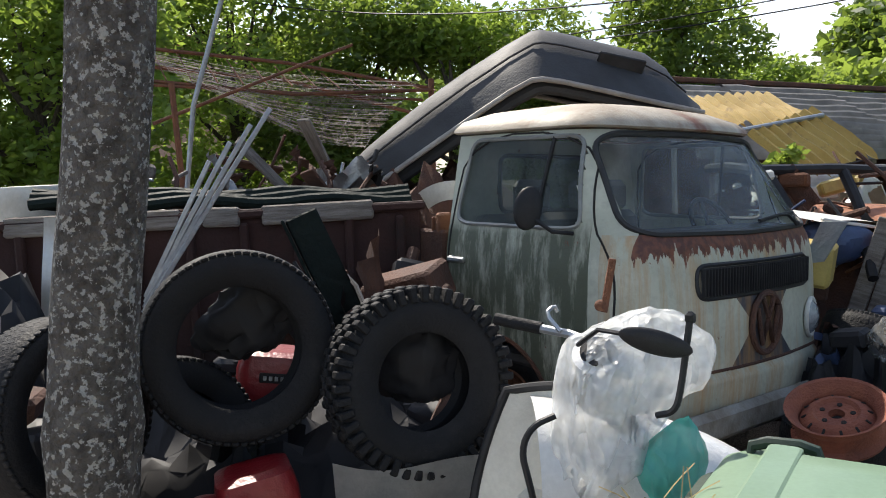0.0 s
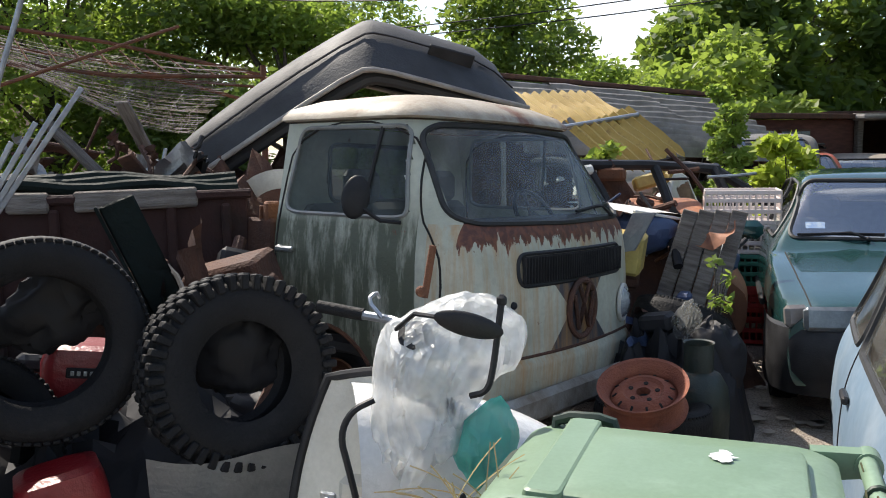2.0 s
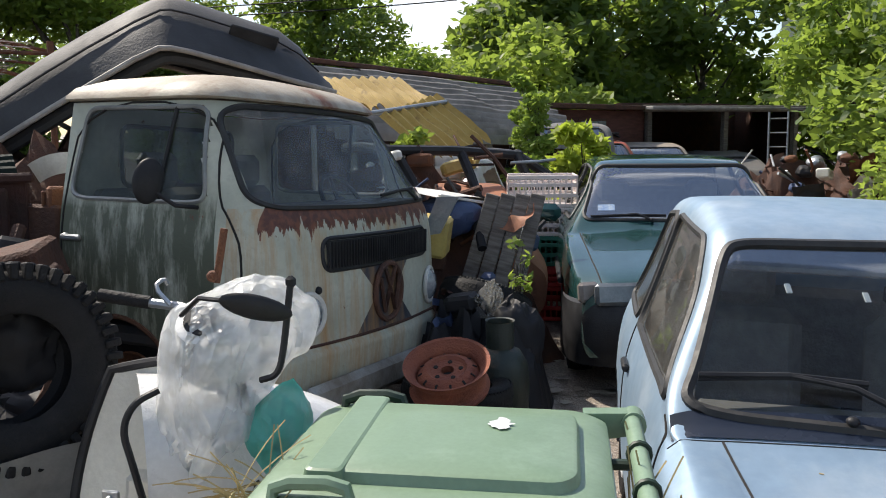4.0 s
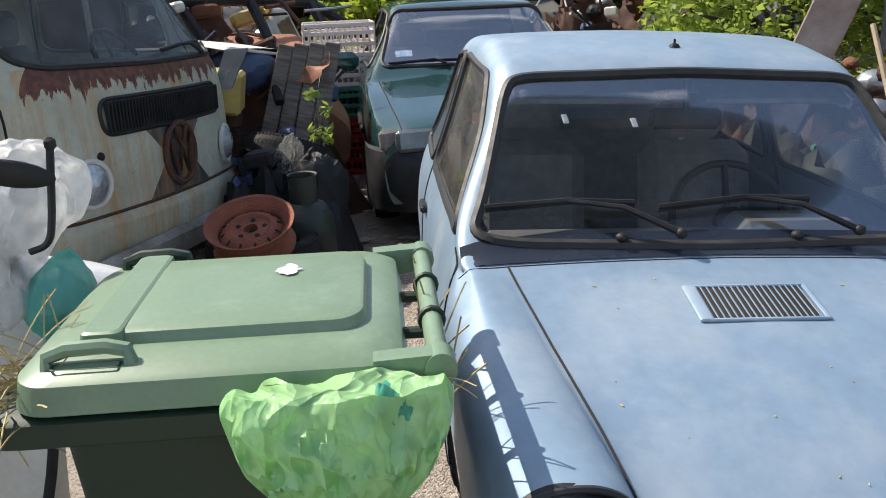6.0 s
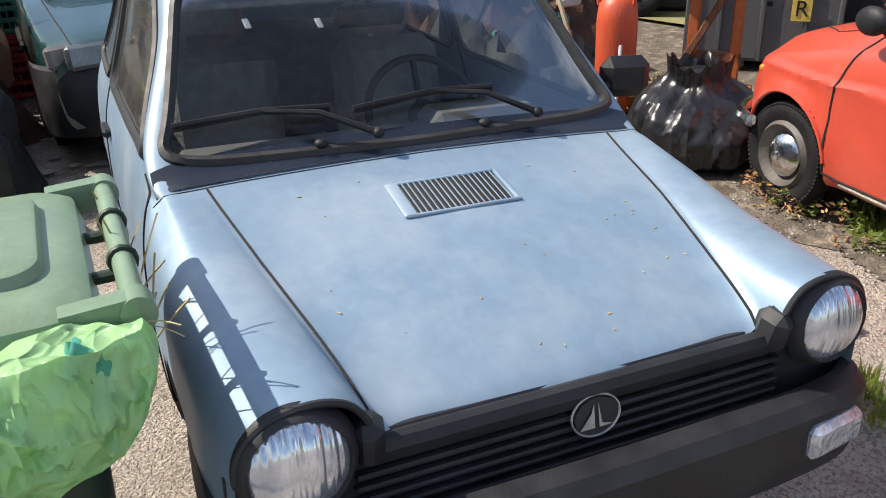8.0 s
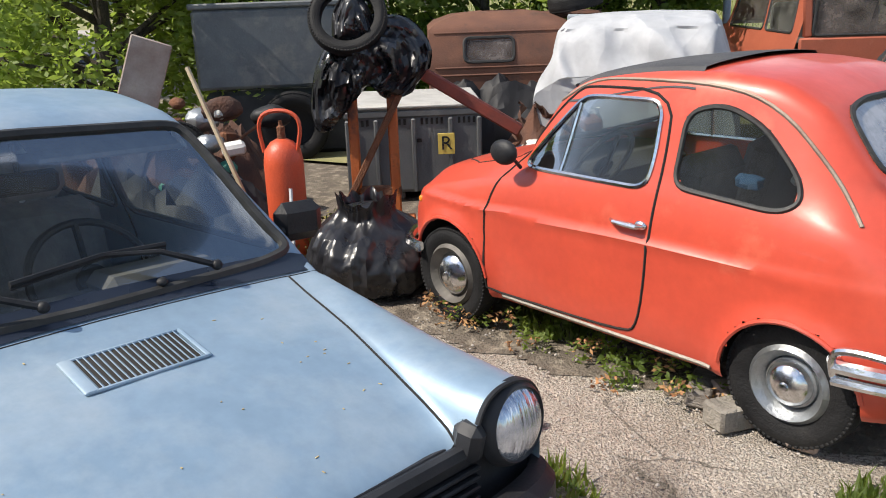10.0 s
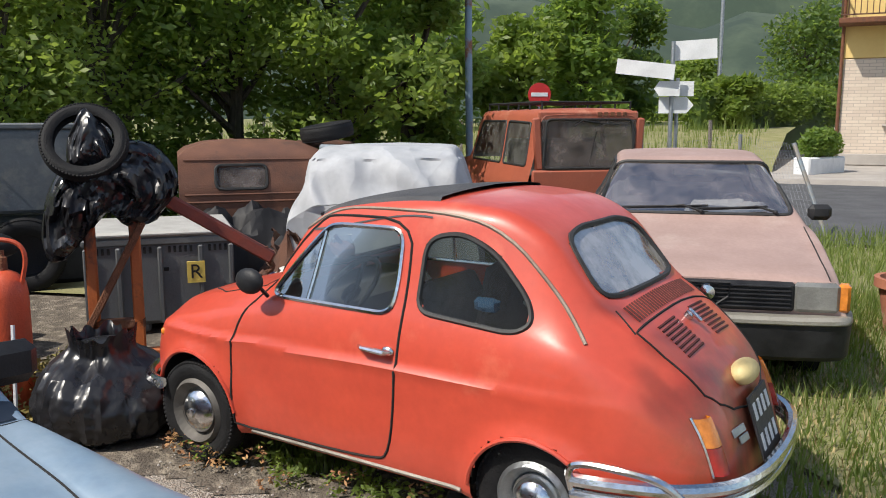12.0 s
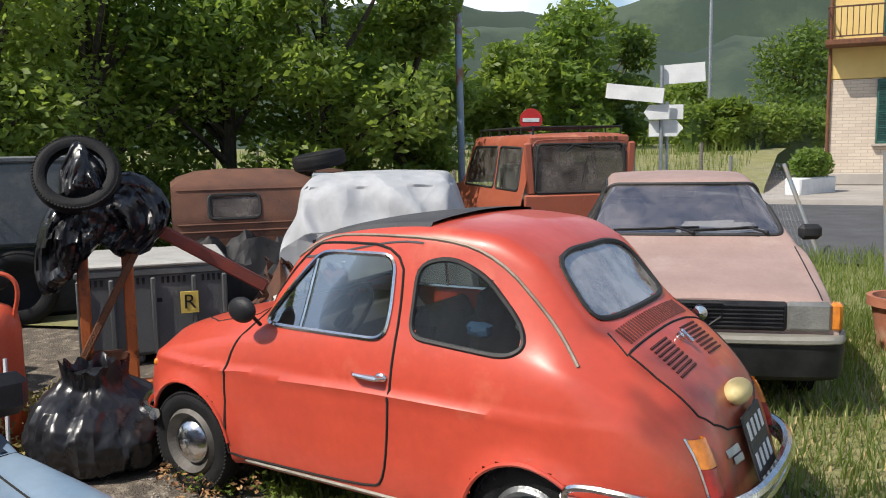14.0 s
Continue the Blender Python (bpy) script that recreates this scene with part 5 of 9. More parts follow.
def tree(x, y, h, r, mat, n=9000, size=0.11, seed=1, trunk=0.12, label="leafy green tree", low=0.25, lean=0.0, category="tree"):
    rr = random.Random(seed)
    T = thing("tree" if category == "tree" else "shrub", label, category, pose(x, y, -0.02))
    top = (lean, 0, h * 0.8)
    tm = Mesh().tube([(0, 0, 0), (lean * 0.3, 0.03, h * 0.3), (lean * 0.7, -0.03, h * 0.6), top], [trunk, trunk * 0.8, trunk * 0.5, trunk * 0.15], 8)
    cl = []
    for i in range(max(5, int(12 + 2 * h))):
        a, z = rr.uniform(0, 2 * PI), h * rr.uniform(low, 0.95)
        f = (1.05 - 0.6 * abs(z / h - 0.5) * 1.4)
        d = r * f * rr.uniform(0.35, 0.95)
        cx, cy = lean * z / h + d * math.cos(a), d * math.sin(a)
        q = r * rr.uniform(0.3, 0.52)
        cl.append((cx, cy, z, q, q, q * rr.uniform(0.6, 0.85)))
        zb = z * rr.uniform(0.5, 0.75)
        tm.tube([(lean * zb / h, 0, zb), (cx * 0.6, cy * 0.6, (zb + z) / 2 + 0.1), (cx, cy, z)], [trunk * 0.4, trunk * 0.25, trunk * 0.06], 5)
    part("trunk", tm, BARK_PLAIN, T, "branched brown trunk")
    part("crown", leaves(cl, n, size, seed), mat, T, "loose leafy crown", smooth=False)
    return T


# belt behind the scrap, north
rt = random.Random(7)
for i, (x, y, h, r, mt) in enumerate(((-9.5, 12.5, 5.8, 2.6, LEAF), (-7.2, 14.5, 6.0, 2.6, LEAF), (-5.6, 11.8, 5.0, 2.0, LEAF), (-3.8, 15.5, 5.6, 2.3, LEAF), (-1.6, 16.5, 4.9, 2.2, LEAF_DARK), (0.2, 15.2, 4.3, 1.9, LEAF),
                                      (1.6, 16.6, 4.5, 1.9, LEAF_DARK), (4.6, 16.2, 4.7, 2.0, LEAF_DARK), (6.6, 17.4, 3.4, 1.8, LEAF), (8.6, 18.0, 3.1, 1.8, LEAF_LIGHT), (-8.0, 9.0, 4.6, 1.9, LEAF_DARK), (3.3, 17.5, 3.4, 1.6, LEAF))):
    tree(x, y, h, r, mt, 20000, 0.08, 20 + i, 0.14, ("tall tree with mid-green leaves behind the scrap" if mt is LEAF else "dense dark green tree behind the scrap" if mt is LEAF_DARK else "light green tree behind the shed"), 0.12)
# behind and beside the barn
for i, (x, y, h, r, mt, sz) in enumerate(((11.5, 21, 5.2, 2.4, LEAF_DARK, 0.2), (14.5, 22, 7.2, 3.0, LEAF_DARK, 0.2), (18, 21, 7.2, 3.0, LEAF_DARK, 0.2), (19, 15, 6.2, 2.8, LEAF_DARK, 0.16), (10.2, 17.8, 4.0, 1.8, LEAF_LIGHT, 0.14), (14.2, 11.0, 5.4, 1.9, LEAF, 0.12),
                                          (14.8, 8.6, 5.2, 2.4, LEAF_DARK, 0.13), (11.0, 7.2, 4.4, 1.7, LEAF_DARK, 0.1), (9.0, 5.4, 3.5, 1.5, LEAF_LIGHT, 0.06), (9.8, 3.9, 4.0, 1.4, LEAF_LIGHT, 0.06), (22, 18, 7, 3, LEAF_DARK, 0.2))):
    tree(x, y, h, r, mt, 10000, sz, 60 + i, 0.13, ("dark tall tree beyond the open barn" if mt is LEAF_DARK else "sunlit bushy tree beside the yard"), 0.42 if (x, y) in ((14.2, 11.0), (11.0, 7.2), (14.8, 8.6)) else 0.1)
# east side, behind the red car
for i, (x, y, h, r, mt, sz) in enumerate(((11.2, 5.0, 4.7, 1.8, LEAF_LIGHT, 0.062), (11.6, 3.2, 4.8, 1.7, LEAF_LIGHT, 0.06), (12.6, 1.6, 5.0, 1.7, LEAF, 0.075), (12.7, 0.2, 5.0, 1.6, LEAF_LIGHT, 0.075), (13.4, -0.9, 4.8, 1.0, LEAF, 0.075), (14.5, 4.5, 5.6, 2.4, LEAF_DARK, 0.1))):
    tree(x, y, h, r, mt, 14000, sz, 90 + i, 0.13, "tall sunlit tree with dense green leaves", 0.14)
for i, (x, y, h, r, mt) in enumerate(((46, -12.5, 8.8, 3.2, LEAF), (50, -15.5, 8.4, 3.0, LEAF_DARK), (62, -34, 10, 4.0, LEAF_DARK), (44, -8.5, 6.5, 2.6, LEAF_LIGHT), (40, -2.5, 7.5, 3.2, LEAF), (38, -17, 3.6, 1.5, LEAF_LIGHT), (60, -24, 6, 3, LEAF_LIGHT), (58, -4, 9, 4, LEAF))):
    tree(x, y, h, r, mt, 7000, 0.26, 120 + i, 0.2, "distant rounded tree beyond the meadow", 0.08)
tree(5.75, 9.8, 2.45, 0.42, LEAF, 3600, 0.05, 141, 0.04, "green climbing shrub against the shed roof", 0.2, category="shrub")
tree(4.7, 7.05, 1.75, 0.34, LEAF_LIME, 1300, 0.075, 143, 0.02, "bright lime-green sapling behind the crates", 0.5, category="shrub")
tree(3.05, 7.5, 1.75, 0.22, LEAF_LIGHT, 500, 0.05, 144, 0.015, "small leafy weed among the scrap", 0.75, category="shrub")
tree(2.54, 4.45, 1.05, 0.09, LEAF_LIGHT, 70, 0.035, 145, 0.012, "thin green weed beside the black bags", 0.25, category="shrub")

# big trunk close by
tk = Mesh()
rows = []
for i in range(61):
    z = 6.6 * i / 60
    c = Vector((-1.085 + 0.105 * z + 0.012 * math.sin(z * 4), 2.20 + 0.02 * z, z))
    rr = 0.118 * (1 + 0.5 * max(0, 0.25 - z)) * (1 - 0.02 * z)
    rows.append([c + Vector((math.cos(a), math.sin(a), 0)) * rr * (1 + 0.09 * noise.noise((math.cos(a) * 2, math.sin(a) * 2, z * 2.5)) + 0.12 * max(0, 0.12 - abs(z - 0.98)) / 0.12) for a in [2 * PI * k / 28 for k in range(28)]])
tk.grid(rows, close_v=True)
LT = thing("tree", "tall straight tree trunk covered in pale lichen", "tree")
part("trunk", tk, BARK, LT, "grey bark with lichen patches")
part("crown", leaves([(-0.5 + 1.2 * math.cos(a), 2.4 + 1.0 * math.sin(a), 7.0, 0.9, 0.9, 0.6) for a in (0.5, 1.9, 3.2, 4.6)], 2500, 0.07, 5), LEAF, LT, smooth=False)


# ---- sheds, barn, houses ----
def corrugated(p0, du, dv, L, W, pitch, amp, across=True, jag=0.0):
    """A corrugated sheet from p0 along unit du (length L) and dv (width W); ridges run along du, or along dv if not across."""
    n = du.cross(dv).normalized()
    k = int((W if across else L) / pitch * 6)
    rows = []
    for i in range(k + 1):
        t = i / k
        h = amp * math.sin(2 * PI * t * (W if across else L) / pitch)
        if across:
            rows.append([p0 + dv * W * t + du * s * L + n * (h + 0.03 * noise.noise((t * 3, s * 4, L))) for s in [j / 6 for j in range(7)]])
        else:
            e = 1 + jag * noise.noise((t * 14, 2, W))
            rows.append([p0 + du * L * t + dv * s * W * e + n * (h + 0.03 * noise.noise((t * 3, s * 4, L))) for s in [j / 6 for j in range(7)]])
    m = Mesh().grid(rows)
    return m


SH = thing("shed", "long low shed with a grey corrugated sheet roof", "shed")
SA, SB = Vector((2.2, 11.3, 2.62)), Vector((10.3, 14.1, 2.2))
sd = (SB - SA).normalized()
sv = Vector((0.33, -0.95, 0)).normalized() * 2.0 + Vector((0, 0, -1.02))
for i in range(3):
    part("roof_sheet", corrugated(SA + sd * (1.75 * i) + Vector((0, 0, 0.02 * (i % 2))), sd, sv.normalized(), 1.82, sv.length, 0.2, 0.05), SHEET_GREY, SH)
part("ridge_board", Mesh().box(5.4, 0.12, 0.07, Matrix.Translation(SA + sd * 2.65 + Vector((0, 0, 0.06))) @ (SB - SA).to_track_quat("X", "Z").to_matrix().to_4x4(), 0.01), RUST_DARK, SH)
part("back_wall", Mesh().box(5.4, 0.12, 2.3, Matrix.Translation(Vector((4.7, 12.5, 1.12))) @ pose(0, 0, 0, 0, 0, 19), 0.02), RUST_DARK, SH)
for i in range(5):
    q = SA + sd * (0.3 + 1.15 * i) + sv * 0.95
    part("post", Mesh().box(0.1, 0.1, q.z, pose(q.x, q.y, q.z / 2 - 0.02), 0.01), WOOD_GREY, SH)
BRICKRED = surface("dark_red_boards", (0.13, 0.045, 0.035), (0.08, 0.03, 0.026), 0.85, 0, 3, stretch=(1, 1, 6))
BN = thing("barn", "dark open-fronted barn with a flat sheet roof", "barn")
def wall_seg(a, b, z0, z1, mat, parent, name="wall", th=0.12):
    a, b = Vector((*a, 0)), Vector((*b, 0))
    mid = (a + b) / 2
    return part(name, Mesh().box((b - a).length, th, z1 - z0, Matrix.Translation((mid.x, mid.y, (z0 + z1) / 2)) @ pose(0, 0, 0, 0, 0, math.degrees(math.atan2(b.y - a.y, b.x - a.x))), 0.01), mat, parent)


wall_seg((7.6, 12.9), (10.8, 14.35), 0, 2.0, BRICKRED, BN)
part("fascia", Mesh().box(3.7, 0.3, 0.09, pose(9.2, 13.55, 2.06, 0, 0, 24.5), 0.01), RUST_DARK, BN)
wf = part("window", Mesh().box(0.95, 0.05, 0.42, pose(9.0, 13.42, 1.62, 0, 0, 24.5), 0.01), RUST_DARK, BN, "small window in the dark red wall")
for i in range(3):
    part("pane", Mesh().box(0.27, 0.03, 0.34, pose(8.74 + 0.26 * i, 13.27 + 0.118 * i, 1.62, 0, 0, 24.5), 0.005), surface("dull_pane", (0.2, 0.23, 0.24), (0.12, 0.14, 0.15), 0.15), wf)
wall_seg((10.8, 14.35), (11.6, 18.0), 0, 2.1, RUST_DARK, BN)
wall_seg((11.6, 18.0), (17.0, 18.4), 0, 2.3, RUST_DARK, BN)
wall_seg((15.0, 14.3), (17.0, 18.4), 0, 2.1, RUST_DARK, BN)
part("roof", Mesh().box(5.6, 4.4, 0.08, pose(13.4, 16.1, 2.12, 2, 0, 2), 0.02), SHEET_GREY, BN)
part("roof_beam", Mesh().box(4.4, 0.1, 0.14, pose(12.9, 14.15, 2.05, 0, 0, 0.5), 0.01), WOOD_GREY, BN)
for x in (10.9, 12.9, 14.9):
    part("post", Mesh().box(0.12, 0.12, 2.05, pose(x, 14.25, 1.0), 0.01), WOOD_GREY, BN)
# yellow corrugated sheets over the heap
for i, (p, du, dv, L, W) in enumerate((((2.3, 8.9, 2.22), (0.97, 0.1, 0.0), (0.3, -0.8, -0.42), 1.25, 0.75), ((2.95, 8.2, 1.8), (0.86, 0.32, 0.26), (0.62, -0.45, -0.62), 0.85, 0.75))):
    tagged(part("roofing_sheet", corrugated(Vector(p), Vector(du).normalized(), Vector(dv).normalized(), L, W, 0.11, 0.028, False, 0.25), YELLOW_SHEET), "torn yellow corrugated plastic roofing sheet", "roofing sheet", "yellow sheets over the scrap")
YP = thing("sheet_support", "grey steel frame propping up the yellow sheets", "frame")
for p in ((2.65, 8.1), (3.5, 8.5), (2.45, 8.9)):
    part("post", Mesh().tube([(p[0], p[1], 0), (p[0], p[1], 1.78)], 0.03, 8), STEEL, YP)
part("rail", Mesh().tube([(2.4, 8.1, 1.76), (3.8, 8.4, 1.95)], 0.025, 8), STEEL, YP)

PINK = surface("pink_render", (0.55, 0.36, 0.3), (0.48, 0.31, 0.26), 0.9, 0, 2)
PH = thing("house", "pale pink rendered house beyond the trees", "house")
part("wall", Mesh().box(6, 5, 5.0, pose(-6.2, 25.5, 2.5, 0, 0, 12), 0.05), PINK, PH)
part("roof", Mesh().box(6.6, 5.6, 0.25, pose(-6.2, 25.5, 5.1, 0, 0, 12), 0.05), RUST, PH)
for dx in (-1.6, 0.6):
    w = part("window", Mesh().box(0.9, 0.1, 1.1, pose(-6.0 + dx, 22.98 + 0.2 * dx, 3.1, 0, 0, 12), 0.02), surface("dark_pane", (0.06, 0.07, 0.08), None, 0.2), PH)
    part("sill", Mesh().box(1.05, 0.2, 0.08, pose(-6.0 + dx, 22.95 + 0.2 * dx, 2.5, 0, 0, 12), 0.02), PAVING, w)


def brick_mat():
    m, nt, bs = nodes_of("pale_brick")
    co = nt.nodes.new("ShaderNodeTexCoord")
    mp = nt.nodes.new("ShaderNodeMapping")
    mp.inputs["Rotation"].default_value = (radians(90), 0, 0)
    br = nt.nodes.new("ShaderNodeTexBrick")
    br.inputs["Scale"].default_value = 1.0
    br.inputs["Brick Width"].default_value, br.inputs["Row Height"].default_value, br.inputs["Mortar Size"].default_value = 0.36, 0.1, 0.009
    br.inputs["Color1"].default_value, br.inputs["Color2"].default_value, br.inputs["Mortar"].default_value = (0.62, 0.52, 0.42, 1), (0.52, 0.42, 0.34, 1), (0.36, 0.32, 0.28, 1)
    nt.links.new(co.outputs["Object"], mp.inputs["Vector"])
    nt.links.new(mp.outputs["Vector"], br.inputs["Vector"])
    nt.links.new(mixc(nt, calc(nt, "MULTIPLY", noise_fac(nt, 1, 6), 0.3), br.outputs["Color"], (0.45, 0.38, 0.3)), bs.inputs["Base Color"])
    bs.inputs["Roughness"].default_value = 0.9
    bump(nt, bs, br.outputs["Fac"], -0.4, 0.01)
    return m


YELLOW_WALL = surface("yellow_render", (0.72, 0.52, 0.2), (0.66, 0.47, 0.18), 0.9, 0, 1.5)
GREEN_SHUT = surface("green_shutter_paint", (0.03, 0.13, 0.115), (0.02, 0.09, 0.08), 0.5)
# the house: its corner, its facade along the road
HC = Vector((25.0, -14.9, 0.2))
HM = Matrix.Translation(HC) @ pose(0, 0, 0, 0, 0, -121)
HO = thing("house", "yellow house with a pale brick ground floor and a balcony", "house", HM)
part("wall", Mesh().box(9, 7, 3.25, pose(4.5, 3.5, 1.62), 0.02), brick_mat(), HO, "pale brick ground floor")
part("wall", Mesh().box(9.04, 7.04, 4.0, pose(4.5, 3.5, 5.26), 0.02), YELLOW_WALL, HO, "yellow rendered upper floor")
part("plinth", Mesh().box(9.1, 7.1, 0.35, pose(4.5, 3.5, 0.2), 0.02), PAVING, HO)
part("roof", Mesh().box(10.2, 8.2, 0.3, pose(4.5, 3.5, 7.4), 0.05), RUST, HO)
part("corner_pipe", Mesh().tube([(-0.06, -0.08, 0.2), (-0.06, -0.08, 7.2)], 0.05, 8), RUST, HO, "brown drainpipe")
bal = part("balcony", Mesh().box(9.6, 1.1, 0.16, pose(4.6, -0.55, 4.28), 0.02), RUST, HO, "balcony with iron railings")
part("rail", Mesh().box(9.5, 0.04, 0.05, pose(4.6, -1.03, 5.3), 0.01).box(9.5, 0.03, 0.04, pose(4.6, -1.03, 4.45), 0.01).box(0.04, 1.0, 0.05, pose(-0.14, -0.55, 5.3), 0.01), RUST_DARK, bal)
for i in range(60):
    part("baluster", Mesh().box(0.025, 0.025, 0.88, pose(-0.12 + 0.16 * i, -1.03, 4.88), 0.005), RUST_DARK, bal)
for i in range(6):
    part("baluster", Mesh().box(0.025, 0.025, 0.88, pose(-0.14, -1.0 + 0.17 * i, 4.88), 0.005), RUST_DARK, bal)


def shutter_window(x, z, w, h, open_one):
    W = part("window", Mesh().box(w, 0.12, h, pose(x, -0.0, z), 0.01), surface("dark_opening", (0.02, 0.025, 0.03), None, 0.3), HO, "window with green louvred shutters")
    part("sill", Mesh().box(w + 0.2, 0.25, 0.07, pose(x, -0.08, z - h / 2 - 0.03), 0.01), PAVING, W)
    for s in (-1, 1):
        sw = w / 2
        m = Mesh().box(0.06, 0.05, h, pose(-sw / 2 + 0.03, 0, 0), 0.01).box(0.06, 0.05, h, pose(sw / 2 - 0.03, 0, 0), 0.01)
        for zz in (-h / 2 + 0.04, 0, h / 2 - 0.04):
            m.box(sw, 0.05, 0.07, pose(0, 0, zz), 0.01)
        tilt = open_one and s < 0
        sh = part("shutter", m, GREEN_SHUT, W, m=pose(x + s * sw / 2, -0.1, z))
        n = int(h / 0.075)
        for i in range(n):
            zz = -h / 2 + 0.08 + i * (h - 0.14) / n
            lo = tilt and zz < 0.1
            part("slat", Mesh().box(sw - 0.1, 0.012, 0.06, pose(0, -0.03 - (0.55 * (0.1 - zz) if lo else 0), zz + 0.03, 30, 0, 0), 0.002), GREEN_SHUT, sh)
    return W


shutter_window(2.0, 2.25, 1.45, 1.95, True)
shutter_window(2.0, 5.6, 1.3, 2.3, False)
shutter_window(6.5, 2.25, 1.45, 1.95, False)


# ---- street side ----
HEDGE = thing("hedge", "clipped dense green hedge beyond the meadow", "hedge")
part("leaves", leaves([(36.5 + 1.5 * math.cos(i) * 0.1 + 0.42 * i, -15.2 - 0.62 * i, 2.2, 0.9, 0.9, 1.15) for i in range(16)], 16000, 0.14, 33), LEAF_LIGHT, HEDGE, smooth=False)
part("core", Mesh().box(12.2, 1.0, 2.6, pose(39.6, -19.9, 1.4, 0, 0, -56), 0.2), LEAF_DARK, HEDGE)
SG = thing("signpost", "steel signpost with blank pale direction signs", "signpost", pose(11.48, -4.38, 0))
part("post", Mesh().tube([(0, 0, 0), (0, 0, 2.68)], 0.03, 10), STEEL, SG)
part("post", Mesh().tube([(0.1, -0.12, 0), (0.1, -0.12, 2.2)], 0.026, 10), STEEL, SG)
for (dy, dz, w, h, a, arrow) in ((0.38, 2.31, 0.77, 0.2, 7, 0), (-0.3, 2.57, 0.58, 0.26, -3, 0), (0.08, 2.05, 0.34, 0.2, 0, 1), (-0.15, 2.05, 0.3, 0.2, 0, 0), (-0.08, 1.83, 0.46, 0.22, 0, -1)):
    hw_ = w / 2
    pts = [(0, -hw_, -h / 2), (0, hw_, -h / 2), (0, hw_, h / 2), (0, -hw_, h / 2)]
    if arrow:
        pts = [(0, -hw_ * arrow, -h / 2), (0, hw_ * 0.6 * arrow, -h / 2), (0, hw_ * arrow, 0), (0, hw_ * 0.6 * arrow, h / 2), (0, -hw_ * arrow, h / 2)]
    k = len(pts)
    sgn = Mesh().add([(x - 0.05, y, z) for x, y, z in pts] + [(x - 0.03, y, z) for x, y, z in pts], [tuple(range(k)), tuple(range(2 * k - 1, k - 1, -1))] + [(i, (i + 1) % k, k + (i + 1) % k, k + i) for i in range(k)])
    part("sign_board", sgn, PALE_PAINT, SG, m=pose(-0.03 * arrow, dy, dz, a, 0, -20))
PB = surface("blue_rusty_paint", (0.2, 0.3, 0.42), (0.28, 0.36, 0.44), 0.6, 0.2, 3, c3=(0.25, 0.1, 0.05), s3=2, lo3=0.5, hi3=0.58)
tagged(part("pole", Mesh().tube([(13.14, -1.83, 0), (13.02, -1.74, 6.5)], 0.055, 12), PB), "blue steel pole with rust patches", "pole")
tagged(part("street_lamp", Mesh().tube([(45.8, -20.1, 0), (45.8, -20.1, 11.5)], [0.14, 0.08], 10), STEEL), "tall grey street lamp post", "street lamp")
NE = thing("road_sign", "round red no-entry sign on a grey post", "road sign", pose(21.75, -4.76, 0))
part("post", Mesh().tube([(0.03, 0, 0), (0.03, 0, 2.5)], 0.03, 8), STEEL, NE)
part("disc", Mesh().lathe([(0.001, 0.012), (0.3, 0.012), (0.3, 0), (0.001, 0)], 32, pose(0, 0, 2.26, 0, -90, 0)), surface("red_sign_paint", (0.55, 0.02, 0.02), (0.45, 0.02, 0.02), 0.4), NE)
part("bar", Mesh().box(0.01, 0.44, 0.1, pose(-0.018, 0, 2.26), 0.003), PALE_PAINT, NE)
FN = thing("wire_fence", "sagging wire fence on leaning steel posts", "fence")
fposts = [((9.11, -6.2), (9.25, -6.2, 1.5)), ((11.1, -6.55), (11.7, -6.3, 1.3)), ((7.3, -5.6), (7.28, -5.62, 1.6)), ((13.2, -6.2), (13.2, -6.2, 1.4)), ((5.4, -5.6), (5.4, -5.6, 1.55)), ((15.0, -5.2), (15.0, -5.2, 1.2))]
for (bx, by), tp in fposts:
    part("post", Mesh().tube([(bx, by, -0.02), tp], 0.03, 8), surface("blue_grey_post", (0.2, 0.25, 0.3), (0.28, 0.24, 0.2), 0.6, 0.3), FN)
wm = Mesh()
order = sorted(fposts, key=lambda q: q[0][0])
for (a0, a1), (b0, b1) in zip(order, order[1:]):
    if a0[0] == 9.11:
        continue
    A0, A1, B0, B1 = Vector((*a0, 0.05)), Vector(a1), Vector((*b0, 0.05)), Vector(b1)
    for i in range(12):
        t = i / 11
        wm.tube([A0.lerp(A1, t), A0.lerp(A1, t).lerp(B0.lerp(B1, t), 0.5) - Vector((0, 0, 0.04)), B0.lerp(B1, t)], 0.0013, 3, caps=False)
    for i in range(1, 22):
        t = i / 22
        wm.tube([A0.lerp(B0, t), A1.lerp(B1, t) - Vector((0, 0, 0.04 * math.sin(PI * t)))], 0.0013, 3, caps=False)
part("wire", wm, STEEL, FN)
FP = thing("field_fence", "row of weathered wooden fence posts in the meadow", "fence")
for i in range(12):
    x, y = road_pt(-4 - 2.0 * i, 14.2)[:2]
    part("post", Mesh().tube([(x, y, 0.2), (x + 0.03, y, 1.6)], 0.06, 6), WOOD_GREY, FP)
TERRA = surface("terracotta", (0.42, 0.16, 0.09), (0.34, 0.12, 0.07), 0.85, 0, 6, c3=(0.5, 0.3, 0.2), s3=4)
SOIL = surface("potting_soil", (0.06, 0.045, 0.035), (0.1, 0.075, 0.055), 0.95, 0, 30, bmp=0.8)
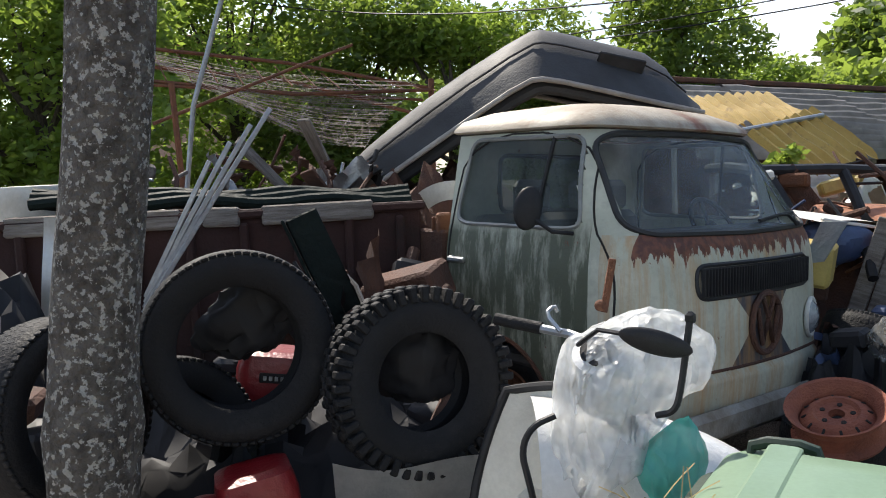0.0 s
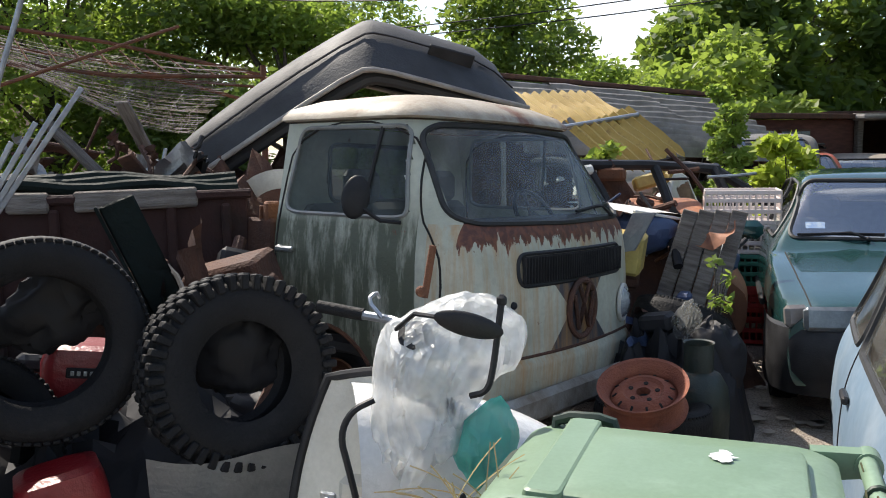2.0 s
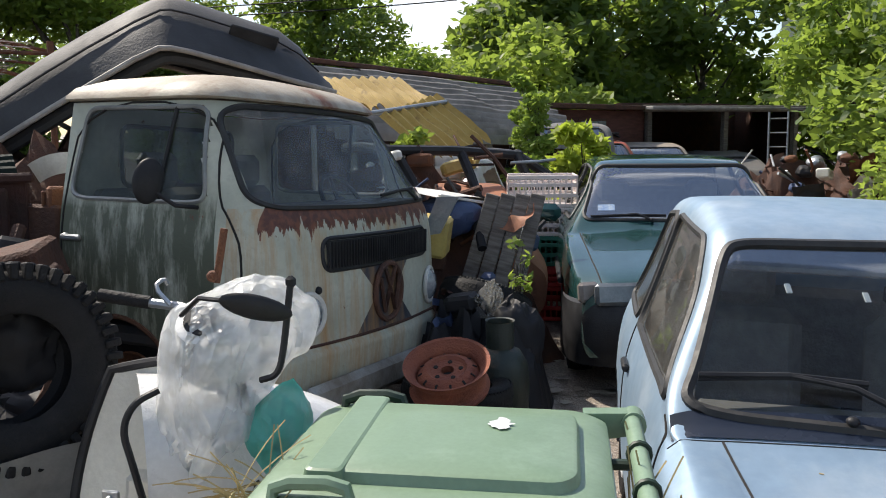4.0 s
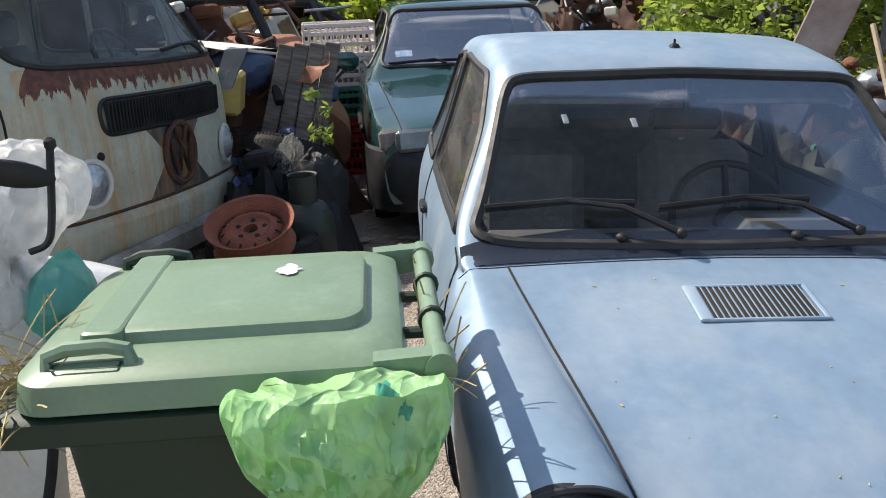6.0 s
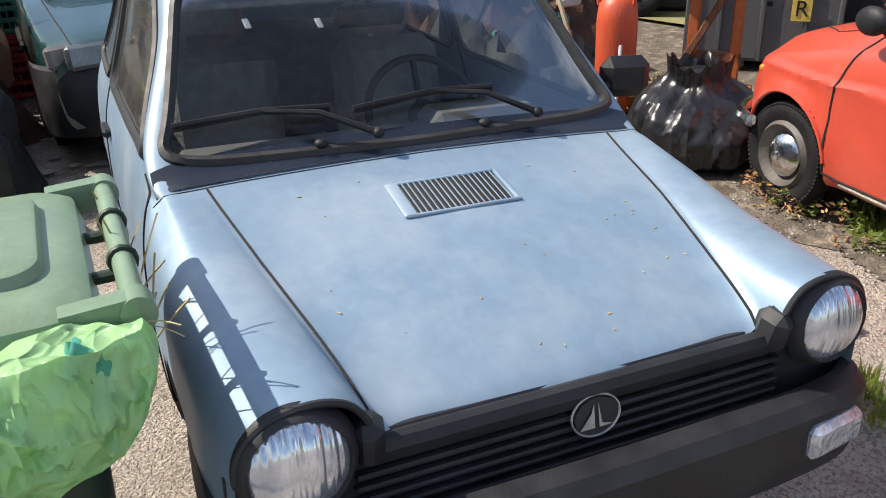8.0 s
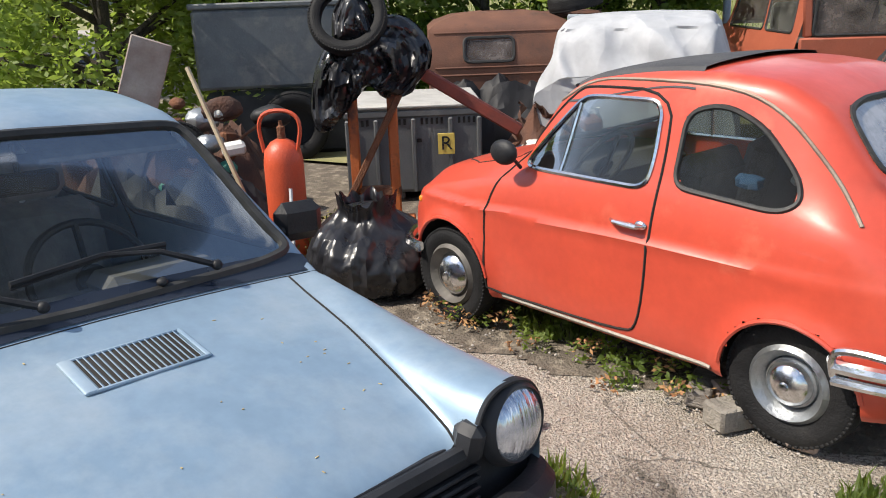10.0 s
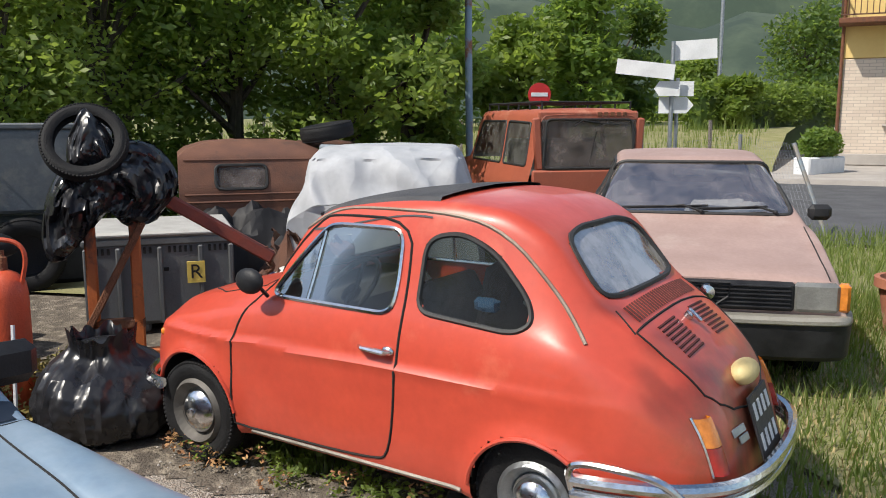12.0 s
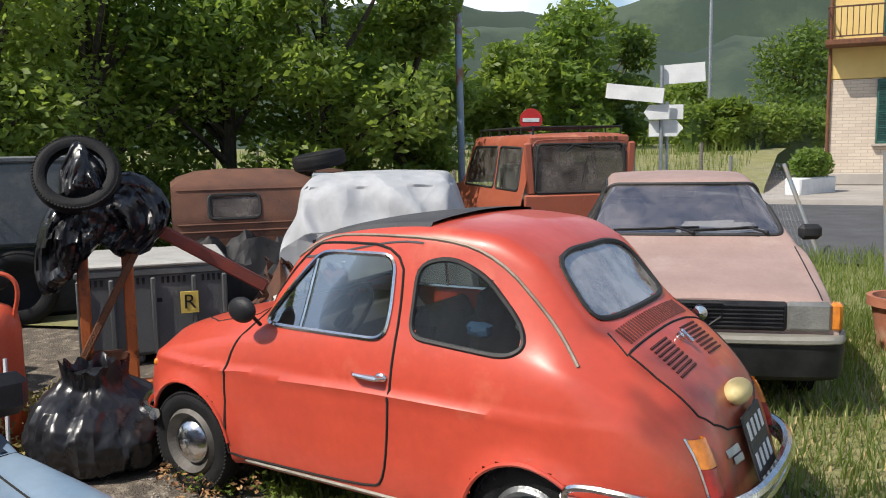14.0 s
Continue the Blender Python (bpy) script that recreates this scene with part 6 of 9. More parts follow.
for i, (x, y, r, h) in enumerate(((6.15, -4.35, 0.27, 0.42), (5.45, -4.48, 0.33, 0.45), (5.1, -4.15, 0.25, 0.3))):
    P = thing("plant_pot", "large terracotta pot of dry soil on the grass", "plant pot", pose(x, y, 0.02), "terracotta pots")
    part("pot", Mesh().lathe([(0.001, 0), (r * 0.7, 0), (r * 0.92, h * 0.82), (r * 1.05, h * 0.83), (r * 1.05, h), (r * 0.9, h), (r * 0.86, h * 0.85), (0.001, h * 0.85)], 28), TERRA, P)
    part("soil", Mesh().lathe([(r * 0.88, h * 0.88), (r * 0.5, h * 0.93), (0.001, h * 0.9)], 20), SOIL, P)
for i, (x, y) in enumerate(((22.2, -12.9), (21.9, -12.4))):
    P = thing("planter", "rectangular concrete planter with a green bush", "planter", pose(x, y, 0.12, 0, 0, -60))
    part("trough", Mesh().box(1.2, 0.5, 0.5, pose(0, 0, 0.25), 0.04), PALE_PAINT, P)
    part("bush", leaves([(0, 0, 0.85, 0.5, 0.35, 0.42)], 1300, 0.08, 50 + i), LEAF, P, smooth=False)
# overhead wires
OW = thing("overhead_wires", "thin overhead wires crossing above the yard", "wire")
for a, b, sag in (((-6, 16, 5.0), (12, 14, 4.6), 0.35), ((-6, 16, 5.3), (4, 11, 3.7), 0.5), ((2, 14.8, 3.55), (14, 11, 5.2), 0.3), ((2, 14.8, 3.7), (14, 11, 5.5), 0.3), ((30, 10, 10), (60, -60, 13), 1), ((30, 10, 9.4), (60, -60, 12), 1)):
    A, B = Vector(a), Vector(b)
    part("wire", Mesh().tube([A.lerp(B, i / 12) - Vector((0, 0, sag * math.sin(PI * i / 12))) for i in range(13)], 0.011 if A.x < 20 else 0.02, 4), BLACK, OW)
tagged(part("utility_pole", Mesh().tube([(11.45, 22, 0), (11.45, 22, 9)], [0.16, 0.11], 10), WOOD_GREY), "dark wooden utility pole behind the trees", "utility pole")


# ---- other vehicles ----
def saloon(name, label, m, paint, xs, zt, zs, wb, wt, zb, wsp, sides, lights, glass=GLASS, wheels=(-0.75, -3.2), R=0.29, rear=None):
    T = thing(name, label, "car", m)
    s_ = car_shell(xs, prof(zt), prof(zs), prof(wb), prof(wt), prof(zb))
    if wsp:
        w = part("windscreen", s_.patch(s_.window(wsp, "front", 1), 0.004), glass, T)
        frame_of(s_, wsp, "front", 1, 0.015, SEAL, w)
    if rear:
        w = part("rear_window", s_.patch(s_.window(rear, "front", -1), 0.004), glass, T)
        frame_of(s_, rear, "front", -1, 0.015, SEAL, w)
    for s in (1, -1):
        for po in sides:
            w = part("window", s_.patch(s_.window(po, "side", s), 0.004), glass, T)
            frame_of(s_, po, "side", s, 0.013, SEAL, w)
    for x in wheels:
        s_.arch(x, R, R + 0.05)
    part("body", capped(s_.skin(), s_), paint, T)
    for x in wheels:
        for s in (1, -1):
            W = wb[0][1]
            wheel(T, x, (s_.side(x, R + R + 0.2, s).y if s_.side(x, R + R + 0.2, s) else 0.8 * s) - 0.1 * s, R, 0.17, R * 0.62, R * 0.2, ALU, BLACK, s)
            part("wheel_well", Mesh().grid([[(x + (R + 0.06) * math.cos(a), y, R + (R + 0.06) * math.sin(a)) for y in (0.3 * s, 0.74 * s)] for a in [PI * i / 14 for i in range(15)]]), BLACK, T)
    L = abs(xs[-1])
    part("floor_pan", Mesh().box(L * 0.6, 1.35, 0.1, pose(-L * 0.52, 0, 0.35), 0.02).box(0.4, 1.35, 0.2, pose(-1.35, 0, 0.84), 0.06), INTERIOR, T)
    seat(T, -2.1, 0.36, SEAT, True), seat(T, -2.1, -0.36, SEAT, True)
    steering(T, -1.62, 0.36, 0.92)
    part("rear_seat", Mesh().box(0.16, 1.2, 0.55, pose(-3.0, 0, 0.8, 0, -15, 0), 0.05), SEAT, T)
    return T, s_


GREEN_PAINT = surface("dark_teal_paint", (0.022, 0.075, 0.072), (0.018, 0.062, 0.06), 0.18, 0.35, 4, grain=200, bmp=0.0, coat=0.7)
XS = span((0.0, -0.2, 0.03), (-0.2, -1.0, 0.06), (-1.0, -2.0, 0.03), (-2.0, -3.9, 0.07))
GC, gs = saloon("saloon_car", "dark metallic green saloon car with black bumpers", pose(3.493, 3.772, -0.02, 0, 0, -119.7) @ Matrix.Scale(1.045, 4), GREEN_PAINT, XS,
                [(0.0, 0.68), (-0.05, 0.73), (-0.5, 0.82), (-1.05, 0.90), (-1.12, 0.93), (-1.7, 1.33), (-1.85, 1.365), (-2.4, 1.38), (-3.0, 1.33), (-3.5, 1.0), (-3.9, 0.9)],
                [(0.0, 0.62), (-0.3, 0.72), (-1.1, 0.86), (-3.9, 0.86)], [(0.0, 0.74), (-0.3, 0.80), (-1.0, 0.835), (-3.3, 0.835), (-3.9, 0.76)],
                [(0.0, 0.6), (-1.0, 0.66), (-1.12, 0.72), (-1.7, 0.57), (-2.5, 0.58), (-3.9, 0.6)], [(0.0, 0.28), (-0.5, 0.22), (-3.9, 0.26)],
                rounded([(-0.68, 0.955), (-0.54, 1.315), (0.54, 1.315), (0.68, 0.955)]), [rounded([(-1.45, 0.93), (-1.85, 1.28), (-2.35, 1.3), (-2.35, 0.93)], 2, 0.06), rounded([(-2.42, 0.93), (-2.42, 1.3), (-3.0, 1.25), (-3.25, 0.95)], 2, 0.06)], None)
part("bumper", Mesh().grid([[(x + dx, y, z) for dx, z in ((-0.1, 0.60), (-0.02, 0.59), (0.02, 0.52), (0.0, 0.36), (-0.06, 0.22), (-0.14, 0.2))] for x, y in chaikin([(-0.55, 0.84), (-0.1, 0.83), (0.06, 0.65), (0.1, 0), (0.06, -0.65), (-0.1, -0.83), (-0.55, -0.84)], 2)]), BLACK, GC)
for s in (1, -1):
    part("headlamp", Mesh().box(0.06, 0.3, 0.13, pose(-0.0, 0.52 * s, 0.655, 0, -12, -10 * s), 0.02), surface("grey_lamp_glass", (0.22, 0.24, 0.25), (0.12, 0.13, 0.14), 0.12, 0.4), GC)
    part("indicator", Mesh().box(0.06, 0.13, 0.12, pose(-0.045, 0.70 * s, 0.655, 0, -12, -25 * s), 0.02), surface("dull_lens", (0.25, 0.22, 0.2), None, 0.2), GC)
    part("wing_mirror", Mesh().box(0.1, 0.22, 0.13, pose(-1.38, 0.93 * s, 0.99, 0, 0, 10 * s), 0.04), GREEN_PAINT, GC)
    gap_line(gs, [(-0.06, 0.62 * s), (-0.5, 0.66 * s), (-1.05, 0.7 * s)], "top", 1, GC, 0.005)
    part("side_strip", Mesh().tube(gs.line([(-1.0, 0.55), (-3.0, 0.55)], "side", s, 0.2, False), 0.02, 6), BLACK, GC)
part("grille", Mesh().box(0.05, 0.6, 0.12, pose(0.02, 0, 0.645), 0.02), BLACK, GC)
for i in range(4):
    part("plate_bar", Mesh().box(0.01, 0.05, 0.06, pose(0.125, 0.12 - 0.08 * i, 0.42), 0.002), PALE_PAINT, GC)
wiper(GC, tuple(gs.front(-0.2, 0.96, 1) + Vector((0.03, 0, 0))), tuple(gs.front(-0.4, 0.98, 1) + Vector((0.025, 0, 0.01))), tuple(gs.front(-0.62, 0.97, 1) + Vector((0.025, 0, 0.01))), tuple(gs.front(-0.1, 0.98, 1) + Vector((0.025, 0, 0.01))))
part("sticker", Mesh().box(0.004, 0.12, 0.07, pose(gs.front(-0.5, 1.02, 1).x - 0.05, -0.5, 1.03, 0, -58, 0), 0.001), surface("blue_card", (0.1, 0.25, 0.6), (0.6, 0.65, 0.7), 0.5, 0, 20), GC)

PINK_PAINT = surface("faded_pink_paint", (0.40, 0.275, 0.24), (0.34, 0.23, 0.2), 0.6, 0, 2.5, grain=40, bmp=0.03, c3=(0.44, 0.33, 0.29), s3=1.5)
AC, as_ = saloon("hatchback", "dusty faded pink hatchback with a black grille", pose(4.852, -2.122, 0.0, 0, 0, 161.9), PINK_PAINT, XS,
                 [(0.0, 0.74), (-0.04, 0.77), (-0.5, 0.84), (-1.05, 0.94), (-1.12, 0.97), (-1.66, 1.34), (-1.75, 1.37), (-2.3, 1.405), (-3.0, 1.38), (-3.5, 1.15), (-3.9, 1.0)],
                 [(0.0, 0.68), (-0.3, 0.76), (-1.1, 0.90), (-3.9, 0.9)], [(0.0, 0.77), (-0.3, 0.79), (-1.0, 0.81), (-3.3, 0.81), (-3.9, 0.75)],
                 [(0.0, 0.66), (-1.0, 0.68), (-1.12, 0.71), (-1.7, 0.56), (-2.5, 0.57), (-3.9, 0.6)], [(0.0, 0.3), (-0.5, 0.25), (-3.9, 0.28)],
                 rounded([(-0.68, 0.985), (-0.54, 1.325), (0.54, 1.325), (0.68, 0.985)]), [rounded([(-1.5, 0.97), (-1.85, 1.31), (-2.4, 1.33), (-2.4, 0.97)], 2, 0.06), rounded([(-2.48, 0.97), (-2.48, 1.33), (-3.1, 1.27), (-3.3, 0.99)], 2, 0.06)], None, GLASS_DUST)
gpl = part("grille", Mesh().box(0.06, 0.98, 0.17, pose(0.0, 0, 0.645), 0.02), BLACK, AC, "black slatted grille")
for i in range(6):
    part("slat", Mesh().box(0.02, 0.92, 0.01, pose(0.034, 0, 0.585 + 0.024 * i), 0.003), BLACK, gpl)
part("emblem", Mesh().lathe([(0.05, 0), (0.045, 0.02), (0.001, 0.03)], 24, pose(0.04, 0, 0.66, 0, 90, 0)), CHROME, AC)
part("emblem_frame", Mesh().tube([(0.045, 0.13, 0.72), (0.045, -0.13, 0.72), (0.045, -0.12, 0.64), (0.045, 0, 0.55), (0.045, 0.12, 0.64)], 0.008, 6, True), BLACK, AC)
for s in (1, -1):
    part("headlamp", Mesh().box(0.07, 0.25, 0.17, pose(-0.005, 0.60 * s, 0.645), 0.02), surface("cloudy_lamp_glass", (0.3, 0.3, 0.28), (0.2, 0.2, 0.19), 0.15, 0.3), AC, "cloudy square headlamp")
    part("indicator", Mesh().box(0.09, 0.07, 0.16, pose(-0.03, 0.755 * s, 0.645, 0, 0, -15 * s), 0.015), AMBER, AC)
    gap_line(as_, [(-0.04, 0.68 * s), (-0.5, 0.7 * s), (-1.06, 0.72 * s)], "top", 1, AC, 0.005)
part("wing_mirror", Mesh().box(0.08, 0.16, 0.11, pose(-1.28, 0.86, 1.0, 0, 0, 10), 0.03), BLACK, AC)
ac_path = chaikin([(-0.45, 0.83), (-0.05, 0.83), (0.07, 0.72), (0.09, 0), (0.07, -0.72), (-0.05, -0.83), (-0.45, -0.83)], 2)
acb = part("bumper", Mesh().grid([[(x + dx, y, z) for dx, z in ((-0.06, 0.50), (0.012, 0.495), (0.01, 0.46), (-0.03, 0.3), (-0.1, 0.26))] for x, y in ac_path]), BLACK, AC, "black plastic bumper")
part("bumper_strip", Mesh().grid([[(x + dx, y, z) for dx, z in ((-0.06, 0.545), (0.01, 0.543), (0.03, 0.525), (0.03, 0.505), (0.01, 0.494))] for x, y in ac_path]), surface("dull_beige_metal", (0.36, 0.34, 0.29), (0.28, 0.26, 0.22), 0.45, 0.3), acb, "dull pale bumper strip")
def ona(y, z):
    return tuple(as_.front(y, z, 1) + Vector((0.03, 0, 0.01)))


wiper(AC, ona(0.05, 0.995), ona(-0.2, 1.02), ona(-0.5, 1.01), ona(0.1, 1.03))
wiper(AC, ona(0.55, 0.995), ona(0.3, 1.02), ona(0.02, 1.01), ona(0.5, 1.03))
part("papers", Mesh().add(*ball(0.1, 0.3, 0.06, 8, 12, 0.6, 3), pose(-1.42, 0.25, 1.0)), PALE_PAINT, AC, "crumpled white paper on the dashboard")
part("rear_view_mirror", Mesh().box(0.03, 0.24, 0.06, pose(-1.75, 0.0, 1.24), 0.015), BLACK, AC)

# orange off-road wagon
ORANGE = surface("faded_orange_paint", (0.38, 0.1, 0.055), (0.31, 0.08, 0.045), 0.5, 0, 2, c3=(0.5, 0.22, 0.14), s3=2)
SV = thing("off_road_wagon", "faded orange boxy off-road wagon with a roof rack", "car", pose(9.8, -2.782, 0, 0, 0, 7.8))
so = car_shell(span((0.0, 0.12, 0.03), (0.12, 2.6, 0.07), (2.6, 3.9, 0.1)), prof([(0.0, 1.70), (0.05, 1.755), (0.12, 1.775), (2.3, 1.77), (2.75, 1.15), (3.9, 1.05)]), prof([(0, 1.0), (2.7, 1.02), (3.9, 0.98)]), prof([(0, 0.76), (3.5, 0.78), (3.9, 0.74)]),
               prof([(0.0, 0.60), (0.1, 0.63), (2.3, 0.62), (2.8, 0.68), (3.9, 0.68)]), prof([(0, 0.45), (3.9, 0.45)]))
rwo = rounded([(-0.57, 1.08), (-0.53, 1.64), (0.53, 1.64), (0.57, 1.08)], 2, 0.06)
for s in (1, -1):
    for po in (rounded([(0.2, 1.1), (0.2, 1.6), (1.05, 1.62), (1.05, 1.1)], 2, 0.06), rounded([(1.15, 1.1), (1.15, 1.62), (2.2, 1.62), (2.45, 1.1)], 2, 0.06)):
        w = part("window", so.patch(so.window(po, "side", s), 0.004), GLASS_OLD, SV)
        frame_of(so, po, "side", s, 0.014, SEAL, w)
    for x in (0.8, 3.0):
        wheel(SV, x, 0.68 * s, 0.36, 0.2, 0.2, 0.08, ALU, BLACK, s)
part("body", so.skin(), ORANGE, SV)
rear_m = Mesh().box(0.05, 1.4, 0.56, pose(0.0, 0, 0.78), 0.02).box(0.05, 1.24, 0.12, pose(0.03, 0, 1.68), 0.03).box(0.05, 0.1, 0.6, pose(0.015, 0.63, 1.36, -4, 0, 0), 0.02).box(0.05, 0.1, 0.6, pose(0.015, -0.63, 1.36, 4, 0, 0), 0.02)
part("tailgate", rear_m, ORANGE, SV)
w = part("rear_window", Mesh().box(0.015, 1.18, 0.58, pose(0.01, 0, 1.35), 0.005), GLASS_DUST, SV)
part("window_seal", Mesh().tube([(-0.005, y, z) for y, z in rwo], 0.014, 6, True), SEAL, w)
part("wiper", Mesh().tube([(-0.03, -0.1, 1.60), (-0.04, 0.1, 1.63), (-0.03, 0.2, 1.56)], 0.01, 6).tube([(-0.03, -0.35, 1.58), (-0.03, -0.02, 1.6)], 0.008, 6), BLACK, SV)
part("aerial", Mesh().tube([(0.02, 0.0, 1.08), (-0.02, -0.08, 1.5)], 0.006, 5), BLACK, SV)
rk = part("roof_rack", Mesh().tube([(0.1, 0.55, 1.84), (2.2, 0.55, 1.84)], 0.015, 6).tube([(0.1, -0.55, 1.84), (2.2, -0.55, 1.84)], 0.015, 6), BLACK, SV)
for i in range(6):
    part("rack_bar", Mesh().tube([(0.1 + 0.42 * i, -0.55, 1.84), (0.1 + 0.42 * i, 0.55, 1.84)], 0.012, 6).tube([(0.1 + 0.42 * i, 0.55, 1.74), (0.1 + 0.42 * i, 0.55, 1.84)], 0.012, 6).tube([(0.1 + 0.42 * i, -0.55, 1.74), (0.1 + 0.42 * i, -0.55, 1.84)], 0.012, 6), BLACK, rk)
for i in range(5):
    part("letter_bar", Mesh().box(0.01, 0.05, 0.05, pose(-0.0, -0.12 - 0.08 * i, 1.70), 0.002), RUST, SV)
part("interior", Mesh().box(2.5, 1.3, 0.3, pose(1.3, 0, 0.85), 0.05).box(0.2, 1.2, 0.5, pose(1.2, 0, 1.15), 0.05), INTERIOR, SV)

# car under a pale cover
COVER = surface("pale_car_cover", (0.46, 0.47, 0.49), (0.36, 0.37, 0.39), 0.75, 0, 5, grain=4, bmp=0.35, dist=0.03)
creases(COVER.node_tree, COVER.node_tree.nodes["Principled BSDF"], 2.2, 0.7, 0.12, (1, 1, 0.3))
cs = car_shell(span((0, -0.5, 0.02), (-0.5, -3.6, 0.06)), prof([(0, 1.0), (-0.12, 1.28), (-0.3, 1.40), (-0.6, 1.435), (-1.7, 1.42), (-2.4, 1.05), (-3.6, 0.9)]), prof([(0, 0.85), (-3.6, 0.8)]), prof([(0, 0.76), (-0.2, 0.81), (-3.4, 0.81), (-3.6, 0.74)]), prof([(0, 0.56), (-0.3, 0.6), (-3.6, 0.6)]), prof([(0, 0.1), (-3.6, 0.1)]))
cm = capped(cs.skin(), cs)
cm.v = [tuple(Vector(p) + Vector((1, 0.6, 0.2)) * 0.035 * math.sin(14 * p[1] + 9 * p[2] + 3 * noise.noise(Vector(p) * 2)) * (1 if p[2] < 1.33 else 0.2)) for p in cm.v]
CC = thing("covered_car", "parked car under a pale grey wrinkled fabric cover", "car", pose(6.75, -0.28, 0, 0, 0, 172))
part("cover", cm, COVER, CC)
for xw in (-0.75, -2.85):
    for sw in (1, -1):
        part("wheel", tyre_mesh(0.28, 0.17, 0.16, 0, 36), RUBBER, CC, m=pose(xw, 0.66 * sw, 0.28))

# rusty van behind
VANRUST = surface("rusty_van_paint", (0.11, 0.05, 0.034), (0.18, 0.08, 0.05), 0.8, 0.1, 4, c3=(0.06, 0.035, 0.03), s3=3.5)
RV = thing("old_van", "rust-brown old van cab lying behind the scrap", "van", pose(9.0, 0.95, 0, 0, 0, -78))
vr = Shell([van_ring(z, 0.85 - max(0, z - 1.0) * 0.5, 0.75 - 0.25 * max(0, z - 1.0), -0.75, 0.2, 0.05) for z in [0.35 + 0.05 * i for i in range(20)]] + [van_ring(1.36, 0.6, 0.6, -0.68, 0.2, 0.05), van_ring(1.42, 0.45, 0.45, -0.5, 0.15, 0.05), van_ring(1.45, 0.2, 0.15, -0.2, 0.1, 0.02)], True)
po = rounded([(-0.42, 1.0), (-0.42, 1.22), (0.05, 1.22), (0.05, 1.0)], 2, 0.06)
w = part("window", vr.patch(vr.window(po, "side", -1), 0.004), GLASS_DUST, RV)
frame_of(vr, po, "side", -1, 0.015, SEAL, w)
part("body", vr.skin(), VANRUST, RV)
for z in (0.88, 0.95, 1.27):
    part("rib", Mesh().tube(vr.line([(-0.7, z), (0.5, z)], "side", -1, 0.1, False), 0.012, 6), VANRUST, RV)
part("door", Mesh().box(0.05, 0.5, 0.9, pose(0.75, -0.72, 0.95, 0, 0, 40), 0.02), surface("blue_grey_paint", (0.3, 0.36, 0.42), (0.2, 0.22, 0.25), 0.5), RV)
tagged(part("tyre", tyre_mesh(0.27, 0.17, 0.16, 0, 40), RUBBER, m=pose(8.85, 0.2, 1.52, 80, 0, 20)), "worn tyre lying on the old van's roof", "tyre")
part("roof_block", Mesh().box(0.5, 0.7, 0.06, pose(0.72, 0.0, 1.39), 0.02), RUST_DARK, RV)

# far vehicles by the barn
def far_car(x, y, yaw, paint, label, h=1.4, L=3.8, van=False):
    z2 = h
    zt = [(0, 0.75), (-0.1, 0.85), (-0.9, 0.95), (-1.5, z2 - 0.05), (-2.0, z2), (-3.2, z2 - 0.02), (-L, 0.95)] if not van else [(0, 0.9), (-0.1, 1.1), (-0.5, 1.2), (-0.95, z2 - 0.05), (-1.5, z2), (-L + 0.1, z2), (-L, z2 - 0.2)]
    T, s_ = saloon("parked_car" if not van else "parked_van", label, pose(x, y, 0, 0, 0, yaw), paint, span((0, -0.2, 0.05), (-0.2, -L, 0.08)), zt, [(0, 0.65), (-L, 0.88)], [(0, 0.74), (-1, 0.8), (-L, 0.76)], [(0, 0.6), (-1, 0.68), (-1.7, 0.6), (-L, 0.58)], [(0, 0.3), (-L, 0.3)],
                   rounded([(-0.6, 1.02), (-0.5, z2 - 0.1), (0.5, z2 - 0.1), (0.6, 1.02)]), [rounded([(-1.6, 1.0), (-1.85, z2 - 0.1), (-2.8, z2 - 0.1), (-2.8, 1.0)], 2, 0.06)], None, GLASS_OLD, (-0.7, -L + 0.8))
    for s in (1, -1):
        part("headlamp", Mesh().lathe([(0.09, 0), (0.06, 0.03), (0.001, 0.04)], 16, pose(-0.01, 0.55 * s, 0.68, 0, 90, 0)), LAMP_GLASS, T)
    return T


far_car(6.7, 10.2, -110, surface("dull_grey_paint", (0.2, 0.19, 0.17), (0.14, 0.13, 0.12), 0.5), "dull grey van with a raised roof beside the shed", 1.75, 3.8, True)
JP = far_car(8.0, 11.0, -105, ORANGE, "orange estate car with a roof rack by the barn", 1.48)
part("roof_rack", Mesh().box(1.2, 1.0, 0.04, pose(-2.2, 0, 1.56), 0.01).tube([(-1.6, 0.5, 1.5), (-2.8, 0.5, 1.62), (-2.8, -0.5, 1.62), (-1.6, -0.5, 1.5)], 0.02, 6), BLACK, JP)
far_car(9.7, 11.8, -110, surface("beige_paint", (0.36, 0.31, 0.25), (0.28, 0.24, 0.2), 0.5), "dusty beige estate car under the barn's eaves", 1.38)
far_car(11.6, 12.3, -120, surface("dark_grey_paint", (0.1, 0.1, 0.1), (0.15, 0.14, 0.13), 0.5), "dark stripped car at the barn's mouth", 1.15)


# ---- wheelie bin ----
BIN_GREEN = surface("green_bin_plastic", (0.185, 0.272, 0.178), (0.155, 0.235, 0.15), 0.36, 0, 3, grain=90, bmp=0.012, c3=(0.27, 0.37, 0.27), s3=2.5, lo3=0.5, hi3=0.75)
# the shade on the bin's body is put into this darker green
BIN_SHADED = surface("shade_darkened_bin_plastic", (0.012, 0.032, 0.017), (0.009, 0.025, 0.014), 0.55, 0, 3, grain=90, bmp=0.05)
WB = thing("wheelie_bin", "green plastic wheelie bin with a closed lid", "bin", pose(0.735, 1.372, 0, 0, 0, -32) @ Matrix.Diagonal((0.9, 1, 1, 1)))


